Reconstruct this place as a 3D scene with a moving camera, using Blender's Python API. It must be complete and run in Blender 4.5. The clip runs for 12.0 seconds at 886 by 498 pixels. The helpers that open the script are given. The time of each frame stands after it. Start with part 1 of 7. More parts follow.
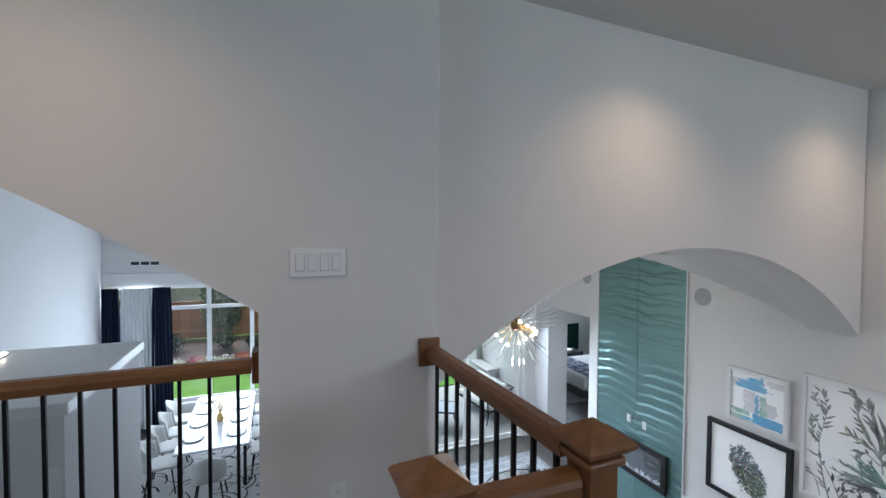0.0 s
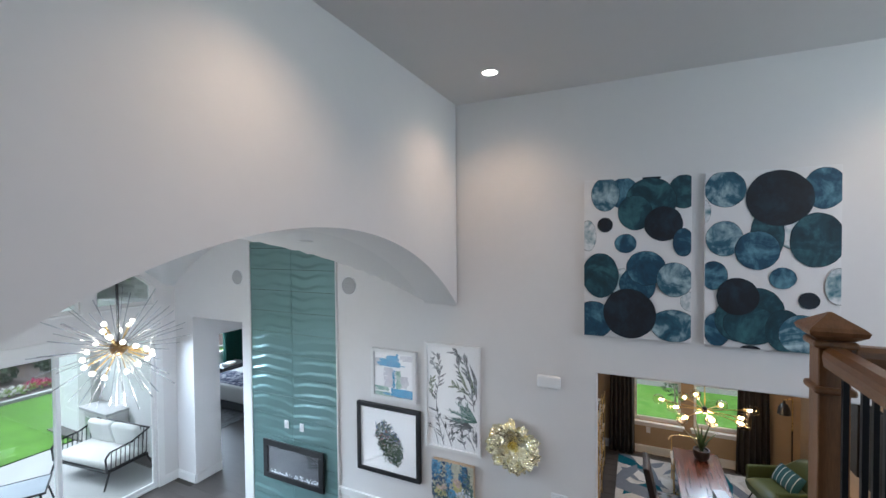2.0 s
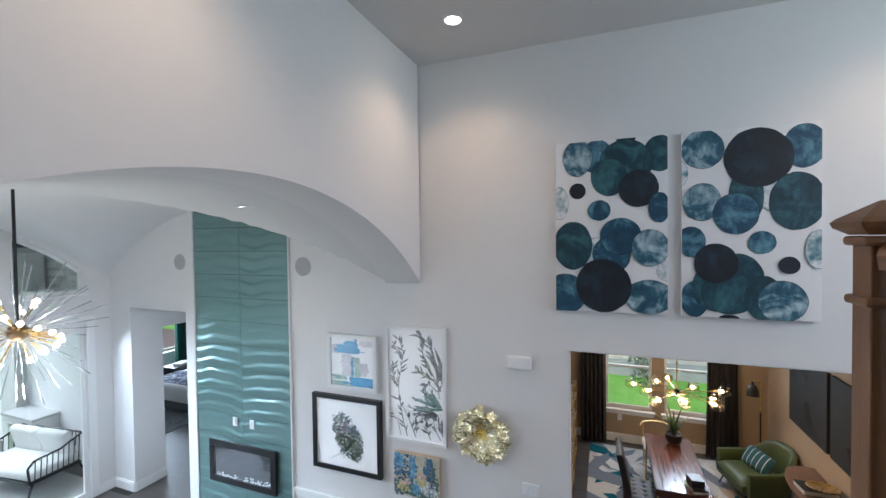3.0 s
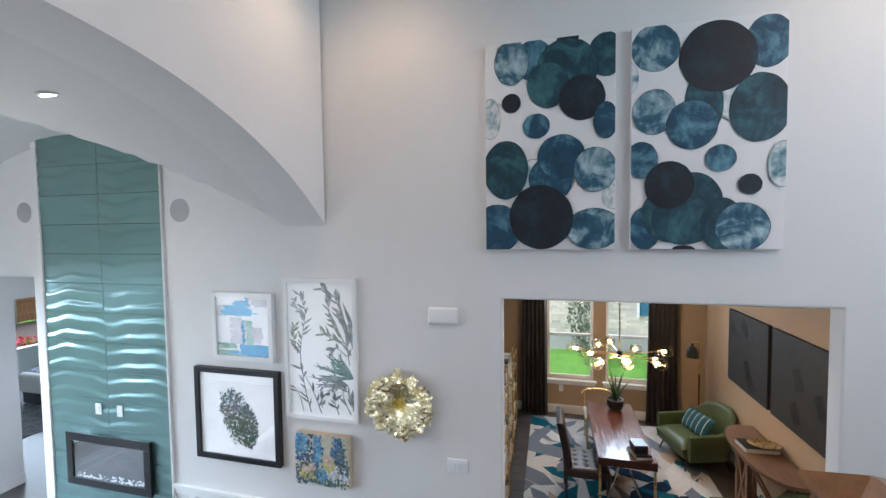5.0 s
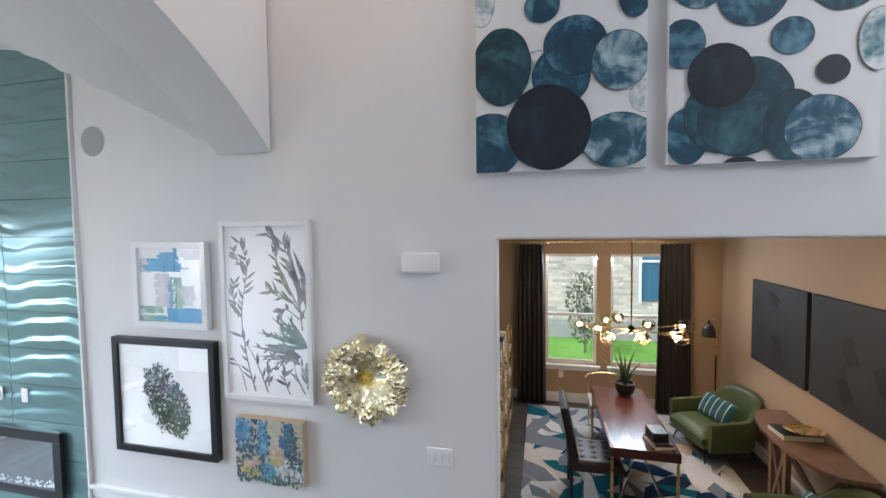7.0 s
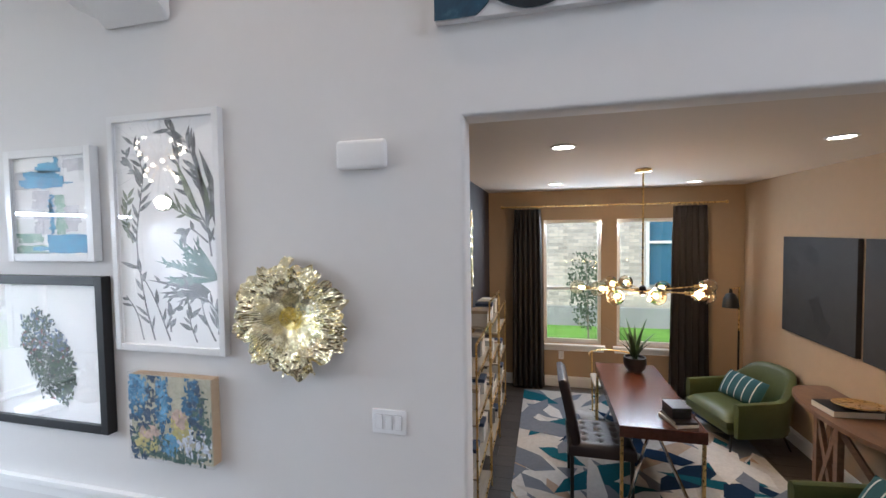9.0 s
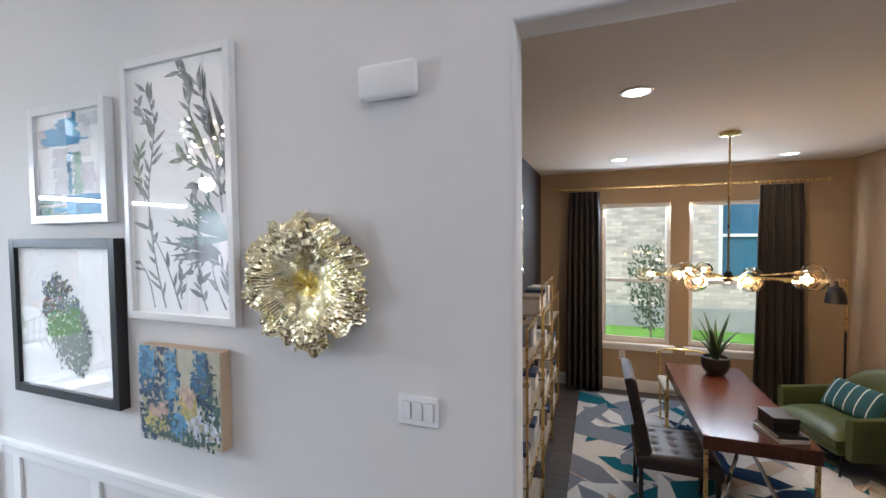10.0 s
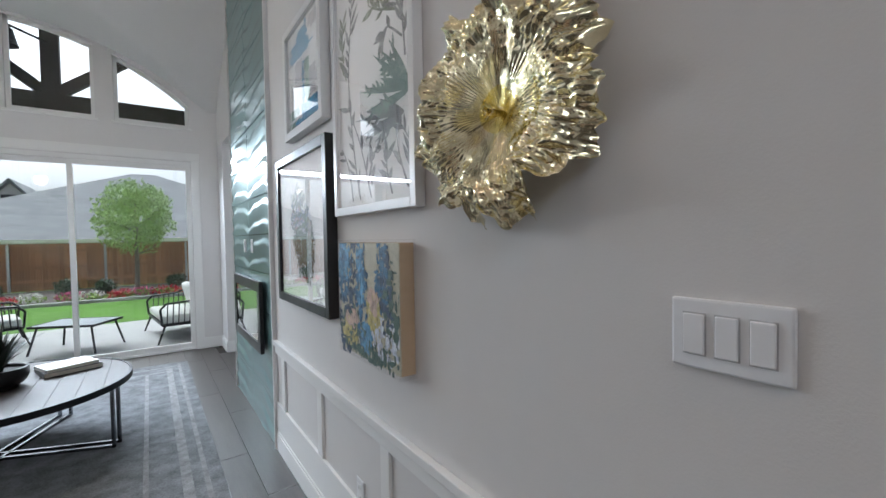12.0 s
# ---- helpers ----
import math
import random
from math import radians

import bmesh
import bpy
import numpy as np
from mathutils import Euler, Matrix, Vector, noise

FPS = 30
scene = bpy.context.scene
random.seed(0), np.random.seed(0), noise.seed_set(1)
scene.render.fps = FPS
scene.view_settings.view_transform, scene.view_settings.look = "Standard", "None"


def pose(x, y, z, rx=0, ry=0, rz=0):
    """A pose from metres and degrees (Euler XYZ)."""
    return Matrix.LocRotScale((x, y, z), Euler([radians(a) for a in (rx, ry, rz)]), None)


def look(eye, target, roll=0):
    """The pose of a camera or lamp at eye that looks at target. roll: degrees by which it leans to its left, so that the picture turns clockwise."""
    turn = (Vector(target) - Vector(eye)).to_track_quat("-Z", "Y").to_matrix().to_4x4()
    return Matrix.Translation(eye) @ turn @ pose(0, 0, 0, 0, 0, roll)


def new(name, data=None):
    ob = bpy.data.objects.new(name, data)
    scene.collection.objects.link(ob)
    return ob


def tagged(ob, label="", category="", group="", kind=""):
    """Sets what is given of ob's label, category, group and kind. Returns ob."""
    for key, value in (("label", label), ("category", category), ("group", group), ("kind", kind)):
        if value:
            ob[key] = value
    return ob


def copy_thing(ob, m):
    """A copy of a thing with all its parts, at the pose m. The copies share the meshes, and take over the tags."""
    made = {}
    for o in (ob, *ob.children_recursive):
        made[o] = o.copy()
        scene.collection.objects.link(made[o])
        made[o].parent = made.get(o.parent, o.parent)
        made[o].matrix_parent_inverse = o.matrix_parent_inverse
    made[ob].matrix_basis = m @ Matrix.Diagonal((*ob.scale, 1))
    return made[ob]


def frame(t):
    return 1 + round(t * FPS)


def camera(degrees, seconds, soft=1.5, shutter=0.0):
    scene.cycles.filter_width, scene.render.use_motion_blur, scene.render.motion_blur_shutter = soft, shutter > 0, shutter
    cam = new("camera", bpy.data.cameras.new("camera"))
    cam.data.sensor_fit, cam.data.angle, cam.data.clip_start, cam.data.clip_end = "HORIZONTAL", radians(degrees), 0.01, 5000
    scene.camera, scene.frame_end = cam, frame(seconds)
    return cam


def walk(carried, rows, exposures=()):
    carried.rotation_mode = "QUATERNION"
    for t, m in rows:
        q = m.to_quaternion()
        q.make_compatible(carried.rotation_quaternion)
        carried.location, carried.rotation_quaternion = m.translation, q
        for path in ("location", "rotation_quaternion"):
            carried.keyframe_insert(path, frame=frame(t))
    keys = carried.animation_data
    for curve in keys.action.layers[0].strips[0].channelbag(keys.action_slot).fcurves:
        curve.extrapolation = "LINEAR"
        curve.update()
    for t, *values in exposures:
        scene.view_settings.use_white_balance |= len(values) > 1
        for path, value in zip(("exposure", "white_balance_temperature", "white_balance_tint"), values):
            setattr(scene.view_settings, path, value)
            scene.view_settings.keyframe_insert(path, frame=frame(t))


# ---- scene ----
cam = camera(93.7, 12.0)
PATH = [
    (0, (0.216, 0.156, 4.254), (0.974, 2.006, 4.192), 0.4),
    (0.5, (0.441, 0.32, 4.262), (1.645, 1.915, 4.201), -0.0),
    (1, (0.659, 0.488, 4.257), (2.235, 1.718, 4.195), -0.2),
    (1.5, (0.777, 0.47, 4.189), (2.528, 1.434, 4.127), -0.5),
    (2, (0.917, 0.374, 4.093), (2.728, 1.222, 4.047), -0.5),
    (2.5, (1.099, 0.428, 3.941), (2.937, 1.214, 3.901), -0.6),
    (4.5, (1.876, 0.44, 3.421), (3.801, 0.976, 3.339), -0.8),
    (5, (2.081, 0.386, 3.287), (4.016, 0.881, 3.192), -0.7),
    (5.5, (2.302, 0.435, 3.147), (4.242, 0.912, 3.043), -0.7),
    (6, (2.47, 0.434, 3.0), (4.411, 0.905, 2.89), -0.7),
    (6.5, (2.626, 0.431, 2.892), (4.568, 0.898, 2.785), -0.7),
    (7, (2.814, 0.48, 2.81), (4.757, 0.942, 2.708), -0.7),
    (9, (3.52, 0.403, 2.238), (5.461, 0.879, 2.154), -0.8),
    (9.5, (3.696, 0.415, 2.16), (5.615, 0.972, 2.08), -0.7),
    (10, (3.889, 0.478, 2.024), (5.761, 1.175, 1.95), -0.6),
    (10.5, (4.05, 0.428, 1.875), (5.831, 1.335, 1.803), -0.6),
    (11, (4.205, 0.552, 1.693), (5.838, 1.704, 1.628), -0.6),
    (11.5, (4.413, 0.675, 1.551), (5.867, 2.047, 1.485), -0.7),
    (12, (4.576, 0.843, 1.52), (5.731, 2.474, 1.462), -1.0),
]
EXPOSURES = [(0.0, 1.0, 5600, 8), (0.5, 1.02, 5560, 8), (1.5, 1.2, 5500, 8), (2.5, 1.3, 5480, 8), (4.5, 1.52, 5480, 8), (6.5, 1.58, 5560, 9), (9.5, 1.56, 5680, 11), (10.5, 1.53, 5700, 11), (11.5, 1.15, 5880, 11), (12.0, 0.9, 5950, 10)]
walk(cam, [(t, look(eye, target, roll)) for t, eye, target, roll in PATH], EXPOSURES)
SKY = 0.125
L_SLIDER, L_OFFICE, L_DINING, L_ENTRY, L_LANDING, L_BED = 72, 17, 95, 31, 13, 48
L_CAN, L_OCAN = 21, 5.5
L_OCHAND, L_CHAND = 8.0, 18

# ---- light ----
world = bpy.data.worlds.new("sky")
scene.world = world
world.use_nodes = True
wn = world.node_tree.nodes
sky = wn.new("ShaderNodeTexSky")
sky.sky_type = "NISHITA"
sky.sun_disc = False
sky.sun_elevation = radians(55)
sky.sun_rotation = radians(338)
sky.air_density = 0.5
sky.dust_density = 8.0
sky.ozone_density = 0.3
bg = wn["Background"]
bg.inputs["Strength"].default_value = SKY
grey = wn.new("ShaderNodeHueSaturation")
grey.inputs["Saturation"].default_value = 0.3
world.node_tree.links.new(sky.outputs[0], grey.inputs["Color"])
world.node_tree.links.new(grey.outputs[0], bg.inputs[0])
sun_data = bpy.data.lights.new("sun", "SUN")
sun_data.energy = 0.8
sun_data.angle = radians(35)
sun_data.color = (1.0, 0.96, 0.9)
sun = new("sun", sun_data)
sun.matrix_world = look((-8, 26, 30), (2, 4, 0))


def area_lamp(name, eye, target, w, h, watts, color=(1, 1, 1)):
    d = bpy.data.lights.new(name, "AREA")
    d.shape, d.size, d.size_y, d.energy, d.color = "RECTANGLE", w, h, watts, color
    o = new(name, d)
    o.matrix_world = look(eye, target)
    return o


def spot_lamp(name, eye, target, watts, cone, color=(1.0, 0.78, 0.58), blend=0.9, radius=0.05):
    d = bpy.data.lights.new(name, "SPOT")
    d.energy, d.spot_size, d.spot_blend, d.color, d.shadow_soft_size = watts, radians(cone), blend, color, radius
    o = new(name, d)
    o.matrix_world = look(eye, target)
    return o


def point_lamp(name, eye, watts, color=(1.0, 0.75, 0.5), radius=0.04):
    d = bpy.data.lights.new(name, "POINT")
    d.energy, d.color, d.shadow_soft_size = watts, color, radius
    o = new(name, d)
    o.location = eye
    return o


DAY = (0.86, 0.94, 1.0)
area_lamp("slider_daylight", (3.09, 7.56, 2.57), (3.09, 5.4, 0.4), 3.9, 0.06, L_SLIDER, DAY).data.spread = radians(115)
area_lamp("office_daylight", (9.66, -0.45, 2.30), (5.0, -0.45, 0.2), 1.7, 0.07, L_OFFICE, DAY)
area_lamp("dining_daylight", (-1.2, 10.9, 1.8), (-1.6, 0.0, 2.2), 3.5, 2.5, L_DINING, DAY)
# added fill for the hall, out of view and high to stay out of reflections
area_lamp("entry_fill", (2.9, -3.85, 4.75), (3.9, 2.6, 1.4), 3.4, 0.9, L_ENTRY, (0.96, 0.98, 1.0))
area_lamp("landing_daylight", (-5.1, -3.2, 4.1), (2.0, 2.0, 4.2), 1.1, 1.6, L_LANDING, DAY)
area_lamp("bedroom_daylight", (9.0, 11.7, 1.6), (8.0, 8.0, 0.8), 2.0, 1.5, L_BED, DAY)
WARM = (1.0, 0.64, 0.38)
HALL_CANS = [(4.58, 1.60), (2.45, 1.62), (4.58, -1.7), (2.9, -1.7), (-0.5, 1.1)]
for x, y in HALL_CANS:
    spot_lamp("hall_can_light", (x, y, 5.60), (x, y, 0), L_CAN, 130, WARM)
OFFICE_CANS = [(6.42, 0.28), (6.62, -1.38), (8.70, 0.27), (9.02, -1.32)]
for x, y in OFFICE_CANS:
    spot_lamp("office_can_light", (x, y, 2.76), (x, y, 0), L_OCAN, 130, (1.0, 0.72, 0.44))

# ---- materials ----


def material(name, color, rough=0.5, metal=0.0, var=0.06, scale=6.0, bump=0.0, bscale=60.0, spec=0.5, stretch=(1, 1, 1), emit=None, island=0.0):
    m = bpy.data.materials.new(name)
    m.use_nodes = True
    nt = m.node_tree
    n, l = nt.nodes, nt.links
    b = n["Principled BSDF"]
    b.inputs["Roughness"].default_value = rough
    b.inputs["Metallic"].default_value = metal
    b.inputs["Specular IOR Level"].default_value = spec
    tc = n.new("ShaderNodeTexCoord")
    mp = n.new("ShaderNodeMapping")
    mp.inputs["Scale"].default_value = stretch
    l.new(tc.outputs["Object"], mp.inputs[0])
    n1 = n.new("ShaderNodeTexNoise")
    n1.inputs["Scale"].default_value = scale
    n1.inputs["Detail"].default_value = 5
    n2 = n.new("ShaderNodeTexNoise")
    n2.inputs["Scale"].default_value = scale * 9
    n2.inputs["Detail"].default_value = 3
    l.new(mp.outputs[0], n1.inputs["Vector"])
    l.new(mp.outputs[0], n2.inputs["Vector"])
    mix = n.new("ShaderNodeMix")
    mix.data_type = "FLOAT"
    mix.inputs[0].default_value = 0.4
    l.new(n1.outputs[0], mix.inputs[2])
    l.new(n2.outputs[0], mix.inputs[3])
    ramp = n.new("ShaderNodeMapRange")
    ramp.inputs[1].default_value, ramp.inputs[2].default_value = 0.3, 0.7
    ramp.inputs[3].default_value, ramp.inputs[4].default_value = 1 - var, 1 + var
    l.new(mix.outputs[0], ramp.inputs[0])
    last = ramp.outputs[0]
    if island:
        oi = n.new("ShaderNodeObjectInfo")
        r2 = n.new("ShaderNodeMapRange")
        r2.inputs[3].default_value, r2.inputs[4].default_value = 1 - island, 1 + island
        l.new(oi.outputs["Random"], r2.inputs[0])
        mul = n.new("ShaderNodeMath")
        mul.operation = "MULTIPLY"
        l.new(last, mul.inputs[0])
        l.new(r2.outputs[0], mul.inputs[1])
        last = mul.outputs[0]
    vm = n.new("ShaderNodeVectorMath")
    vm.operation = "SCALE"
    vm.inputs[0].default_value = color
    l.new(last, vm.inputs["Scale"])
    l.new(vm.outputs[0], b.inputs["Base Color"])
    rr = n.new("ShaderNodeMapRange")
    rr.inputs[3].default_value, rr.inputs[4].default_value = max(0.02, rough * 0.85), min(1, rough * 1.15)
    l.new(n1.outputs[0], rr.inputs[0])
    l.new(rr.outputs[0], b.inputs["Roughness"])
    if bump:
        n3 = n.new("ShaderNodeTexNoise")
        n3.inputs["Scale"].default_value = bscale
        n3.inputs["Detail"].default_value = 4
        l.new(mp.outputs[0], n3.inputs["Vector"])
        bp = n.new("ShaderNodeBump")
        bp.inputs["Strength"].default_value = bump
        bp.inputs["Distance"].default_value = 0.01
        l.new(n3.outputs[0], bp.inputs["Height"])
        l.new(bp.outputs[0], b.inputs["Normal"])
    if emit:
        b.inputs["Emission Color"].default_value = (*emit[:3], 1)
        b.inputs["Emission Strength"].default_value = emit[3]
    return m


def glass_material(name, color=(1, 1, 1), rough=0.0, ior=1.45):
    m = bpy.data.materials.new(name)
    m.use_nodes = True
    b = m.node_tree.nodes["Principled BSDF"]
    b.inputs["Base Color"].default_value = (*color, 1)
    b.inputs["Roughness"].default_value = rough
    b.inputs["Transmission Weight"].default_value = 1.0
    b.inputs["IOR"].default_value = ior
    return m


M_WALL = material("wall_paint", (0.74, 0.73, 0.725), 0.75, var=0.015, scale=1.5, bump=0.06, bscale=220, spec=0.3)
M_CEIL = material("ceiling_paint", (0.70, 0.695, 0.69), 0.9, var=0.015, scale=1.2, bump=0.08, bscale=180, spec=0.2)
M_TRIM = material("white_trim_paint", (0.82, 0.82, 0.81), 0.38, var=0.012, scale=3)
M_TAN = material("tan_wall_paint", (0.42, 0.31, 0.20), 0.8, var=0.03, scale=1.5, bump=0.06, bscale=220, spec=0.3)
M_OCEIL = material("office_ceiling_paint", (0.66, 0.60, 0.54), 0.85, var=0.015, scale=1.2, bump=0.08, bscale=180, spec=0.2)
M_OAK = material("stained_oak", (0.19, 0.088, 0.033), 0.38, var=0.35, scale=3, bump=0.12, bscale=40, stretch=(9, 9, 1.0))
M_OAKX = material("stained_oak_rail", (0.19, 0.088, 0.033), 0.35, var=0.35, scale=3, bump=0.12, bscale=40, stretch=(1.2, 1.2, 14))
M_IRON = material("black_iron", (0.012, 0.012, 0.014), 0.42, 0.6, var=0.15, scale=20)
M_PLANK = material("grey_brown_floor_plank", (0.062, 0.054, 0.049), 0.40, var=0.32, scale=2.5, bump=0.05, bscale=30, stretch=(14, 1.0, 14), island=0.18)
M_PLANKB = material("floor_underlay", (0.03, 0.025, 0.02), 0.8)
M_WHITE = material("white_plastic", (0.8, 0.8, 0.8), 0.35, var=0.02)
M_BLACK = material("black_lacquer", (0.012, 0.012, 0.013), 0.35, var=0.2, scale=12)
M_BRASS = material("brushed_brass", (0.72, 0.5, 0.2), 0.28, 1.0, var=0.12, scale=30)
M_CHROME = material("chrome", (0.75, 0.76, 0.78), 0.1, 1.0, var=0.05)
M_GLASS = glass_material("window_glass")
M_GLASST = glass_material("tinted_door_glass", (0.90, 0.975, 0.985))
M_LAMP = material("lamp_glow", (1, 1, 1), 0.5, emit=(1.0, 0.86, 0.68, 8.0))

# ---- building helpers ----


def add_box(bm, x0, y0, z0, x1, y1, z1, m=None):
    vs = [bm.verts.new((x, y, z)) for x in (x0, x1) for y in (y0, y1) for z in (z0, z1)]
    for f in ((0, 1, 3, 2), (4, 6, 7, 5), (0, 4, 5, 1), (2, 3, 7, 6), (0, 2, 6, 4), (1, 5, 7, 3)):
        bm.faces.new([vs[i] for i in f])
    if m is not None:
        bmesh.ops.transform(bm, matrix=m, verts=vs)
    return vs


def box_bm(*dims, bevel=0.0, seg=2):
    bm = bmesh.new()
    add_box(bm, *dims)
    if bevel:
        bmesh.ops.bevel(bm, geom=bm.edges[:], offset=bevel, segments=seg, profile=0.5, affect="EDGES")
    return bm


def cyl_bm(r0, r1, z0, z1, n=20, bm=None, m=None):
    bm = bm or bmesh.new()
    g = bmesh.ops.create_cone(bm, cap_ends=True, segments=n, radius1=r0, radius2=r1, depth=z1 - z0)
    bmesh.ops.translate(bm, vec=(0, 0, (z0 + z1) / 2), verts=g["verts"])
    if m is not None:
        bmesh.ops.transform(bm, matrix=m, verts=g["verts"])
    return bm


def rod(bm, a, b, r, n=8, r2=None):
    a, b = Vector(a), Vector(b)
    d = b - a
    m = Matrix.Translation((a + b) / 2) @ d.to_track_quat("Z", "Y").to_matrix().to_4x4()
    bmesh.ops.create_cone(bm, cap_ends=True, segments=n, radius1=r, radius2=r if r2 is None else r2, depth=d.length, matrix=m)
    return bm


def bar(bm, a, b, w, h):
    """A square bar from a to b."""
    a, b = Vector(a), Vector(b)
    d = b - a
    m = Matrix.Translation(a) @ d.to_track_quat("X", "Z").to_matrix().to_4x4()
    add_box(bm, 0, -w / 2, -h / 2, d.length, w / 2, h / 2, m)
    return bm


def lathe(profile, n=28, bm=None, m=None):
    bm = bm or bmesh.new()
    rings = []
    for r, z in profile:
        rings.append([bm.verts.new((r * math.cos(2 * math.pi * i / n), r * math.sin(2 * math.pi * i / n), z)) for i in range(n)])
    for a, b in zip(rings, rings[1:]):
        for i in range(n):
            bm.faces.new((a[i], a[(i + 1) % n], b[(i + 1) % n], b[i]))
    for ring in (rings[0], rings[-1]):
        try:
            bm.faces.new(ring)
        except ValueError:
            pass
    if m is not None:
        bmesh.ops.transform(bm, matrix=m, verts=[v for r in rings for v in r])
    return bm


def finish(bm, name, mat, smooth=False):
    bmesh.ops.recalc_face_normals(bm, faces=bm.faces[:])
    me = bpy.data.meshes.new(name)
    bm.to_mesh(me)
    bm.free()
    if smooth:
        me.polygons.foreach_set("use_smooth", [True] * len(me.polygons))
        me.set_sharp_from_angle(angle=radians(40))
    for x in (mat if isinstance(mat, (list, tuple)) else [mat]):
        me.materials.append(x)
    return me


def part(name, bm, mat, parent, label="", smooth=False, m=None):
    ob = new(name, finish(bm, name, mat, smooth))
    ob.parent = parent
    if m is not None:
        ob.matrix_basis = m
    if label:
        ob["label"] = label
    return ob


def thing(name, label, category, m=None, group="", kind=""):
    ob = new(name)
    ob.empty_display_size = 0.1
    if m is not None:
        ob.matrix_basis = m
    return tagged(ob, label, category, group, kind)


def solid(name, bm, mat, label, category, kind="structure", smooth=False, m=None):
    ob = new(name, finish(bm, name, mat, smooth))
    if m is not None:
        ob.matrix_basis = m
    return tagged(ob, label, category, "", kind)


def wall_x(bm, x0, x1, rects):
    """Boxes of a wall across x: rects of y0, y1, z0, z1."""
    for y0, y1, z0, z1 in rects:
        add_box(bm, x0, y0, z0, x1, y1, z1)


def wall_y(bm, y0, y1, rects):
    for x0, x1, z0, z1 in rects:
        add_box(bm, x0, y0, z0, x1, y1, z1)


def arc_z(a, mid, half, foot, crown):
    rise = crown - foot
    r = (half * half + rise * rise) / (2 * rise)
    d = min(abs(a - mid), half)
    return crown - (r - math.sqrt(r * r - d * d))


# ---- structure ----
WX = 5.312         # face of the picture wall
CEIL = 5.62        # stair hall ceiling
AY0, AY1 = 2.25, 2.675   # arch wall
NY = 7.60          # north wall of the living room
OX = 9.62          # far wall of the office
OL, OR = 1.21, -2.09     # side walls of the office
OC = 2.79          # office ceiling
LAND = 2.745       # upper floor
SOUTH = -4.0
WEST = -5.2

# picture wall, with rounded plaster edges round the office opening and a tan skin towards the office
bm = bmesh.new()
ys, zs = (SOUTH, -1.468, 0.741, 5.72), (0, 2.735, CEIL)
gv = [[bm.verts.new((WX, y, z)) for z in zs] for y in ys]
face_cells = [bm.faces.new((gv[i][j], gv[i][j + 1], gv[i + 1][j + 1], gv[i + 1][j])) for i in range(3) for j in range(2) if (i, j) != (1, 0)]
bm.normal_update()
deep = bmesh.ops.extrude_face_region(bm, geom=face_cells, use_keep_orig=True)["geom"]
bmesh.ops.translate(bm, vec=(0.15, 0, 0), verts=[v for v in deep if isinstance(v, bmesh.types.BMVert)])


def on_opening(v):
    return -1.4681 < v.co.y < 0.7411 and v.co.z < 2.736


lip = [e for e in bm.edges if all(on_opening(v) for v in e.verts) and abs(e.verts[0].co.x - e.verts[1].co.x) < 1e-4]
bmesh.ops.bevel(bm, geom=lip, offset=0.022, segments=4, profile=0.5, affect="EDGES")
wall_x(bm, 5.42, 5.56, [(5.72, 5.95, 0, 5.0), (5.95, 7.14, 2.83, 5.0), (7.14, NY, 0, 5.0)])
solid("wall_east", bm, M_WALL, "tall white painted wall with a wide round edged opening", "wall", smooth=True)
bm = bmesh.new()
wall_x(bm, WX + 0.151, WX + 0.156, [(OR, -1.495, 0, OC), (-1.495, 0.768, 2.762, OC), (0.768, OL, 0, OC)])
solid("wall_office_west", bm, M_TAN, "tan painted office wall beside the wide opening", "wall")

# arch wall
bm = bmesh.new()
N = 56
AMID, AHALF, AFOOT, ACROWN = 3.11, 2.18, 3.335, 4.18
ring = []
for i in range(N + 1):
    x = AMID - AHALF + 2 * AHALF * i / N
    z = arc_z(x, AMID, AHALF, AFOOT, ACROWN)
    ring.append([bm.verts.new((x, y, zz)) for y, zz in ((AY0, z), (AY0, CEIL), (AY1, CEIL), (AY1, z))])
for a, b in zip(ring, ring[1:]):
    for j in range(4):
        bm.faces.new((a[j], b[j], b[(j + 1) % 4], a[(j + 1) % 4]))
bm.faces.new(ring[0])
bm.faces.new(ring[-1][::-1])
lip = [e for a, b in zip(ring, ring[1:]) for j in (0, 3) for e in [bm.edges.get((a[j], b[j]))]]
bmesh.ops.bevel(bm, geom=lip, offset=0.018, segments=3, profile=0.5, affect="EDGES")
solid("wall_arch", bm, M_WALL, "white painted wall with a wide segmental arch", "wall", smooth=True)

# pier at the landing, with the second arch towards the dining room
bm = bmesh.new()
add_box(bm, 0.163, 1.895, 0, 0.91, AY1, CEIL)
bmesh.ops.bevel(bm, geom=[e for e in bm.edges if abs(e.verts[0].co.z - e.verts[1].co.z) > 1 and e.verts[0].co.x > 0.9 and e.verts[0].co.y < 2], offset=0.016, segments=4, profile=0.5, affect="EDGES")
solid("wall_pier", bm, M_WALL, "white painted pier between the two arched openings", "wall", smooth=True)
bm = bmesh.new()
ring = []
for i in range(41):
    x = 0.163 - 4.4 * i / 40
    z = 3.955 + 1.35 * (1 - (1 - min(1.0, (0.163 - x) / 4.2)) ** 2.05)
    ring.append([bm.verts.new((x, y, zz)) for y, zz in ((1.895, z), (1.895, CEIL), (2.30, CEIL), (2.30, z))])
for a, b in zip(ring, ring[1:]):
    for j in range(4):
        bm.faces.new((a[j], b[j], b[(j + 1) % 4], a[(j + 1) % 4]))
bm.faces.new(ring[0])
bm.faces.new(ring[-1][::-1])
add_box(bm, WEST, 1.895, LAND, 0.163 - 4.4, 2.30, CEIL)
add_box(bm, WEST, 1.895, 0, 0.163, 2.30, LAND - 0.3)
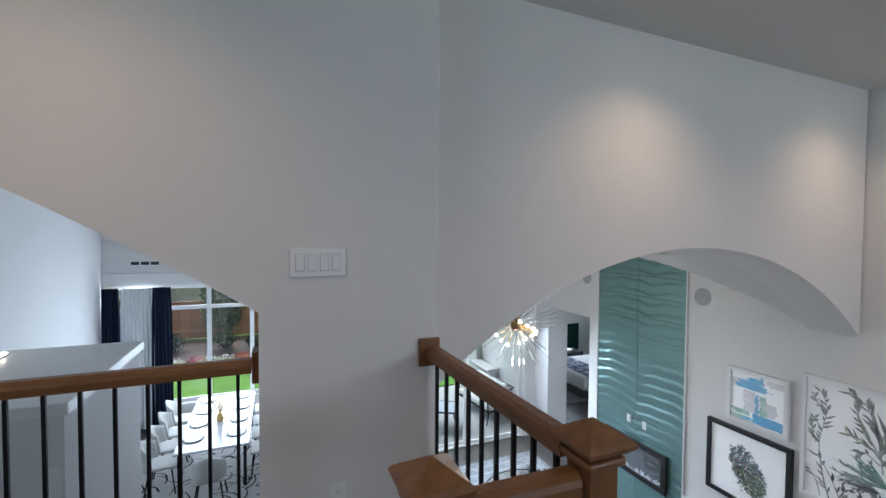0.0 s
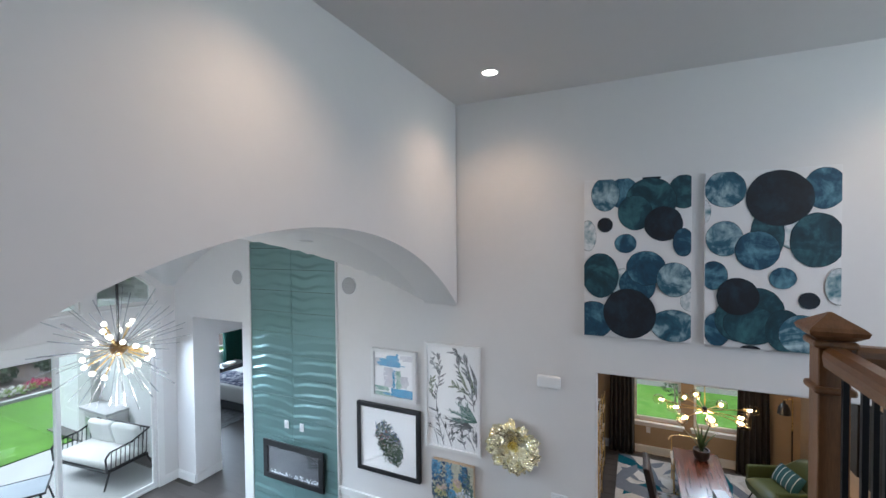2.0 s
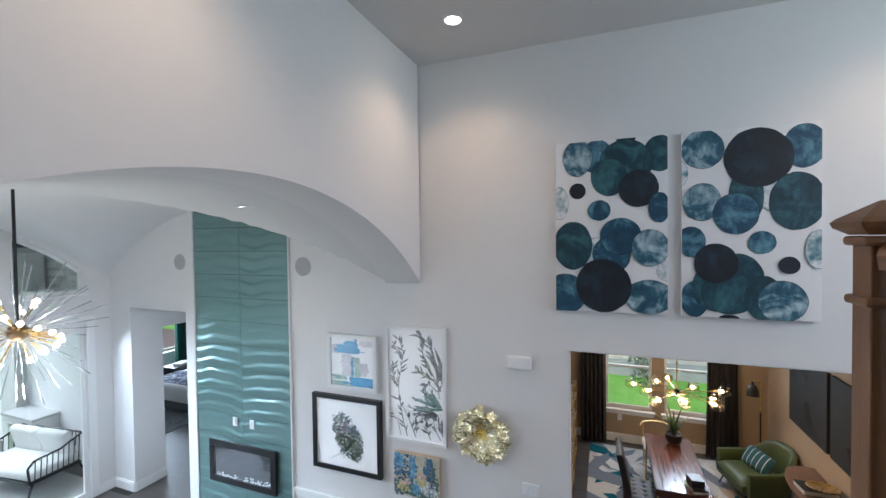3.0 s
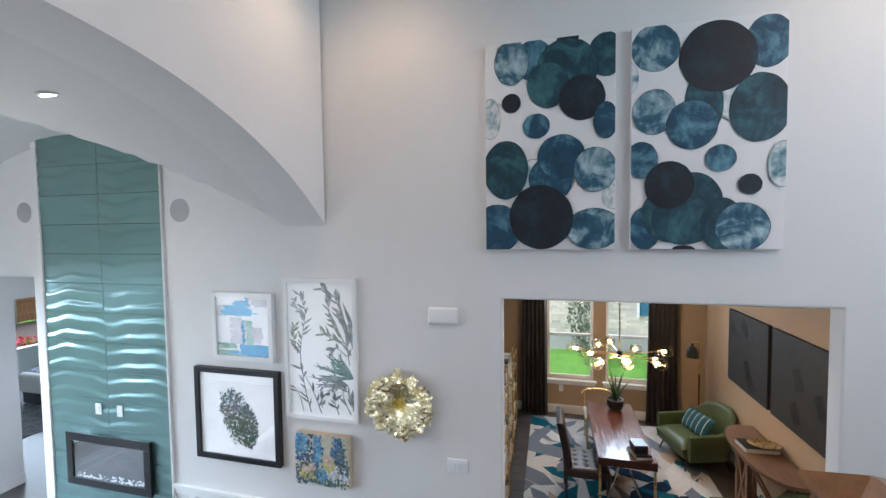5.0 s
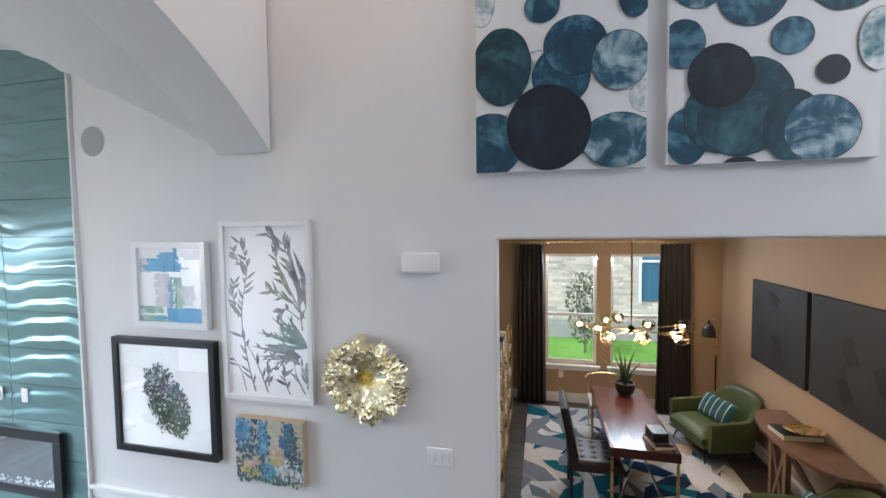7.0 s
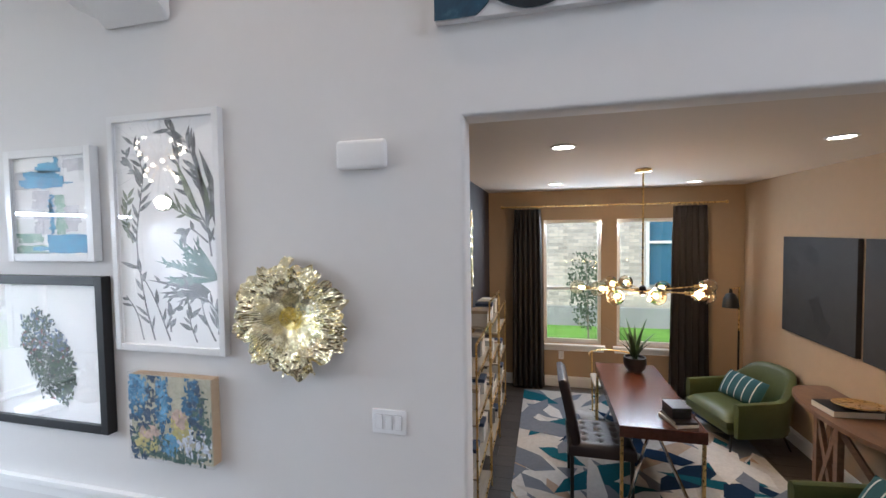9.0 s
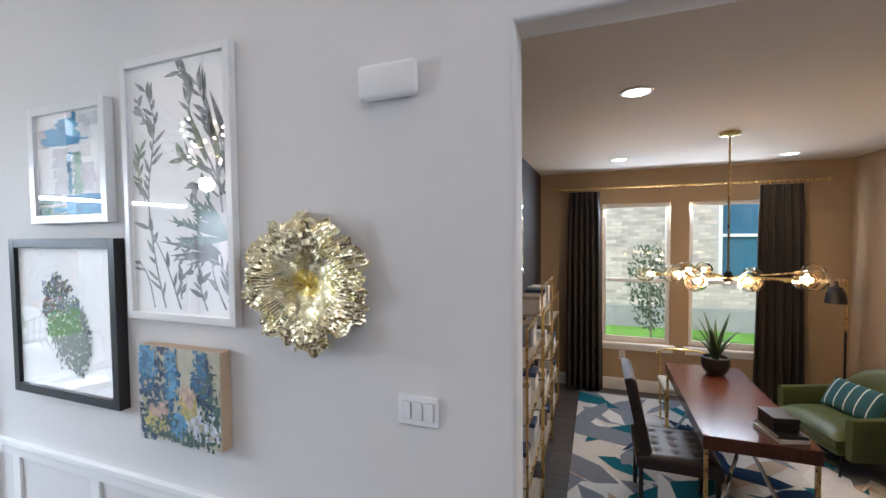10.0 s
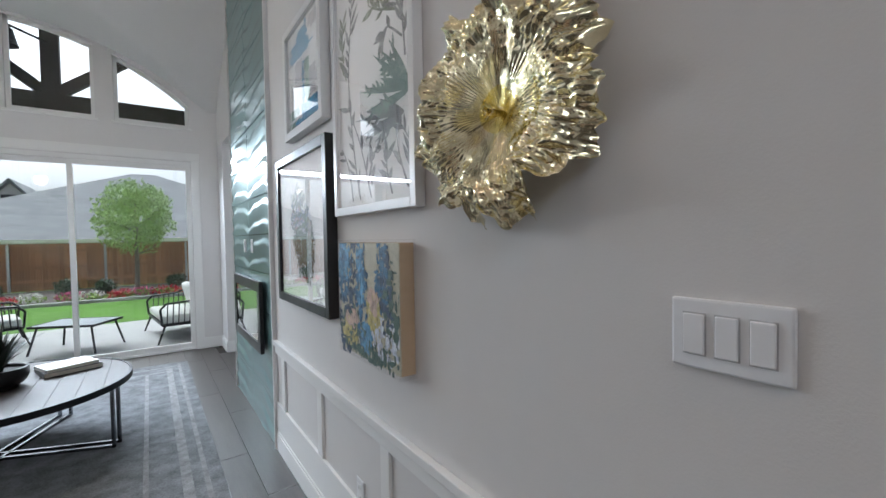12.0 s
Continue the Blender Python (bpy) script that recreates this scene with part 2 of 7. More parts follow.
solid("wall_landing_arch", bm, M_WALL, "white painted landing wall with an arched overlook", "wall")

# hall ceiling and closing walls
bm = box_bm(WEST - 0.15, SOUTH - 0.15, CEIL, WX + 0.15, AY1, CEIL + 0.2)
solid("ceiling_hall", bm, M_CEIL, "white painted stair hall ceiling", "ceiling")
bm = bmesh.new()
# the high opening is unseen, added to suit the entry fill lamp
wall_y(bm, SOUTH - 0.15, SOUTH, [(WEST, 1.1, 0, CEIL), (1.1, 4.7, 0, 4.2), (1.1, 4.7, 5.3, CEIL), (4.7, WX + 0.15, 0, CEIL)])
solid("wall_south", bm, M_WALL, "white painted entry wall with an added high opening", "wall")
bm = bmesh.new()
wall_x(bm, WEST - 0.15, WEST, [(SOUTH, -3.8, 0, CEIL), (-3.8, -2.6, 0, 3.3), (-3.8, -2.6, 4.9, CEIL), (-2.6, 11.2, 0, CEIL)])
solid("wall_west", bm, M_WALL, "white painted closing wall", "wall")

# upper floor with its well for the stairs
bm = bmesh.new()
add_box(bm, WEST, SOUTH, LAND - 0.3, 0.85, 1.895, LAND)
add_box(bm, 0.85, SOUTH, LAND - 0.3, 2.5, -0.14, LAND)
solid("floor_landing", bm, M_PLANK, "brown wooden upper landing floor", "floor")
bm = bmesh.new()
add_box(bm, 0.79, 0.93, 0, 0.85, 1.895, LAND - 0.3)
add_box(bm, 0.85, -0.22, 0, 4.25, -0.14, 0.5)
solid("wall_under_stair", bm, M_WALL, "white wall below the landing", "wall")

# groin vault over the living room
bm = bmesh.new()
VX0, VX1, VY0, VY1, VF, VC = 0.93, 5.44, AY1, NY, 3.33, 4.30
G = 44
grid = []
for i in range(G + 1):
    row = []
    for j in range(G + 1):
        x = VX0 + (VX1 - VX0) * i / G
        y = VY0 + (VY1 - VY0) * j / G
        z = max(arc_z(x, AMID, AHALF, AFOOT, ACROWN) + 0.003, arc_z(y, (VY0 + VY1) / 2, (VY1 - VY0) / 2, VF, VC))
        row.append(bm.verts.new((x, y, z)))
    grid.append(row)
for i in range(G):
    for j in range(G):
        bm.faces.new((grid[i][j], grid[i][j + 1], grid[i + 1][j + 1], grid[i + 1][j]))
vault = solid("ceiling_vault", bm, M_CEIL, "white plastered groin vault over the living room", "ceiling", smooth=True)
bm = box_bm(VX0 - 0.15, VY0, 4.75, VX1 + 0.2, NY + 0.2, 4.95)
solid("ceiling_living_deck", bm, M_CEIL, "plain deck above the vault", "ceiling")
bm = box_bm(0.79, AY1, 0, 0.93, NY, 4.75)
solid("wall_living_west", bm, M_WALL, "white painted living room wall", "wall")

# north wall of the living room with slider and four high windows
HW = [(1.13, 1.94), (2.14, 2.93), (3.29, 4.08), (4.27, 5.08)]
def high_top(x):
    return arc_z(x, 3.11, 2.3, 3.02, 4.16)
bm = bmesh.new()
wall_y(bm, NY, NY + 0.16, [(0.79, 1.10, 0, 2.62), (5.08, 5.6, 0, 2.62), (0.79, 5.6, 2.62, 3.08)])
xs = [0.79] + [v for p in HW for v in p] + [5.6]
for k in range(0, len(xs), 2):
    add_box(bm, xs[k], NY, 3.08, xs[k + 1], NY + 0.16, 4.95)
for x0, x1 in HW:
    for i in range(8):
        a, b = x0 + (x1 - x0) * i / 8, x0 + (x1 - x0) * (i + 1) / 8
        vs = [bm.verts.new(p) for y in (NY, NY + 0.16) for p in ((a, y, high_top(a)), (b, y, high_top(b)), (b, y, 4.95), (a, y, 4.95))]
        for f in ((0, 1, 2, 3), (7, 6, 5, 4), (0, 4, 5, 1), (2, 6, 7, 3)):
            bm.faces.new([vs[q] for q in f])
solid("wall_north", bm, M_WALL, "white painted wall with sliding glass doors and arched high windows", "wall")

# office shell
WIN = [(-0.36, 0.42), (-1.34, -0.56)]
WZ0, WZ1 = 0.62, 2.38
bm = bmesh.new()
wall_x(bm, OX, OX + 0.16, [(OR - 0.15, -1.34, 0, OC), (-1.34, -0.56, 0, WZ0), (-1.34, -0.56, WZ1, OC), (-0.56, -0.36, 0, OC), (-0.36, 0.42, 0, WZ0), (-0.36, 0.42, WZ1, OC), (0.42, OL + 0.15, 0, OC)])
solid("wall_office_east", bm, M_TAN, "tan painted office wall with two windows", "wall")
bm = box_bm(WX + 0.15, OL, 0, OX, OL + 0.15, OC)
solid("wall_office_north", bm, M_TAN, "tan painted office wall behind the shelves", "wall")
bm = box_bm(WX + 0.15, OR - 0.15, 0, OX, OR, OC)
solid("wall_office_south", bm, M_TAN, "tan painted office wall with dark panels", "wall")
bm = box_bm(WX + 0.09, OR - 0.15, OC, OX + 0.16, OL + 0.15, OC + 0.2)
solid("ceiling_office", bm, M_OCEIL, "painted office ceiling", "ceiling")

# ground floor slab
bm = box_bm(WEST, SOUTH, -0.2, OX + 0.16, NY + 0.16, -0.012)
solid("floor_slab", bm, M_PLANKB, "dark subfloor below the planks", "floor")

# stairs
stairs = thing("staircase", "straight wooden stair with oak treads and white risers", "staircase", pose(0.85, 0.38, 0))
RISE, RUN = LAND / 15, 0.25
for i in range(14):
    z = LAND - RISE * (i + 1)
    part("tread", box_bm(RUN * i - 0.02, -0.50, z - 0.035, RUN * (i + 1) + 0.0, 0.50, z, bevel=0.006), M_OAKX, stairs)
    part("riser", box_bm(RUN * i, -0.5, z + 0.002, RUN * i + 0.018, 0.5, z + RISE - 0.036), M_TRIM, stairs)
part("riser", box_bm(RUN * 14, -0.5, 0, RUN * 14 + 0.018, 0.5, RISE - 0.036), M_TRIM, stairs)
for y in (-0.535, 0.505):
    bm = bmesh.new()
    a = [(0, LAND), (0, LAND - 0.42), (RUN * 14 + 0.02, 0.0), (RUN * 14 + 0.02, RISE)]
    v0 = [bm.verts.new((x, y, z)) for x, z in a]
    v1 = [bm.verts.new((x, y + 0.03, z)) for x, z in a]
    bm.faces.new(v0)
    bm.faces.new(v1[::-1])
    for i in range(4):
        bm.faces.new((v0[i], v0[(i + 1) % 4], v1[(i + 1) % 4], v1[i]))
    part("stringer", bm, M_TRIM, stairs)

# ---- trim and fixtures of the hall ----


def clip_poly(pts, w, h):
    """Keeps the part of a 2D outline inside 0..w, 0..h."""
    for ax, lim, sign in ((0, 0, 1), (0, w, -1), (1, 0, 1), (1, h, -1)):
        out = []
        for i, p in enumerate(pts):
            q = pts[i - 1]
            pin, qin = (p[ax] - lim) * sign >= 0, (q[ax] - lim) * sign >= 0
            if pin != qin:
                k = (lim - q[ax]) / (p[ax] - q[ax])
                out.append((q[0] + k * (p[0] - q[0]), q[1] + k * (p[1] - q[1])))
            if pin:
                out.append(p)
        pts = out
        if len(pts) < 3:
            return []
    return pts


def flat_shape(bm, pts, lift, w=None, h=None, thick=0.0006):
    """A flat painted shape on a picture: u to the right, v up, lifted off the ground."""
    if w is not None:
        pts = clip_poly(pts, w, h)
    if len(pts) < 3:
        return
    a = [bm.verts.new((u, v, lift)) for u, v in pts]
    bm.faces.new(a)
    b = [bm.verts.new((u, v, lift - thick)) for u, v in pts]
    for i in range(len(a)):
        bm.faces.new((a[i - 1], b[i - 1], b[i], a[i]))


def blob(cx, cy, rx, ry, n=40, rough=0.02, seed=0):
    rnd = random.Random(seed)
    ph = [rnd.uniform(0, 6.28) for _ in range(4)]
    out = []
    for i in range(n):
        t = 2 * math.pi * i / n
        k = 1 + rough * (math.sin(2 * t + ph[0]) + 0.7 * math.sin(3 * t + ph[1]) + 0.5 * math.sin(7 * t + ph[2]) + 0.4 * math.sin(11 * t + ph[3]))
        out.append((cx + rx * k * math.cos(t), cy + ry * k * math.sin(t)))
    return out


def leaf(cx, cy, length, width, ang, n=7):
    pts = []
    for i in range(n + 1):
        t = i / n
        pts.append((t * length, width * math.sin(math.pi * t ** 0.8)))
    pts += [(p[0], -p[1]) for p in pts[-2:0:-1]]
    c, s = math.cos(ang), math.sin(ang)
    return [(cx + c * x - s * y, cy + s * x + c * y) for x, y in pts]


def stroke(points, w0, w1):
    """The outline of a tapering brush stroke along points."""
    left, right = [], []
    for i, p in enumerate(points):
        a = points[max(0, i - 1)]
        b = points[min(len(points) - 1, i + 1)]
        dx, dy = b[0] - a[0], b[1] - a[1]
        d = math.hypot(dx, dy) or 1
        w = w0 + (w1 - w0) * i / (len(points) - 1)
        left.append((p[0] - dy / d * w, p[1] + dx / d * w))
        right.append((p[0] + dy / d * w, p[1] - dx / d * w))
    return left + right[::-1]


def wash(name, dark, mid, light, amount, scale=5.0, rough=0.55):
    """Watercolour: dark and mid tones with pale streaks where the pigment has lifted."""
    m = bpy.data.materials.new(name)
    m.use_nodes = True
    n, l = m.node_tree.nodes, m.node_tree.links
    b = n["Principled BSDF"]
    b.inputs["Roughness"].default_value = rough
    tc = n.new("ShaderNodeTexCoord")
    oi = n.new("ShaderNodeObjectInfo")
    add = n.new("ShaderNodeVectorMath")
    add.operation = "ADD"
    sc = n.new("ShaderNodeVectorMath")
    sc.operation = "SCALE"
    sc.inputs[0].default_value = (37.0, 19.0, 11.0)
    l.new(oi.outputs["Random"], sc.inputs["Scale"])
    l.new(tc.outputs["Object"], add.inputs[0])
    l.new(sc.outputs[0], add.inputs[1])
    nz = n.new("ShaderNodeTexNoise")
    nz.inputs["Scale"].default_value = scale
    nz.inputs["Detail"].default_value = 9
    nz.inputs["Roughness"].default_value = 0.62
    nz.inputs["Distortion"].default_value = 0.7
    l.new(add.outputs[0], nz.inputs["Vector"])
    scrape = n.new("ShaderNodeMapping")
    scrape.inputs["Scale"].default_value = (1.0, 0.5, 1.0)
    scrape.inputs["Rotation"].default_value = (0, 0, 0.5)
    l.new(add.outputs[0], scrape.inputs[0])
    ns = n.new("ShaderNodeTexNoise")
    ns.inputs["Scale"].default_value = scale * 5
    ns.inputs["Detail"].default_value = 6
    l.new(scrape.outputs[0], ns.inputs["Vector"])
    both = n.new("ShaderNodeMix")
    both.data_type = "FLOAT"
    both.inputs[0].default_value = 0.2
    l.new(nz.outputs[0], both.inputs[2])
    l.new(ns.outputs[0], both.inputs[3])
    cr = n.new("ShaderNodeValToRGB")
    e = cr.color_ramp.elements
    e[0].position, e[0].color = 0.34, (*dark, 1)
    e[1].position, e[1].color = 0.72 - amount * 0.2, (*light, 1)
    k = cr.color_ramp.elements.new(0.53 - amount * 0.12)
    k.color = (*mid, 1)
    l.new(both.outputs[0], cr.inputs[0])
    l.new(cr.outputs[0], b.inputs["Base Color"])
    return m


ON_EAST = lambda y, z, depth=0.0: Matrix.Translation((WX - depth, y, z)) @ Matrix(((0, 0, -1, 0), (-1, 0, 0, 0), (0, 1, 0, 0), (0, 0, 0, 1)))
# on the picture wall: local x runs to the right along the wall, local y up, local z off the wall

M_PAPER = material("art_paper", (0.80, 0.80, 0.80), 0.7, var=0.02, scale=8)
M_CANVAS = material("primed_canvas", (0.78, 0.775, 0.78), 0.8, var=0.03, scale=12, bump=0.15, bscale=500)
W_NIGHT = wash("indigo_black_wash", (0.003, 0.004, 0.007), (0.006, 0.011, 0.020), (0.012, 0.030, 0.050), 0.2)
W_RIM = wash("dark_pigment_edge", (0.002, 0.010, 0.018), (0.004, 0.020, 0.034), (0.012, 0.05, 0.07), 0.1)
W_DEEP = wash("deep_teal_wash", (0.004, 0.022, 0.036), (0.008, 0.045, 0.066), (0.045, 0.14, 0.165), 0.35)
W_MID = wash("petrol_blue_wash", (0.006, 0.032, 0.066), (0.012, 0.065, 0.118), (0.12, 0.27, 0.35), 0.4)
W_LIGHT = wash("pale_blue_wash", (0.010, 0.045, 0.080), (0.03, 0.11, 0.165), (0.42, 0.55, 0.60), 0.42, 5.0)
W_MIST = wash("misty_grey_wash", (0.06, 0.17, 0.22), (0.30, 0.40, 0.43), (0.72, 0.74, 0.75), 0.8, 7.0)
M_SWITCH = material("switch_plastic", (0.80, 0.81, 0.83), 0.32, var=0.02)
M_ACRYL = glass_material("clear_acrylic", (0.99, 0.995, 1.0), 0.0, 1.12)
M_ACRYL.node_tree.nodes["Principled BSDF"].inputs["Transmission Weight"].default_value = 0.0
M_ACRYL.node_tree.nodes["Principled BSDF"].inputs["Alpha"].default_value = 0.03
M_PANE = glass_material("picture_glass", (1, 1, 1), 0.0, 1.75)

# each circle: centre along the wall and up, two radii and its wash
CIRCLES_A = [(0.818, 4.115, 0.077, 0.152, W_MIST), (-0.057, 3.506, 0.075, 0.088, W_MIST), (0.255, 4.654, 0.078, 0.030, W_NIGHT), (-0.005, 4.509, 0.124, 0.156, W_DEEP),
             (0.498, 4.521, 0.134, 0.150, W_MID), (0.659, 4.518, 0.129, 0.165, W_LIGHT), (0.262, 4.440, 0.214, 0.215, W_DEEP), (0.395, 4.330, 0.150, 0.165, W_DEEP),
             (0.157, 4.221, 0.158, 0.164, W_NIGHT), (0.660, 4.220, 0.071, 0.071, W_NIGHT), (0.478, 4.039, 0.098, 0.091, W_MID), (-0.004, 4.048, 0.083, 0.131, W_MID),
             (0.500, 3.640, 0.120, 0.160, W_MIST), (0.375, 3.645, 0.160, 0.170, W_MID), (0.704, 3.726, 0.170, 0.217, W_DEEP), (0.301, 3.806, 0.168, 0.164, W_MID), (0.066, 3.704, 0.150, 0.158, W_LIGHT),
             (0.771, 3.286, 0.182, 0.182, W_MID), (0.075, 3.278, 0.190, 0.151, W_LIGHT), (0.446, 3.367, 0.232, 0.238, W_NIGHT)]
CIRCLES_B = [(-0.144, 4.323, 0.073, 0.117, W_MIST), (-0.322, 4.511, 0.155, 0.160, W_LIGHT), (-0.997, 4.482, 0.140, 0.168, W_MID), (-0.790, 4.150, 0.105, 0.166, W_MIST),
             (-0.623, 4.110, 0.119, 0.220, W_DEEP), (-0.701, 4.415, 0.232, 0.236, W_NIGHT), (-0.952, 4.060, 0.180, 0.225, W_DEEP), (-0.316, 4.079, 0.138, 0.156, W_LIGHT),
             (-0.553, 3.976, 0.162, 0.165, W_MID), (-0.240, 3.753, 0.106, 0.126, W_MID), (-0.729, 3.742, 0.094, 0.090, W_MID), (-0.904, 3.562, 0.070, 0.069, W_NIGHT),
             (-1.087, 3.686, 0.085, 0.150, W_MIST), (-0.263, 3.274, 0.102, 0.151, W_MID), (-0.420, 3.380, 0.175, 0.200, W_DEEP), (-0.563, 3.470, 0.180, 0.185, W_DEEP),
             (-0.510, 3.330, 0.200, 0.170, W_DEEP), (-0.415, 3.573, 0.158, 0.162, W_NIGHT), (-0.740, 3.300, 0.130, 0.178, W_DEEP), (-0.861, 3.278, 0.162, 0.165, W_LIGHT), (-0.509, 3.118, 0.077, 0.040, W_NIGHT)]


def big_painting(y_left, y_right, circles, label, seed):
    """A canvas of circles, each with a dark dried edge and a wash inside it."""
    w, h = y_left - y_right, 1.535
    p = thing("canvas_painting", label, "painting", ON_EAST(y_left, 3.128), "pair of canvas paintings")
    part("canvas", box_bm(0, 0, 0.002, w, h, 0.04, bevel=0.003), M_CANVAS, p, "white stretched canvas")
    for i, (cy, cz, ry, rz, mat) in enumerate(circles):
        u, v, lift = y_left - cy, cz - 3.128, 0.0412 + 0.0006 * i
        bm = bmesh.new()
        for scale, dz, slot in ((1.0, 0.0, 0), (0.978, 0.00012, 1)):
            before = len(bm.faces)
            flat_shape(bm, blob(u, v, ry * scale, rz * scale, 48, 0.010, seed + i), lift + dz, w - 0.002, h - 0.002, 0.0001)
            bm.faces.ensure_lookup_table()
            for f in bm.faces[before:]:
                f.material_index = slot
        if bm.faces:
            part("painted_circle", bm, (W_RIM, mat), p)
        else:
            bm.free()


big_painting(0.854, -0.069, CIRCLES_A, "large canvas of overlapping indigo and teal watercolour circles", 10)
big_painting(-0.172, -1.105, CIRCLES_B, "large canvas of dark blue watercolour circles on white", 60)


def picture_frame(name, y_left, y_right, z0, z1, border, depth, mat, label, group=""):
    w, h = y_left - y_right, z1 - z0
    f = thing(name, label, "picture", ON_EAST(y_left, z0), group)
    for n, d in (("frame_side", (0, 0, 0.002, border, h, depth)), ("frame_side", (w - border, 0, 0.002, w, h, depth)), ("frame_rail", (border, 0, 0.002, w - border, border, depth)), ("frame_rail", (border, h - border, 0.002, w - border, h, depth))):
        part(n, box_bm(*d, bevel=0.0025), mat, f)
    part("backing_paper", box_bm(border, border, 0.002, w - border, h - border, depth - 0.022), M_PAPER, f)
    g = part("glass_pane", box_bm(border, border, depth - 0.012, w - border, h - border, depth - 0.009), M_PANE, f)
    g.visible_shadow = False
    return f, w, h, depth - 0.0215


M_WFRAME = material("white_frame_lacquer", (0.78, 0.78, 0.78), 0.3, var=0.015)
# white framed botanical
f, w, h, zl = picture_frame("botanical_print", 2.675, 1.972, 1.62, 2.873, 0.035, 0.04, M_WFRAME, "tall white framed grey green botanical watercolour", "gallery wall")
rnd = random.Random(4)
W_LEAFG = wash("grey_leaf_wash", (0.03, 0.035, 0.04), (0.10, 0.11, 0.115), (0.38, 0.40, 0.42), 0.3, 14)
W_LEAFO = wash("olive_leaf_wash", (0.04, 0.055, 0.03), (0.12, 0.15, 0.09), (0.36, 0.40, 0.30), 0.3, 14)
W_LEAFT = wash("green_leaf_wash", (0.012, 0.06, 0.045), (0.06, 0.15, 0.12), (0.30, 0.36, 0.36), 0.3, 12)


def curve_points(ctrl, steps=6):
    """A smooth line through the control points, in shares of the sheet."""
    out = []
    for i in range(len(ctrl) - 1):
        p0, p1, p2, p3 = ctrl[max(0, i - 1)], ctrl[i], ctrl[i + 1], ctrl[min(len(ctrl) - 1, i + 2)]
        for k in range(steps):
            t = k / steps
            out.append(tuple(0.5 * (2 * p1[q] + (p2[q] - p0[q]) * t + (2 * p0[q] - 5 * p1[q] + 4 * p2[q] - p3[q]) * t * t + (3 * p1[q] - p0[q] - 3 * p2[q] + p3[q]) * t ** 3) for q in (0, 1)))
    return out + [ctrl[-1]]


# stems with their leaves: control points, leaf length, share of steps with a leaf
STEMS = [(((0.33, 0.02), (0.24, 0.20), (0.18, 0.46), (0.24, 0.66), (0.27, 0.78), (0.19, 0.90)), 0.085, 0.8), (((0.49, 0.02), (0.34, 0.21), (0.16, 0.36)), 0.10, 0.35), (((0.21, 0.02), (0.15, 0.14), (0.04, 0.22)), 0.08, 0.2),
         (((0.14, 0.46), (0.08, 0.56), (0.10, 0.66)), 0.06, 0.9), (((0.27, 0.76), (0.14, 0.80), (0.10, 0.86)), 0.05, 0.8), (((0.96, 0.47), (0.76, 0.66), (0.64, 0.80), (0.68, 0.90), (0.55, 0.96)), 0.10, 0.75),
         (((0.93, 0.40), (0.88, 0.62), (0.80, 0.80), (0.72, 0.90)), 0.11, 0.8), (((0.90, 0.46), (0.74, 0.52), (0.66, 0.50)), 0.07, 0.8), (((0.84, 0.55), (0.62, 0.60), (0.50, 0.64)), 0.09, 0.6),
         (((0.94, 0.03), (0.84, 0.14), (0.80, 0.27)), 0.07, 0.5), (((0.76, 0.02), (0.70, 0.10), (0.71, 0.14)), 0.07, 0.6), (((0.97, 0.06), (0.98, 0.14), (0.86, 0.22)), 0.09, 0.7), (((0.50, 0.06), (0.50, 0.14), (0.56, 0.17)), 0.05, 0.5)]
for k, (ctrl, leaf_len, often) in enumerate(STEMS):
    pts = [(0.035 + (w - 0.07) * u, 0.035 + (h - 0.07) * v) for u, v in curve_points(ctrl)]
    bm = bmesh.new()
    flat_shape(bm, stroke(pts, 0.0055, 0.0022), zl + 0.0004)
    for i in range(2, len(pts)):
        if rnd.random() > often:
            continue
        a, b = pts[max(0, i - 1)], pts[min(len(pts) - 1, i + 1)]
        ang = math.atan2(b[1] - a[1], b[0] - a[0]) + rnd.choice((-0.6, 0.6)) + rnd.uniform(-0.2, 0.2)
        flat_shape(bm, leaf(*pts[i], leaf_len * rnd.uniform(0.6, 1.35), rnd.uniform(0.007, 0.014), ang), zl + 0.0006 + 0.00003 * i, w - 0.037, h - 0.037)
    part("painted_stem", bm, (W_LEAFG, W_LEAFG, W_LEAFG, W_LEAFO, W_LEAFG)[k % 5], f)
for base, n, spread, reach in (((0.97, 0.31), 9, (2.2, 3.2), (0.18, 0.42)), ((0.90, 0.26), 6, (2.7, 3.45), (0.20, 0.44))):
    bm = bmesh.new()
    for i in range(n):
        a = spread[0] + (spread[1] - spread[0]) * i / (n - 1) + rnd.uniform(-0.06, 0.06)
        u, v, L = w * base[0] - 0.02, h * base[1], rnd.uniform(*reach)
        flat_shape(bm, leaf(u, v, L, rnd.uniform(0.009, 0.015), a), zl + 0.0012 + 0.00003 * i, w - 0.037, h - 0.037)
        for q in (0.45, 0.62, 0.78):
            flat_shape(bm, leaf(u + L * q * math.cos(a), v + L * q * math.sin(a), 0.055, 0.008, a + rnd.choice((-0.6, 0.6))), zl + 0.0017 + 0.00003 * i, w - 0.037, h - 0.037)
    part("painted_thistle", bm, W_LEAFT if base[0] > 0.9 else W_LEAFG, f, "green thistle leaf cluster")
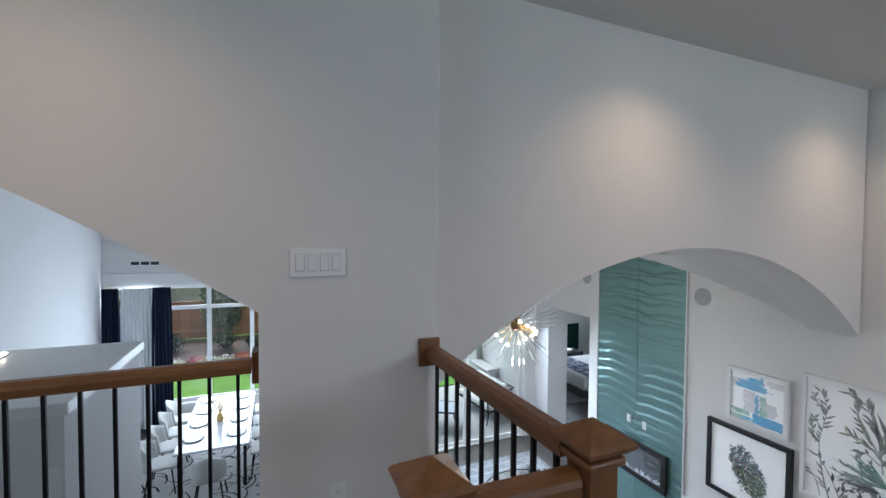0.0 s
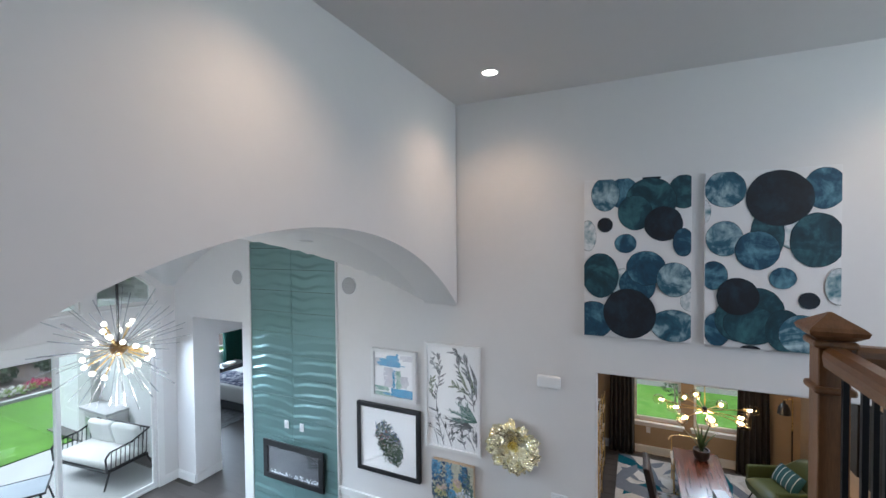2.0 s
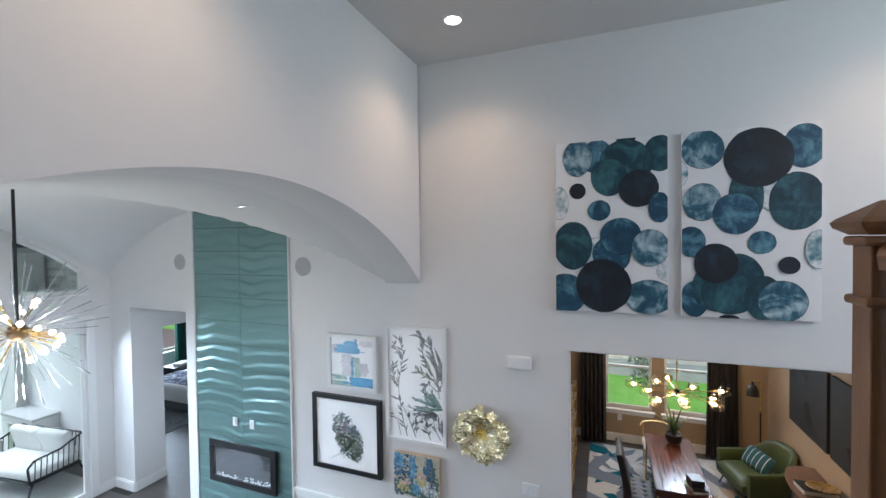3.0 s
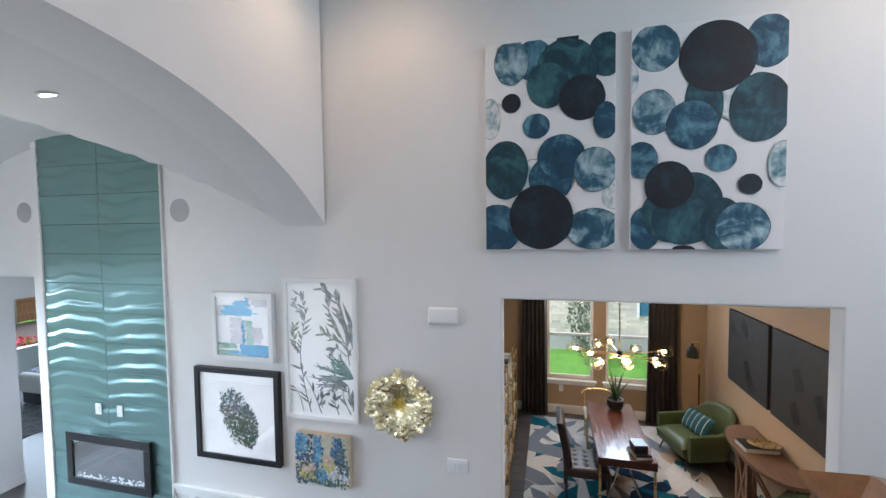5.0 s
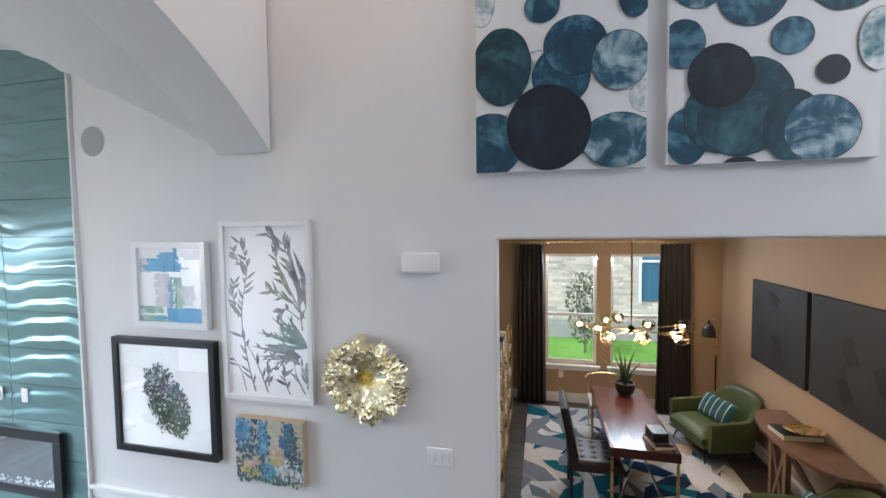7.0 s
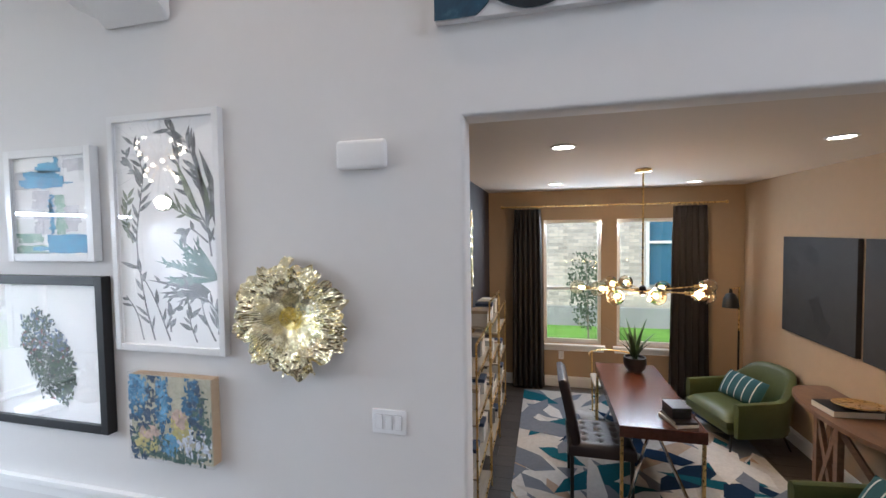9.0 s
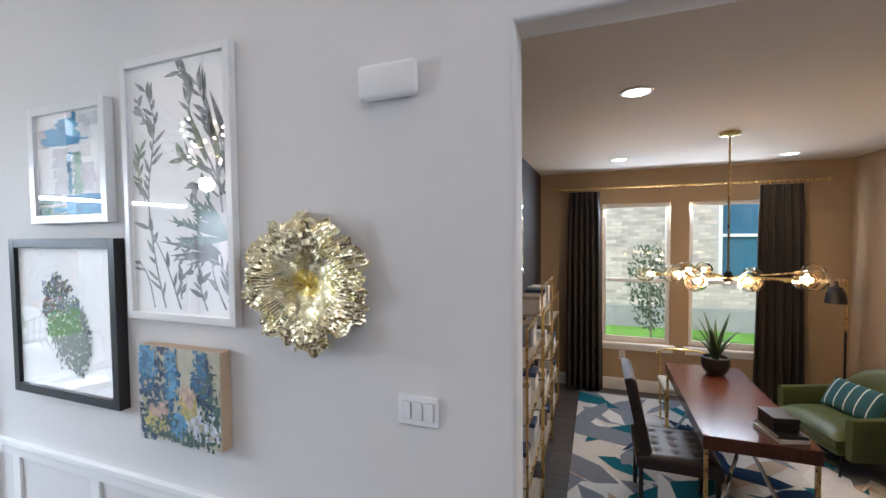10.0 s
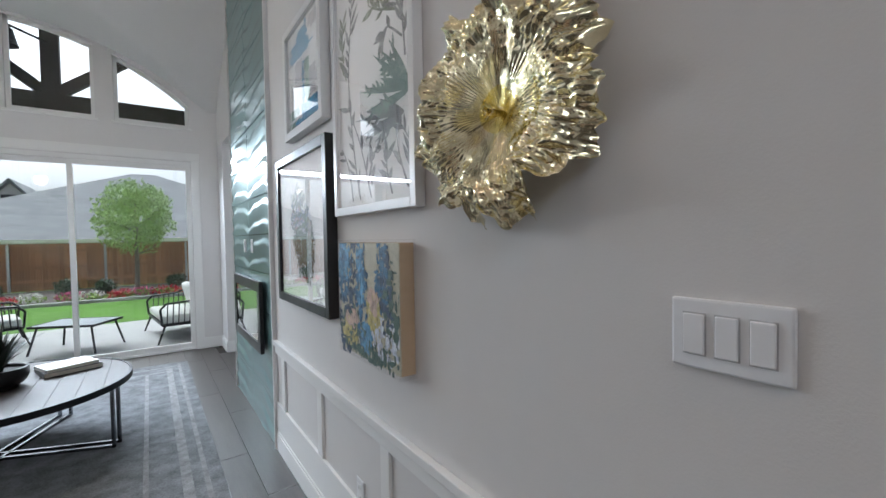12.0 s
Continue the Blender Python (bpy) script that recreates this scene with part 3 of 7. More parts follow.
for u0, v0, ang, mat in ((0.95, 0.50, 1.72, W_LEAFG), (0.90, 0.56, 1.85, W_LEAFO), (0.84, 0.62, 1.75, W_LEAFG), (0.97, 0.62, 1.95, W_LEAFG), (0.78, 0.58, 2.0, W_LEAFO)):
    bm = bmesh.new()
    flat_shape(bm, leaf(w * u0, h * v0, 0.30, 0.018, ang), zl + 0.0022, w - 0.037, h - 0.037)
    part("painted_leaf", bm, mat, f)

# small white framed abstract
f, w, h, zl = picture_frame("abstract_print", 3.435, 2.788, 2.10, 2.732, 0.045, 0.05, M_WFRAME, "square white framed abstract with bright blue strokes", "gallery wall")
W_BLUE = wash("cerulean_paint", (0.0, 0.13, 0.30), (0.0, 0.24, 0.46), (0.02, 0.33, 0.55), 0.1, 20)
W_GREY = wash("pale_grey_paint", (0.35, 0.34, 0.37), (0.48, 0.47, 0.50), (0.62, 0.61, 0.62), 0.2, 9)
W_SAGE = wash("sage_paint", (0.08, 0.20, 0.15), (0.15, 0.30, 0.22), (0.5, 0.56, 0.5), 0.3, 16)
rnd = random.Random(9)


def brush(f, mat, u0, v0, u1, v1, rows, lift, seed):
    bm = bmesh.new()
    r = random.Random(seed)
    for i in range(rows):
        v = v0 + (v1 - v0) * (i + 0.5) / rows
        slack = min(0.05, (u1 - u0) * 0.18)
        a, b = u0 + r.uniform(-slack, slack), u1 + r.uniform(-slack, slack)
        t = (v1 - v0) / rows * 0.95
        pts = [(w * (a + (b - a) * k / 8), h * (v + r.uniform(-0.006, 0.006))) for k in range(9)]
        flat_shape(bm, stroke(pts, h * t * r.uniform(0.7, 1.0), h * t * r.uniform(0.5, 1.0)), zl + lift + 0.00004 * i, w - 0.047, h - 0.047)
    part("brush_stroke", bm, mat, f)


for k, (mat, u0, v0, u1, v1, rows, lift) in enumerate((
        (W_GREY, 0.10, 0.66, 0.22, 0.80, 4, 0.0006), (W_GREY, 0.66, 0.80, 0.93, 0.89, 3, 0.0006), (W_GREY, 0.31, 0.26, 0.52, 0.62, 8, 0.0006), (W_GREY, 0.64, 0.27, 0.82, 0.48, 5, 0.0007),
        (W_BLUE, 0.18, 0.66, 0.62, 0.80, 6, 0.0012), (W_BLUE, 0.34, 0.80, 0.60, 0.87, 3, 0.0014), (W_BLUE, 0.565, 0.84, 0.60, 0.95, 4, 0.0012), (W_BLUE, 0.60, 0.69, 0.74, 0.70, 1, 0.0012), (W_BLUE, 0.49, 0.26, 0.525, 0.58, 7, 0.0012),
        (W_SAGE, 0.565, 0.26, 0.66, 0.58, 7, 0.0018), (W_SAGE, 0.10, 0.17, 0.38, 0.24, 3, 0.0018), (W_SAGE, 0.07, 0.07, 0.44, 0.14, 4, 0.0019),
        (W_BLUE, 0.48, 0.08, 0.92, 0.23, 6, 0.0022), (W_BLUE, 0.30, 0.10, 0.55, 0.13, 2, 0.0024))):
    brush(f, mat, u0, v0, u1, v1, rows, lift, k + 1)

# black framed collage of leaves and flowers
M_BFRAME = material("black_frame_wood", (0.010, 0.010, 0.012), 0.4, var=0.2, scale=14)
f, w, h, zl = picture_frame("leaf_collage", 3.66, 2.742, 1.14, 2.018, 0.05, 0.055, M_BFRAME, "black framed collage of leaves and flowers on white", "gallery wall")
W_CL = [wash("collage_green", (0.01, 0.03, 0.012), (0.04, 0.08, 0.03), (0.18, 0.24, 0.14), 0.2, 30), wash("collage_dark_green", (0.006, 0.015, 0.01), (0.02, 0.04, 0.03), (0.08, 0.12, 0.1), 0.2, 30), wash("collage_blue", (0.03, 0.06, 0.14), (0.10, 0.16, 0.30), (0.4, 0.46, 0.6), 0.2, 30), wash("collage_rose", (0.08, 0.01, 0.02), (0.25, 0.05, 0.07), (0.5, 0.25, 0.25), 0.2, 30)]
rnd = random.Random(21)
for k in range(16):
    bm = bmesh.new()
    for i in range(62):
        while True:
            u, v = rnd.uniform(-1, 1), rnd.uniform(-1, 1)
            if u * u + v * v < 1 and not (u > 0.45 and v > 0.45) and not (u < -0.2 and rnd.random() < 0.3):
                break
        # blue sprigs above, rose among green in the middle, green below
        if rnd.random() < 0.8 and abs(v - (0.55, 0.05, -0.2, -0.6)[k % 4]) > 0.5:
            v = max(-0.95, min(0.95, (0.55, 0.05, -0.2, -0.6)[k % 4] + rnd.uniform(-0.35, 0.35)))
        cu = w * 0.515 + (u * 0.20 * math.sqrt(max(0.1, 1 - v * v * 0.7)) - v * 0.10) * w
        cv = h * 0.475 + v * 0.31 * h
        flat_shape(bm, leaf(cu, cv, rnd.uniform(0.016, 0.042), rnd.uniform(0.004, 0.010), rnd.uniform(0, 6.28)), zl + 0.0005 + 0.00004 * i + 0.0004 * (k % 4))
    part("leaf_sprig", bm, W_CL[(2, 0, 1, 0, 1, 3, 0, 1, 2, 1, 1, 0, 0, 1, 0, 1)[k]], f)["kind"] = "stuff"

# floral painting in a clear acrylic box
f = thing("floral_canvas", "blue and yellow floral painting in a clear acrylic box", "painting", ON_EAST(2.578, 1.04), "gallery wall")
w, h = 0.54, 0.475
part("wood_cradle", box_bm(0.012, 0.012, 0.003, w - 0.012, h - 0.012, 0.058, bevel=0.002), material("pale_maple", (0.50, 0.36, 0.22), 0.5, var=0.15, stretch=(1, 12, 1)), f, "pale wooden cradle edges")
part("canvas", box_bm(0.013, 0.013, 0.058, w - 0.013, h - 0.013, 0.061), material("cream_paint", (0.48, 0.46, 0.34), 0.6, var=0.3, scale=10, bump=0.3, bscale=60), f)
FL = [("navy_daub", (0.01, 0.05, 0.11)), ("blue_daub", (0.02, 0.13, 0.26)), ("cornflower_daub", (0.10, 0.30, 0.50)), ("leaf_daub", (0.04, 0.10, 0.08)), ("white_daub", (0.60, 0.65, 0.74)), ("yellow_daub", (0.50, 0.44, 0.16)), ("rose_daub", (0.52, 0.38, 0.30))]
rnd = random.Random(33)
for k, (n, c) in enumerate(FL):
    mat = wash(n, tuple(v * 0.6 for v in c), c, tuple(min(1, v * 1.5 + 0.04) for v in c), 0.3, 30)
    spots = {"navy_daub": [(0.30, 0.55, 0.10, 0.42), (0.8, 0.6, 0.08, 0.35), (0.12, 0.3, 0.12, 0.3)], "blue_daub": [(0.42, 0.55, 0.08, 0.42), (0.74, 0.72, 0.09, 0.24), (0.10, 0.75, 0.1, 0.22)], "cornflower_daub": [(0.12, 0.82, 0.12, 0.15), (0.40, 0.7, 0.06, 0.25), (0.5, 0.2, 0.08, 0.1)],
             "leaf_daub": [(0.25, 0.25, 0.2, 0.16), (0.88, 0.4, 0.1, 0.4), (0.6, 0.1, 0.25, 0.07)], "white_daub": [(0.78, 0.25, 0.18, 0.15)], "yellow_daub": [(0.2, 0.2, 0.12, 0.1), (0.62, 0.42, 0.1, 0.12)], "rose_daub": [(0.24, 0.32, 0.1, 0.07), (0.6, 0.5, 0.08, 0.08)]}[n]
    for (u, v, ru, rv) in spots:
        bm = bmesh.new()
        for i in range(70):
            a, r = rnd.uniform(0, 6.28), math.sqrt(rnd.random()) * 1.15
            flat_shape(bm, blob(w * (u + ru * r * math.cos(a)), h * (v + rv * r * math.sin(a)), rnd.uniform(0.004, 0.016), rnd.uniform(0.005, 0.020), 9, 0.16, i), 0.0615 + 0.0002 * k + 0.00004 * i, w - 0.014, h - 0.014)
        part("paint_daub", bm, mat, f)["kind"] = "stuff"
for d in ((0, 0, 0.066, w, h, 0.070), (0, 0, 0.002, 0.004, h, 0.066), (w - 0.004, 0, 0.002, w, h, 0.066), (0.004, 0, 0.002, w - 0.004, 0.004, 0.066), (0.004, h - 0.004, 0.002, w - 0.004, h, 0.066)):
    part("acrylic_side", box_bm(*d), M_ACRYL, f, "clear acrylic box side").visible_shadow = False

# gilded flower wall sculpture
M_GOLD = material("gilded_metal", (0.90, 0.82, 0.56), 0.17, 1.0, var=0.10, scale=18, bump=0.12, bscale=60)
M_GOLDC = material("yellow_gilt", (0.88, 0.75, 0.32), 0.25, 1.0, var=0.1, scale=30)
fl = thing("gold_flower_sculpture", "crumpled gilded metal flower hung on the wall", "wall sculpture", ON_EAST(1.600, 1.828))


def petal_sheet(r0, r1, seed, rings, n=600, lobes=9):
    """One fluted bell of hammered metal: fine ribs run out from the throat to a lobed, ruffled and curled brim."""
    bm = bmesh.new()
    rnd = random.Random(seed)
    ph = [rnd.uniform(0, 6.28) for _ in range(10)]
    size = [rnd.uniform(0.93, 1.05) for _ in range(lobes)]
    rows = []
    for i in range(rings + 1):
        s = r0 + (r1 - r0) * i / rings
        row = []
        for j in range(n):
            t = 2 * math.pi * j / n
            q = (t / (2 * math.pi) * lobes + 0.25 * math.sin(2 * t + ph[0])) % lobes
            k, m = int(q), q - int(q)
            notch = 1 - 0.15 * abs(2 * m - 1) ** 5 * s ** 2
            wide = size[k] + (size[(k + 1) % lobes] - size[k]) * m
            brim = max(0.0, (s - 0.6) / 0.4)
            rag = 1 + brim * (0.022 * math.sin(31 * t + ph[1]) + 0.016 * math.sin(53 * t + ph[2]))
            r = 0.297 * s * notch * wide * rag
            p = Vector((math.cos(t) * s, math.sin(t) * s, 0.3))
            rough_edge = max(0.0, s - 0.35) / 0.65
            z = 0.018 + 0.080 * min(1.0, s / 0.78) ** 1.2 - 0.040 * brim ** 1.8 * (1 + 0.7 * math.sin(lobes * t + ph[3]))
            z += 0.016 * s * s * math.sin(q * 2 * math.pi + 1.2) + 0.012 * s * math.sin(3 * t + ph[4])
            z += 0.0030 * min(1.0, 4 * s) * (0.4 + noise.noise(p * 5 + Vector((9, 0, 0)))) * math.sin(96 * t + ph[6] + 3.0 * noise.noise(p * 3.5))
            z += rough_edge * (0.034 * noise.noise(p * 5.5) + 0.020 * noise.noise(p * 12 + Vector((0, 7, 0))) + 0.009 * noise.noise(p * 27))
            r *= 1 + 0.10 * brim * noise.noise(p * 7 + Vector((3, 0, 0)))
            row.append(bm.verts.new((r * math.cos(t), r * math.sin(t), max(0.006, z))))
        rows.append(row)
    for a, b in zip(rows, rows[1:]):
        for j in range(n):
            bm.faces.new((a[j], a[(j + 1) % n], b[(j + 1) % n], b[j]))
    if r0 < 0.1:
        bm.faces.new(rows[0])
    return bm


part("bell", petal_sheet(0.20, 1.0, 5, 60), M_GOLD, fl, smooth=True)
part("throat", petal_sheet(0.03, 0.20, 5, 14), M_GOLDC, fl, "yellow gilt throat", smooth=True)
bm = bmesh.new()
rnd = random.Random(2)
for i in range(26):
    a, r = rnd.uniform(0, 6.28), 0.026 * math.sqrt(rnd.random())
    rod(bm, (r * 0.4 * math.cos(a), r * 0.4 * math.sin(a), 0.02), (r * math.cos(a), r * math.sin(a), 0.060), 0.0022, 5)
    bmesh.ops.create_icosphere(bm, subdivisions=1, radius=0.0045, matrix=Matrix.Translation((r * math.cos(a), r * math.sin(a), 0.061)))
part("stamens", bm, M_GOLDC, fl, "yellow gilt stamens")
bm = cyl_bm(0.05, 0.05, 0.0, 0.02)
part("wall_bracket", bm, M_GOLD, fl)


# grey that paints the shade of the gap round each switch rocker
M_GAP_SHADE = material("painted_gap_shade", (0.5, 0.5, 0.52), 0.6)


def switch_plate(name, m, gangs, label, w=None, h=0.115):
    w = w or 0.052 * gangs + 0.012
    s = thing(name, label, "light switch", m)
    part("cover_plate", box_bm(-w / 2, -h / 2, 0.001, w / 2, h / 2, 0.011, bevel=0.004), M_SWITCH, s)
    for g in range(gangs):
        x = (g - (gangs - 1) / 2) * 0.047
        part("gap_shade", box_bm(x - 0.0178, -0.035, 0.0112, x + 0.0178, 0.035, 0.0118), M_GAP_SHADE, s, "thin grey sheet painted as gap shade")
        part("rocker", box_bm(x - 0.0160, -0.0328, 0.0119, x + 0.0160, 0.0328, 0.0165, bevel=0.002), M_SWITCH, s)
    return s


def outlet(name, m, label):
    s = thing(name, label, "power outlet", m)
    part("cover_plate", box_bm(-0.036, -0.058, 0.001, 0.036, 0.058, 0.007, bevel=0.003), M_SWITCH, s)
    for v in (-0.021, 0.021):
        part("socket", box_bm(-0.017, v - 0.014, 0.0072, 0.017, v + 0.014, 0.009, bevel=0.001), M_WHITE, s)
        for u in (-0.006, 0.006):
            part("slot", box_bm(u - 0.001, v - 0.004, 0.0091, u + 0.001, v + 0.005, 0.0096), M_BLACK, s)
    return s


switch_plate("light_switch", ON_EAST(1.111, 1.355), 3, "white three gang rocker switch on the picture wall")
ON_PIER = lambda x, z, y: Matrix.Translation((x, y, z)) @ Matrix(((1, 0, 0, 0), (0, 0, -1, 0), (0, 1, 0, 0), (0, 0, 0, 1)))
switch_plate("light_switch", ON_PIER(0.385, 4.145, 1.895), 4, "white four gang rocker switch on the landing wall")
outlet("wall_outlet", ON_PIER(0.463, 3.17, 1.895), "white outlet low on the landing wall")
outlet("wall_outlet", ON_EAST(2.536, 0.40, 0.002), "white outlet set into the white wainscot")

# alarm chime box
ch = thing("door_chime", "rounded white plastic chime box on the wall", "door chime", ON_EAST(1.335, 2.527))
part("cover", box_bm(0, 0, 0.004, 0.245, 0.133, 0.045, bevel=0.02, seg=4), M_WHITE, ch, smooth=True)
part("wall_plate", box_bm(0.012, 0.012, 0, 0.233, 0.121, 0.006), M_WHITE, ch)

# round wall speakers
for y, z, x in ((3.80, 3.497, WX), (6.04, 3.53, 5.42)):
    s = thing("wall_speaker", "round grey speaker grille set in the white wall", "speaker", Matrix.Translation((x - WX, 0, 0)) @ ON_EAST(y, z), "wall speakers")
    part("rim", lathe([(0.121, 0.0), (0.121, 0.004), (0.115, 0.006), (0.113, 0.001)], 40), M_SWITCH, s, smooth=True)
    part("grille", cyl_bm(0.1125, 0.1125, 0.0005, 0.003, 40), material("perforated_grille", (0.45, 0.45, 0.46), 0.6, 0.2, var=0.05, bump=0.6, bscale=500), s, "grey perforated grille")

# wainscot below the gallery
wc = thing("wainscot", "white painted board and batten wainscot with cap rail", "wainscot", None, "", "structure")
WY0, WY1 = 0.741, 4.0
part("cap_rail", box_bm(WX - 0.032, WY0 + 0.06, 0.765, WX - 0.001, WY1, 0.80, bevel=0.004), M_TRIM, wc)
part("top_board", box_bm(WX - 0.016, WY0 + 0.06, 0.705, WX - 0.001, WY1, 0.763), M_TRIM, wc)
part("bottom_board", box_bm(WX - 0.016, WY0 + 0.06, 0.16, WX - 0.001, WY1, 0.345), M_TRIM, wc)
for y in (0.84, 1.53, 2.28, 3.04, 3.78):
    part("batten", box_bm(WX - 0.015, y - 0.035, 0.347, WX - 0.001, y + 0.035, 0.703), M_TRIM, wc)


def baseboard(name, a, b, side, h=0.15):
    """A moulded baseboard from a to b along x or y; side is the way off the wall."""
    o = thing(name, "white moulded baseboard along the wall", "baseboard", None, "", "structure")
    bm = bmesh.new()
    for lo, hi, t in ((0, h - 0.03, 0.018), (h - 0.03, h - 0.012, 0.013), (h - 0.012, h, 0.008)):
        x0, y0, x1, y1 = min(a[0], b[0]), min(a[1], b[1]), max(a[0], b[0]), max(a[1], b[1])
        if side[0]:
            x0, x1 = sorted((a[0] + 0.001 * side[0], a[0] + t * side[0]))
        else:
            y0, y1 = sorted((a[1] + 0.001 * side[1], a[1] + t * side[1]))
        add_box(bm, x0, y0, lo, x1, y1, hi)
    part("moulding", bm, M_TRIM, o)


baseboard("baseboard", (WX - 0.002, 0.741), (WX - 0.002, 4.0), (-1, 0))
baseboard("baseboard", (WX, SOUTH), (WX, -1.468), (-1, 0))
baseboard("baseboard", (OX, OR), (OX, OL), (-1, 0))
baseboard("baseboard", (5.5, OR), (OX, OR), (0, 1))
baseboard("baseboard", (5.5, OL), (OX, OL), (0, -1))
baseboard("baseboard", (5.42, 7.14), (5.42, NY), (-1, 0))
baseboard("baseboard", (5.14, NY), (5.42, NY), (0, -1))
baseboard("baseboard", (5.42, 7.14), (5.9, 7.14), (0, -1))

# recessed ceiling lamps


def can_lamp(x, y, z, label="round recessed ceiling lamp with a white trim ring", group="recessed lamps", r=0.085):
    c = thing("recessed_lamp", label, "ceiling lamp", pose(x, y, z), group)
    part("trim_ring", lathe([(r, 0), (r, -0.006), (r - 0.016, -0.008), (r - 0.02, -0.001)], 32), M_WHITE, c, smooth=True)
    part("lens", cyl_bm(r - 0.021, r - 0.021, -0.004, -0.001, 28), M_LAMP, c, "glowing lamp lens")


for x, y in HALL_CANS:
    can_lamp(x, y, CEIL)
for x, y in OFFICE_CANS:
    can_lamp(x, y, OC)
can_lamp(3.915, 3.187, arc_z(3.915, AMID, AHALF, AFOOT, ACROWN) + 0.012)
sd = thing("smoke_detector", "white round smoke detector on the hall ceiling", "smoke detector", pose(3.51, 0.80, CEIL))
part("housing", lathe([(0.075, 0), (0.075, -0.02), (0.06, -0.035), (0.0, -0.038)], 32), M_WHITE, sd, smooth=True)
part("base_plate", cyl_bm(0.082, 0.082, -0.006, 0.0, 32), M_SWITCH, sd)

# ---- railings ----


def newel(x, y, z0, apex, half=0.042):
    nw = thing("newel_post", "stained oak newel post with a pyramid cap", "newel post", pose(x, y, z0), "newel posts")
    h = apex - z0
    part("post", box_bm(-half, -half, 0, half, half, h - 0.09, bevel=0.004), M_OAK, nw)
    for z, o, t in ((h - 0.235, 0.012, 0.022), (h - 0.10, 0.014, 0.022)):
        part("collar", box_bm(-half - o, -half - o, z, half + o, half + o, z + t, bevel=0.008), M_OAK, nw)
    bm = bmesh.new()
    rings = []
    for r, z in ((half + 0.004, h - 0.076), (half + 0.026, h - 0.060), (half + 0.030, h - 0.048), (half + 0.022, h - 0.038), (0.004, h)):
        rings.append([bm.verts.new((sx * r, sy * r, z)) for sx, sy in ((-1, -1), (1, -1), (1, 1), (-1, 1))])
    for a, b in zip(rings, rings[1:]):
        for i in range(4):
            bm.faces.new((a[i], a[(i + 1) % 4], b[(i + 1) % 4], b[i]))
    bm.faces.new(rings[0])
    bm.faces.new(rings[-1])
    part("cap", bm, M_OAK, nw, "pyramid oak cap")


def rail_profile_bar(a, b):
    """A handrail with a rounded top."""
    a, b = Vector(a), Vector(b)
    d = b - a
    m = Matrix.Translation(a) @ d.to_track_quat("X", "Z").to_matrix().to_4x4()
    prof = [(-0.030, -0.026), (-0.034, 0.004), (-0.030, 0.020), (-0.016, 0.031), (0.016, 0.031), (0.030, 0.020), (0.034, 0.004), (0.030, -0.026)]
    bm = bmesh.new()
    r0 = [bm.verts.new(m @ Vector((0, y, z))) for y, z in prof]
    r1 = [bm.verts.new(m @ Vector((d.length, y, z))) for y, z in prof]
    bm.faces.new(r0)
    bm.faces.new(r1[::-1])
    for i in range(len(prof)):
        bm.faces.new((r0[i - 1], r0[i], r1[i], r1[i - 1]))
    return bm


def guard(a, b, rail_z, floor_z, label):
    g = thing("guard_railing", label, "railing", pose(0, 0, 0))
    ax, bx = Vector((*a, rail_z)), Vector((*b, rail_z))
    part("handrail", rail_profile_bar(ax, bx), M_OAKX, g)
    n = max(1, round((bx - ax).length / 0.105))
    for i in range(n):
        p = ax.lerp(bx, (i + 0.5) / n)
        part("baluster", box_bm(-0.0065, -0.0065, floor_z, 0.0065, 0.0065, rail_z - 0.02), M_IRON, g, m=pose(p.x, p.y, 0))


RAIL = 3.735
newel(0.925, 0.93, LAND, 3.82)
newel(0.515, 0.945, LAND, 3.80)
newel(2.50, -0.14, LAND - 0.02, 3.87, 0.037)
newel(2.98, -0.18, 0.50, 2.83, 0.05)
guard((0.90, 0.98), (0.875, 1.875), RAIL, LAND, "oak handrail with black iron balusters on the landing")
guard((0.565, 0.945), (0.875, 0.935), 3.675, LAND, "short oak handrail between two newel posts")
guard((2.45, -0.14), (0.95, -0.14), 3.745, LAND, "oak balcony handrail with black iron balusters")
guard((2.50, -0.19), (2.50, -3.98), 3.745, LAND, "long oak balcony handrail with black balusters")
guard((0.13, 2.08), (-4.2, 2.08), 3.70, LAND - 0.3, "oak overlook handrail with black iron balusters")
rb = thing("rail_rosette", "square oak block ending the handrail on the wall", "railing", pose(0.868, 1.885, 3.737))
part("block", box_bm(-0.055, -0.012, -0.062, 0.04, 0.009, 0.062, bevel=0.003), M_OAK, rb)
rb = thing("rail_rosette", "square oak block ending the overlook handrail", "railing", pose(0.152, 2.08, 3.70))
part("block", box_bm(-0.02, -0.05, -0.065, 0.01, 0.05, 0.065, bevel=0.003), M_OAK, rb)

# ---- fireplace ----
M_TILE = material("teal_glazed_tile", (0.165, 0.280, 0.275), 0.36, 0.5, var=0.05, scale=3.0, stretch=(1, 1, 2.5), island=0.05)
glaze = M_TILE.node_tree.nodes["Principled BSDF"]
glaze.inputs["Coat Weight"].default_value = 0.55
glaze.inputs["Coat Roughness"].default_value = 0.12
M_GROUT = material("dark_grout", (0.02, 0.035, 0.035), 0.8)
fp = thing("fireplace_surround", "tall chimney wall of wavy teal glazed tiles", "fireplace", None)
FY0, FY1, FM = 4.005, 5.60, 4.79
part("grout_bed", box_bm(WX - 0.006, FY0, 0, WX - 0.0005, FY1, 4.4), M_GROUT, fp)


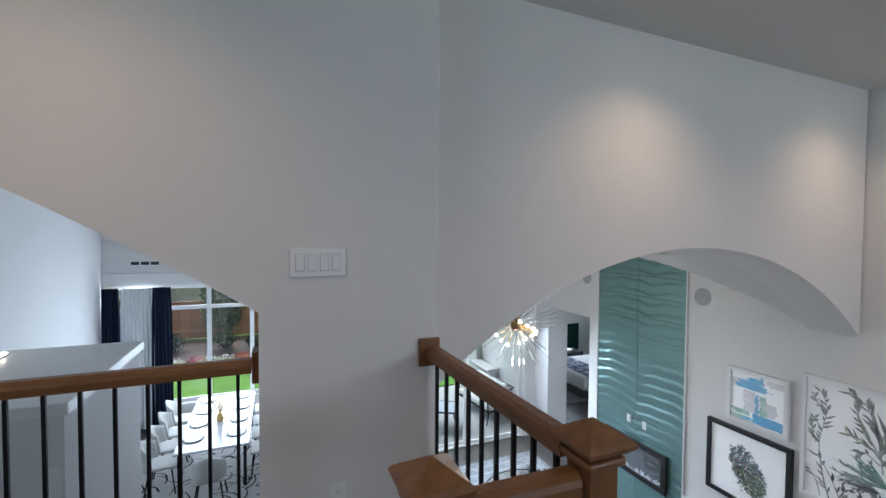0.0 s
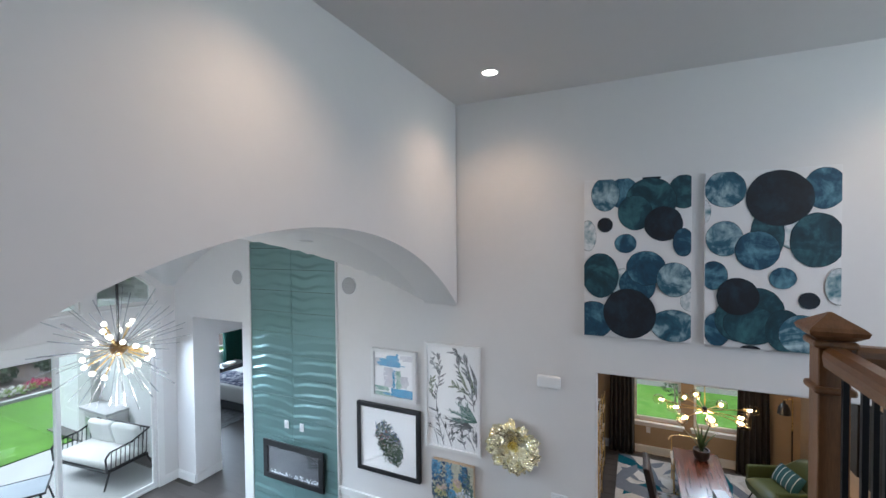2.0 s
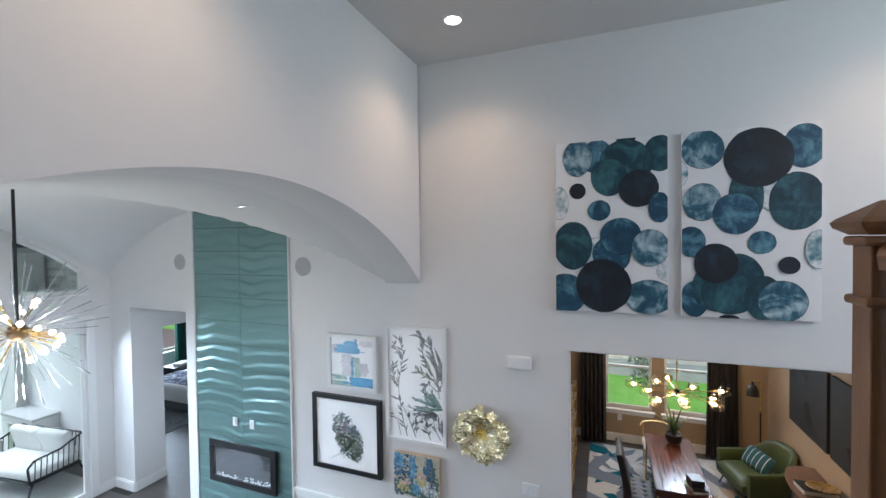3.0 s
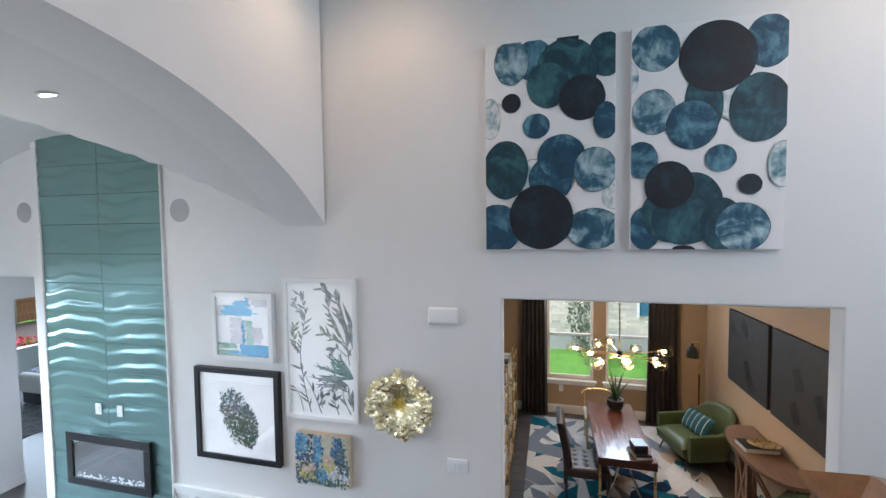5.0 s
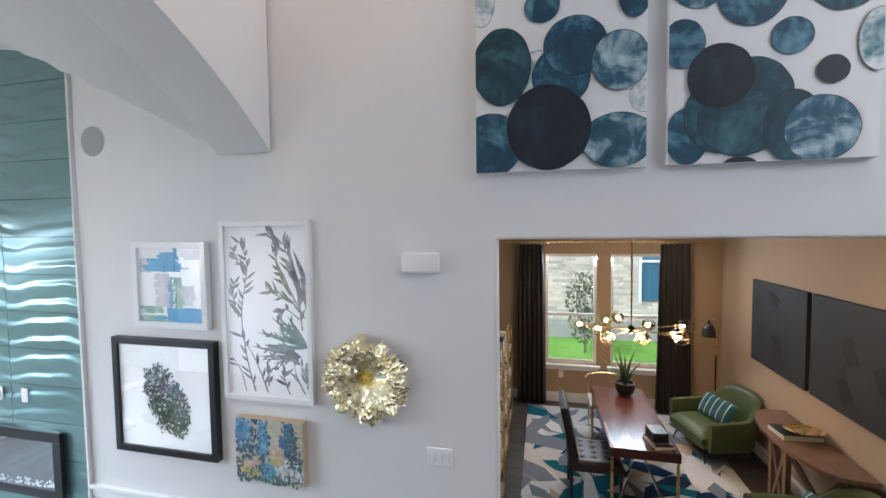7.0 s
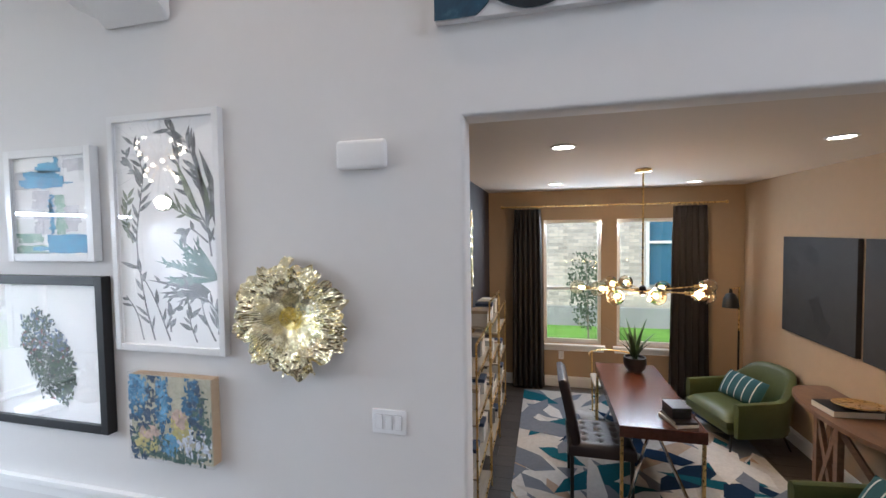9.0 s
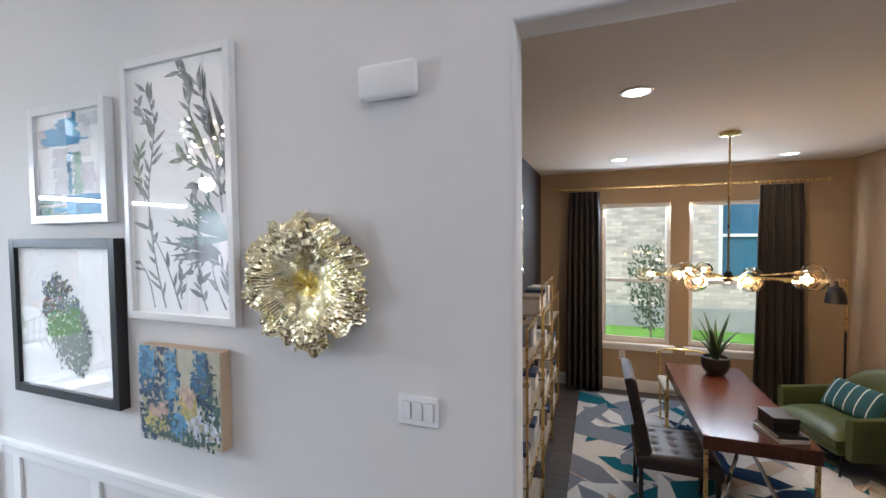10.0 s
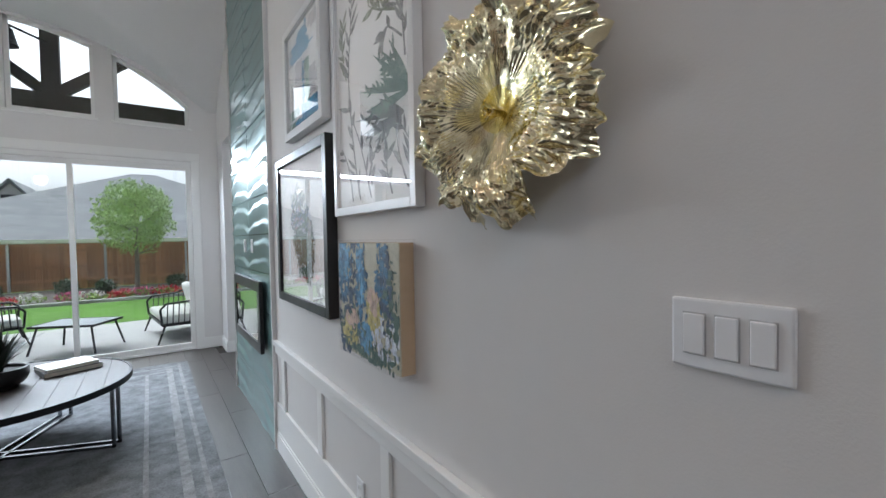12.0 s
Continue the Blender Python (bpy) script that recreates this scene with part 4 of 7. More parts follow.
def wave(y, z):
    s = z / 0.151 + 0.17 * math.sin(2 * math.pi * y / 0.95 + 0.8 * z) + 0.07 * math.sin(2 * math.pi * y / 0.41 + 2.1 * z)
    saw = s - math.floor(s)
    return 0.020 * (saw ** 0.8 if saw < 0.74 else 0.786 * (1 - (saw - 0.74) / 0.26)) * (0.65 + 0.35 * math.sin(2 * math.pi * y / 1.3 + 3 * z))


def wave_tile(y0, y1, z0, z1, ny=30, nz=26):
    bm = bmesh.new()
    g = [[None] * (nz + 1) for _ in range(ny + 1)]
    for i in range(ny + 1):
        for j in range(nz + 1):
            y, z = y0 + (y1 - y0) * i / ny, z0 + (z1 - z0) * j / nz
            g[i][j] = bm.verts.new((WX - 0.012 - wave(y, z), y, z))
    for i in range(ny):
        for j in range(nz):
            bm.faces.new((g[i][j], g[i][j + 1], g[i + 1][j + 1], g[i + 1][j]))
    rim = [g[i][0] for i in range(ny + 1)] + [g[ny][j] for j in range(1, nz + 1)] + [g[i][nz] for i in range(ny - 1, -1, -1)] + [g[0][j] for j in range(nz - 1, 0, -1)]
    back = [bm.verts.new((WX - 0.006, v.co.y, v.co.z)) for v in rim]
    for i in range(len(rim)):
        bm.faces.new((rim[i - 1], rim[i], back[i], back[i - 1]))
    return bm


zs = [0.0] + [0.0535 + 0.3025 * k for k in range(1, 15)] + [4.42]
for z0, z1 in zip(zs, zs[1:]):
    for y0, y1 in ((FY0, FM), (FM, FY1)):
        part("tile", wave_tile(y0 + 0.003, y1 - 0.003, z0 + 0.003, z1 - 0.003), M_TILE, fp, smooth=True)
for y in (FY0 - 0.018, FY1):
    part("edge_trim", box_bm(WX - 0.03, y, 0.0, WX, y + 0.018, 4.4), M_WALL, fp, "white edge strip")
ins = thing("electric_fireplace", "black framed linear electric fireplace with glass front", "fireplace", ON_EAST(5.346, 0.643, 0.034))
w, h = 1.12, 0.56
for d in ((0, 0, 0, w, 0.075, 0.03), (0, h - 0.085, 0, w, h, 0.03), (0, 0.075, 0, 0.085, h - 0.085, 0.03), (w - 0.085, 0.075, 0, w, h - 0.085, 0.03)):
    part("bezel", box_bm(*d, bevel=0.003), M_BLACK, ins)
part("firebox", box_bm(0.085, 0.075, -0.004, w - 0.085, h - 0.085, 0.004), material("firebox_grey", (0.035, 0.037, 0.04), 0.5, var=0.2, scale=9), ins)
bm = bmesh.new()
rnd = random.Random(7)
for i in range(90):
    x, y = rnd.uniform(0.10, w - 0.10), 0.078 + rnd.random() ** 2 * 0.05
    bmesh.ops.create_icosphere(bm, subdivisions=1, radius=rnd.uniform(0.006, 0.014), matrix=Matrix.Translation((x, y + 0.008, 0.008)) @ Matrix.Diagonal((1.3, 1, 0.35, 1)))
part("crystal_bed", bm, material("clear_crystals", (0.55, 0.56, 0.58), 0.15, var=0.3, scale=60), ins, "pale glass ember crystals")
part("glass_front", box_bm(0.085, 0.075, 0.020, w - 0.085, h - 0.085, 0.023), M_PANE, ins).visible_shadow = False
switch_plate("light_switch", ON_EAST(4.911, 1.472, 0.024), 1, "white single switch on the teal tiles", 0.075)
outlet("wall_outlet", ON_EAST(4.629, 1.472, 0.024), "white outlet on the teal tiles")

# ---- office ----
M_DARKW = material("dark_plum_paint", (0.030, 0.022, 0.024), 0.7, var=0.08, scale=2, bump=0.05, bscale=200)
solid("wall_office_accent", box_bm(WX + 0.15, OL - 0.012, 0.15, OX, OL - 0.001, OC), M_DARKW, "dark plum painted accent wall of the office", "wall")

for k, (y0, y1) in enumerate(WIN):
    wdw = thing("window_%d" % (k + 1), "white single hung office window with a deep sill", "window", None, "", "structure")
    x0, x1 = OX + 0.04, OX + 0.09
    for d in ((x0, y0, WZ0, x1, y0 + 0.045, WZ1), (x0, y1 - 0.045, WZ0, x1, y1, WZ1), (x0, y0 + 0.045, WZ0, x1, y1 - 0.045, WZ0 + 0.06), (x0, y0 + 0.045, WZ1 - 0.05, x1, y1 - 0.045, WZ1), (x0 - 0.012, y0 + 0.045, 1.385, x1, y1 - 0.045, 1.43)):
        part("window_frame", box_bm(*d, bevel=0.004), M_TRIM, wdw)
    part("window_sill", box_bm(OX - 0.075, y0 - 0.05, WZ0 - 0.035, OX + 0.04, y1 + 0.05, WZ0 - 0.002, bevel=0.005), M_TRIM, wdw)
    part("apron", box_bm(OX - 0.018, y0 - 0.03, WZ0 - 0.10, OX - 0.001, y1 + 0.03, WZ0 - 0.037), M_TRIM, wdw)
    for z0, z1 in ((WZ0 + 0.06, 1.385), (1.43, WZ1 - 0.05)):
        part("pane", box_bm(x0 + 0.02, y0 + 0.045, z0, x0 + 0.024, y1 - 0.045, z1), M_GLASS, wdw).visible_shadow = False

M_CURT = material("charcoal_linen", (0.042, 0.036, 0.031), 0.9, var=0.2, scale=20, bump=0.3, bscale=300, stretch=(1, 1, 0.15))


def curtain(y0, y1, x, z0, z1, folds, mat, label, group, seed, amp=0.05, flare=1.15):
    c = thing("curtain", label, "curtain", pose(x, (y0 + y1) / 2, z0), group)
    bm = bmesh.new()
    rnd = random.Random(seed)
    n, w = folds * 10, y1 - y0
    ph = rnd.uniform(0, 6)
    rows = []
    for j in range(15):
        s = j / 14
        row = []
        for i in range(n + 1):
            t = i / n
            k = (flare + (1 - flare) * s) * (1 - 0.10 * math.exp(-((s - 0.97) / 0.05) ** 2))
            y = (t - 0.5) * w * k
            a = amp * (0.55 + 0.45 * (1 - s))
            xx = a * math.sin(2 * math.pi * folds * t + ph + 0.5 * math.sin(3 * t + 2 * s)) + 0.012 * math.sin(9 * t + 5 * s + ph)
            row.append(bm.verts.new((xx, y, s * (z1 - z0))))
        rows.append(row)
    for a, b in zip(rows, rows[1:]):
        for i in range(n):
            bm.faces.new((a[i], a[i + 1], b[i + 1], b[i]))
    ob = part("panel", bm, mat, c, smooth=True)
    md = ob.modifiers.new("thickness", "SOLIDIFY")
    md.thickness = 0.004
    for i in range(folds):
        bm = bmesh.new()
        y = ((i + 0.5) / folds - 0.5) * w * 0.9
        bmesh.ops.create_cone(bm, cap_ends=True, segments=12, radius1=0.022, radius2=0.022, depth=0.008, matrix=pose(0, y, z1 - z0 + 0.025, 90))
        part("ring", bm, M_BRASS, c)
    return c


curtain(0.44, 0.83, OX - 0.14, 0.012, 2.53, 6, M_CURT, "charcoal linen curtain gathered beside the office window", "office curtains", 1)
curtain(-1.62, -1.20, OX - 0.14, 0.012, 2.53, 6, M_CURT, "charcoal linen curtain gathered beside the office window", "office curtains", 2)
rd = thing("curtain_rod", "slim brass curtain rod above the office windows", "curtain rod", pose(OX - 0.14, -0.4, 2.565))
part("rod", rod(bmesh.new(), (0, -1.42, 0), (0, 1.38, 0), 0.011, 12), M_BRASS, rd, smooth=True)
for y in (-1.43, 1.39):
    bm = bmesh.new()
    bmesh.ops.create_icosphere(bm, subdivisions=2, radius=0.024, matrix=Matrix.Translation((0, y, 0)))
    part("finial", bm, M_BRASS, rd, smooth=True)
for y in (-1.3, 0.0, 1.28):
    part("bracket", bar(bmesh.new(), (0.0, y, 0), (0.139, y, 0), 0.012, 0.012), M_BRASS, rd)

# rug of angular shards
M_RUGS = [material("rug_" + n, c, 0.95, var=0.12, scale=30, bump=0.4, bscale=350, spec=0.1) for n, c in (("cream", (0.50, 0.485, 0.465)), ("navy", (0.010, 0.028, 0.065)), ("teal", (0.012, 0.10, 0.14)), ("grey", (0.17, 0.19, 0.23)), ("tan", (0.40, 0.31, 0.24)), ("white", (0.58, 0.575, 0.565)), ("black", (0.015, 0.016, 0.02)))]
rug = thing("geometric_rug", "cream rug with navy, teal and grey angular shards", "rug", pose(7.69, -0.48, 0.0))
RW, RH = 3.38, 2.34
part("base_weave", box_bm(-RW / 2, -RH / 2, 0.0005, RW / 2, RH / 2, 0.011, bevel=0.003), M_RUGS[0], rug)
rnd = random.Random(12)
for i in range(120):
    L, Wd = rnd.uniform(0.4, 1.15), rnd.uniform(0.08, 0.20)
    a = rnd.choice((0.35, 0.6, -0.5, 2.2, 1.2, 0.1)) + rnd.uniform(-0.25, 0.25)
    cx, cy = rnd.uniform(0, RW), rnd.uniform(0, RH)
    pts = [(-L / 2, rnd.uniform(-Wd, 0) * 0.4), (-L * 0.15, -Wd * rnd.uniform(0.5, 1)), (L * 0.3, -Wd * rnd.uniform(0.2, 0.9)), (L / 2, rnd.uniform(-0.3, 0.5) * Wd), (L * 0.1, Wd * rnd.uniform(0.5, 1)), (-L * 0.32, Wd * rnd.uniform(0.3, 0.8))]
    c, s = math.cos(a), math.sin(a)
    bm = bmesh.new()
    flat_shape(bm, [(cx + c * x - s * y, cy + s * x + c * y) for x, y in pts], 0.0113 + 0.00006 * i, RW, RH, 0.0004)
    if bm.faces:
        part("shard", bm, M_RUGS[rnd.choice((1, 1, 2, 3, 3, 3, 0, 5, 5, 4, 2, 3, 5, 1))], rug, m=pose(-RW / 2, -RH / 2, 0))
    else:
        bm.free()

# desk
M_MAHOG = material("dark_walnut_veneer", (0.085, 0.032, 0.022), 0.22, var=0.25, scale=2.5, stretch=(1.0, 12, 12), spec=0.6)
desk = thing("writing_desk", "dark walnut writing desk on slim brass legs", "desk", pose(7.595, -0.44, 0.013))
part("desk_top", box_bm(-0.775, -0.30, 0.655, 0.775, 0.30, 0.745, bevel=0.004), M_MAHOG, desk)
for sx in (-1, 1):
    for sy in (-1, 1):
        bm = bmesh.new()
        bar(bm, (sx * 0.755, sy * 0.28, 0), (sx * 0.755, sy * 0.28, 0.655), 0.022, 0.022)
        part("leg", bm, M_BRASS, desk)
    bm = bmesh.new()
    bar(bm, (sx * 0.755, -0.27, 0.012), (sx * 0.46, 0.0, 0.65), 0.018, 0.018)
    bar(bm, (sx * 0.755, 0.27, 0.012), (sx * 0.46, 0.0, 0.65), 0.018, 0.018)
    part("brace", bm, M_CHROME, desk, "slanted metal braces")
    part("foot_rail", bar(bmesh.new(), (sx * 0.755, -0.27, 0.010), (sx * 0.755, 0.27, 0.010), 0.02, 0.02), M_BRASS, desk)
for y0 in (-0.28, 0.005):
    part("drawer_front", box_bm(-0.779, y0, 0.668, -0.7752, y0 + 0.275, 0.735, bevel=0.001), M_MAHOG, desk)

# tufted chair
M_LEATHER = material("dark_brown_leather", (0.022, 0.014, 0.015), 0.36, var=0.2, scale=9, bump=0.25, bscale=120)


def tufted(w, d, t, nu, nv, depth=0.022):
    """A cushion w x d with rows of buttoned tufts on its top, t thick."""
    bm = bmesh.new()
    n = 36
    top = []
    for i in range(n + 1):
        row = []
        for j in range(n + 1):
            u, v = i / n, j / n
            e = min(u, 1 - u, v, 1 - v)
            z = t - 0.03 * max(0, 1 - e / 0.08) ** 2
            dd = min(math.hypot((u - (a + 1) / (nu + 1)) * w, (v - (b + 1) / (nv + 1)) * d) for a in range(nu) for b in range(nv))
            z -= depth * math.exp(-(dd / 0.022) ** 2)
            row.append(bm.verts.new(((u - 0.5) * w, (v - 0.5) * d, z)))
        top.append(row)
    for i in range(n):
        for j in range(n):
            bm.faces.new((top[i][j], top[i + 1][j], top[i + 1][j + 1], top[i][j + 1]))
    rim = [top[i][0] for i in range(n + 1)] + [top[n][j] for j in range(1, n + 1)] + [top[i][n] for i in range(n - 1, -1, -1)] + [top[0][j] for j in range(n - 1, 0, -1)]
    low = [bm.verts.new((v.co.x, v.co.y, 0)) for v in rim]
    for i in range(len(rim)):
        bm.faces.new((rim[i - 1], rim[i], low[i], low[i - 1]))
    bm.faces.new(low)
    return bm


ch = thing("desk_chair", "dark brown leather chair with a button tufted seat", "chair", pose(7.25, 0.0, 0.013))
part("seat", tufted(0.52, 0.52, 0.10, 4, 3), M_LEATHER, ch, smooth=True, m=pose(0, -0.04, 0.38))
part("backrest", tufted(0.50, 0.56, 0.075, 4, 3), M_LEATHER, ch, smooth=True, m=pose(0, 0.185, 0.44, 78, 0, 0) @ pose(0, 0.28, 0.0, 0, 0, 0))
for x in (-0.235, 0.235):
    for y in (-0.27, 0.19):
        part("leg", bar(bmesh.new(), (x, y, 0), (x, y, 0.385), 0.028, 0.028), M_BLACK, ch)
for a in range(4):
    for b in range(3):
        bm = bmesh.new()
        bmesh.ops.create_icosphere(bm, subdivisions=1, radius=0.011, matrix=Matrix.Translation(((a + 1) / 5 * 0.52 - 0.26, (b + 1) / 4 * 0.52 - 0.26 - 0.04, 0.462)))
        part("button", bm, M_LEATHER, ch)

# brass framed guest chair beyond the desk
gc = thing("guest_chair", "slim chair with a curved brass back rail", "chair", pose(8.62, -0.36, 0.013, 0, 0, 90))
M_CREAM = material("cream_upholstery", (0.55, 0.50, 0.42), 0.85, var=0.08, scale=25, bump=0.2, bscale=300)
part("seat", box_bm(-0.23, -0.22, 0.42, 0.23, 0.22, 0.47, bevel=0.02, seg=3), M_CREAM, gc, smooth=True)
bm = bmesh.new()
pts = [(0.26 * math.sin(a), -0.24 * math.cos(a) * 1.0, 0.755) for a in [math.radians(q) for q in range(-95, 96, 10)]]
for a, b in zip(pts, pts[1:]):
    rod(bm, a, b, 0.009, 8)
part("back_rail", bm, M_BRASS, gc)
for x in (-0.2, 0.2):
    for y in (-0.2, 0.2):
        part("leg", rod(bmesh.new(), (x, y, 0), (x * 1.05, y, 0.75 if y < 0 else 0.43), 0.009, 8), M_BRASS, gc)

# aloe in a black pot
M_ALOE = material("aloe_leaf", (0.035, 0.075, 0.03), 0.45, var=0.25, scale=18)


def aloe(m, label, pot_r=0.095, pot_h=0.13, leaf_l=0.26, n=18, seed=3, mat=None):
    p = thing("potted_plant", label, "plant", m)
    part("pot", lathe([(pot_r * 0.55, 0), (pot_r * 0.85, pot_h * 0.25), (pot_r, pot_h * 0.6), (pot_r * 0.97, pot_h), (pot_r * 0.86, pot_h), (pot_r * 0.82, pot_h * 0.8)], 28), M_BLACK, p, smooth=True)
    part("soil", cyl_bm(pot_r * 0.83, pot_r * 0.83, pot_h * 0.78, pot_h * 0.84, 20), M_PLANKB, p)
    rnd = random.Random(seed)
    for i in range(n):
        a = i * 2.4 + rnd.uniform(-0.3, 0.3)
        tilt = 0.15 + 0.75 * (i / n) + rnd.uniform(-0.1, 0.1)
        L = leaf_l * rnd.uniform(0.7, 1.1)
        bm = bmesh.new()
        prev = None
        for k in range(7):
            s = k / 6
            out = L * s * math.sin(tilt * (0.6 + 0.5 * s))
            up = pot_h * 0.8 + L * s * math.cos(tilt * (0.6 + 0.5 * s))
            wd = 0.062 * leaf_l * (1 - s) ** 0.7 + 0.0008
            c = Vector((math.cos(a) * out, math.sin(a) * out, up))
            side = Vector((-math.sin(a), math.cos(a), 0)) * wd
            th = Vector((math.cos(a) * 0.5, math.sin(a) * 0.5, 0.3)) * wd * 0.5
            ringv = [bm.verts.new(c + side), bm.verts.new(c - th), bm.verts.new(c - side), bm.verts.new(c + th * 0.2)]
            if prev:
                for q in range(4):
                    bm.faces.new((prev[q], prev[(q + 1) % 4], ringv[(q + 1) % 4], ringv[q]))
            prev = ringv
        part("leaf", bm, mat or M_ALOE, p, smooth=True)
    return p


aloe(pose(8.12, -0.50, 0.759), "spiky green aloe in a round black pot on the desk", 0.112, 0.155, 0.43, 15)

# books and speckled box on the desk
M_BOOKS = [material("book_cover_" + n, c, 0.45, var=0.08) for n, c in (("black", (0.02, 0.02, 0.022)), ("grey", (0.25, 0.25, 0.26)), ("white", (0.7, 0.7, 0.68)), ("tan", (0.45, 0.36, 0.26)), ("navy", (0.03, 0.05, 0.10)), ("sage", (0.2, 0.27, 0.22)))]
M_PAGES = material("book_pages", (0.68, 0.64, 0.55), 0.85, var=0.1, scale=5, stretch=(1, 1, 60))


def book(m, w, d, t, mat, label, group=""):
    b = thing("book", label, "book", m, group)
    part("page_block", box_bm(-w / 2 + 0.004, -d / 2 + 0.003, 0.0025, w / 2 - 0.001, d / 2 - 0.003, t - 0.0025), M_PAGES, b)
    bm = bmesh.new()
    add_box(bm, -w / 2, -d / 2, 0, w / 2, d / 2, 0.0022)
    add_box(bm, -w / 2, -d / 2, t - 0.0022, w / 2, d / 2, t)
    add_box(bm, -w / 2, -d / 2, 0.0022, -w / 2 + 0.003, d / 2, t - 0.0022)
    part("cover", bm, mat, b)


book(pose(6.98, -0.585, 0.759, 0, 0, 18), 0.24, 0.17, 0.022, M_BOOKS[2], "white book at the base of a small stack", "desk books")
book(pose(6.985, -0.59, 0.782, 0, 0, 12), 0.235, 0.165, 0.02, M_BOOKS[0], "black book lying on a white book", "desk books")
M_SPECK = material("speckled_black_lacquer", (0.03, 0.03, 0.032), 0.3, var=0.9, scale=40)
bx = thing("speckled_box", "black speckled lacquer keepsake box on books", "box", pose(7.0, -0.58, 0.8025, 0, 0, 10))
part("box_body", box_bm(-0.085, -0.07, 0, 0.085, 0.07, 0.055, bevel=0.003), M_BLACK, bx)
part("lid", box_bm(-0.088, -0.073, 0.056, 0.088, 0.073, 0.085, bevel=0.003), M_SPECK, bx, "white flecked black lid")

# green armchairs
M_GREEN = material("olive_leather", (0.075, 0.095, 0.032), 0.42, var=0.15, scale=5, bump=0.12, bscale=90)


def armchair(m, label):
    c = thing("armchair", label, "armchair", m, "green armchairs")
    # shell: a U of upholstery that is low at the arms and high at the back
    bm = bmesh.new()
    path = []
    for i in range(41):
        t = i / 40
        if t < 0.22:
            p = (-0.40, 0.32 - (t / 0.22) * 0.42)
        elif t > 0.78:
            p = (0.40, -0.10 + ((t - 0.78) / 0.22) * 0.42)
        else:
            a = math.pi * (1 + (t - 0.22) / 0.56)
            p = (0.40 * math.cos(a), -0.10 + 0.30 * math.sin(a))
        path.append(p)
    rings = []
    for i, p in enumerate(path):
        t = i / 40
        a, b = path[max(0, i - 1)], path[min(40, i + 1)]
        d = Vector((b[0] - a[0], b[1] - a[1], 0)).normalized()
        nrm = Vector((d.y, -d.x, 0))
        back = math.exp(-((t - 0.5) / 0.17) ** 4)
        top = 0.56 + 0.24 * back + 0.02 * math.sin(math.pi * t)
        lean = 0.09 * back
        base = Vector((p[0], p[1], 0))
        prof = [(0.035, 0.20), (0.045, 0.40), (0.05, top - 0.05), (0.03, top - 0.008), (0.0, top), (-0.03, top - 0.008), (-0.05, top - 0.05), (-0.045, 0.40), (-0.035, 0.20)]
        ring = []
        for off, z in prof:
            k = (z - 0.2) / (top - 0.2)
            ring.append(bm.verts.new(base + nrm * (off * (0.8 if i in (0, 40) else 1) + lean * k * k) + Vector((0, 0, z))))
        rings.append(ring)
    for a, b in zip(rings, rings[1:]):
        for q in range(len(a)):
            bm.faces.new((a[q], a[(q + 1) % len(a)], b[(q + 1) % len(a)], b[q]))
    bm.faces.new(rings[0])
    bm.faces.new(rings[-1][::-1])
    part("back_shell", bm, M_GREEN, c, smooth=True)
    bm = bmesh.new()
    n = 18
    rows = []
    for i in range(n + 1):
        row = []
        for j in range(n + 1):
            u, v = i / n * 2 - 1, j / n * 2 - 1
            e = (1 - abs(u) ** 5) * (1 - abs(v) ** 5)
            row.append(bm.verts.new((u * 0.345, 0.035 + v * 0.345, 0.34 + 0.085 * e ** 0.5 + 0.012 * e)))
        rows.append(row)
    for i in range(n):
        for j in range(n):
            bm.faces.new((rows[i][j], rows[i + 1][j], rows[i + 1][j + 1], rows[i][j + 1]))
    rim = [rows[i][0] for i in range(n + 1)] + [rows[n][j] for j in range(1, n + 1)] + [rows[i][n] for i in range(n - 1, -1, -1)] + [rows[0][j] for j in range(n - 1, 0, -1)]
    low = [bm.verts.new((v.co.x * 0.97, (v.co.y - 0.035) * 0.97 + 0.035, 0.27)) for v in rim]
    for i in range(len(rim)):
        bm.faces.new((rim[i - 1], rim[i], low[i], low[i - 1]))
    bm.faces.new(low)
    part("seat_cushion", bm, M_GREEN, c, smooth=True)
    part("seat_base", box_bm(-0.34, -0.33, 0.20, 0.34, 0.36, 0.272, bevel=0.02), M_GREEN, c, smooth=True)
    for x in (-0.31, 0.31):
        for y in (-0.30, 0.30):
            part("leg", rod(bmesh.new(), (x * 1.1, y * 1.12, 0), (x * 0.9, y * 0.9, 0.21), 0.009, 10, 0.014), M_BLACK, c)
    return c


arm = armchair(pose(8.48, -1.58, 0.0005, 0, 0, 16) @ Matrix.Scale(0.93, 4), "olive green leather armchair with curved back")
copy_thing(arm, pose(6.38, -1.53, 0.0005, 0, 0, 4))
M_TEALF = material("teal_woven_fabric", (0.02, 0.085, 0.10), 0.9, var=0.15, scale=40, bump=0.3, bscale=300)
M_WHITEF = material("white_woven_fabric", (0.68, 0.68, 0.66), 0.9, var=0.06, scale=40, bump=0.3, bscale=300)


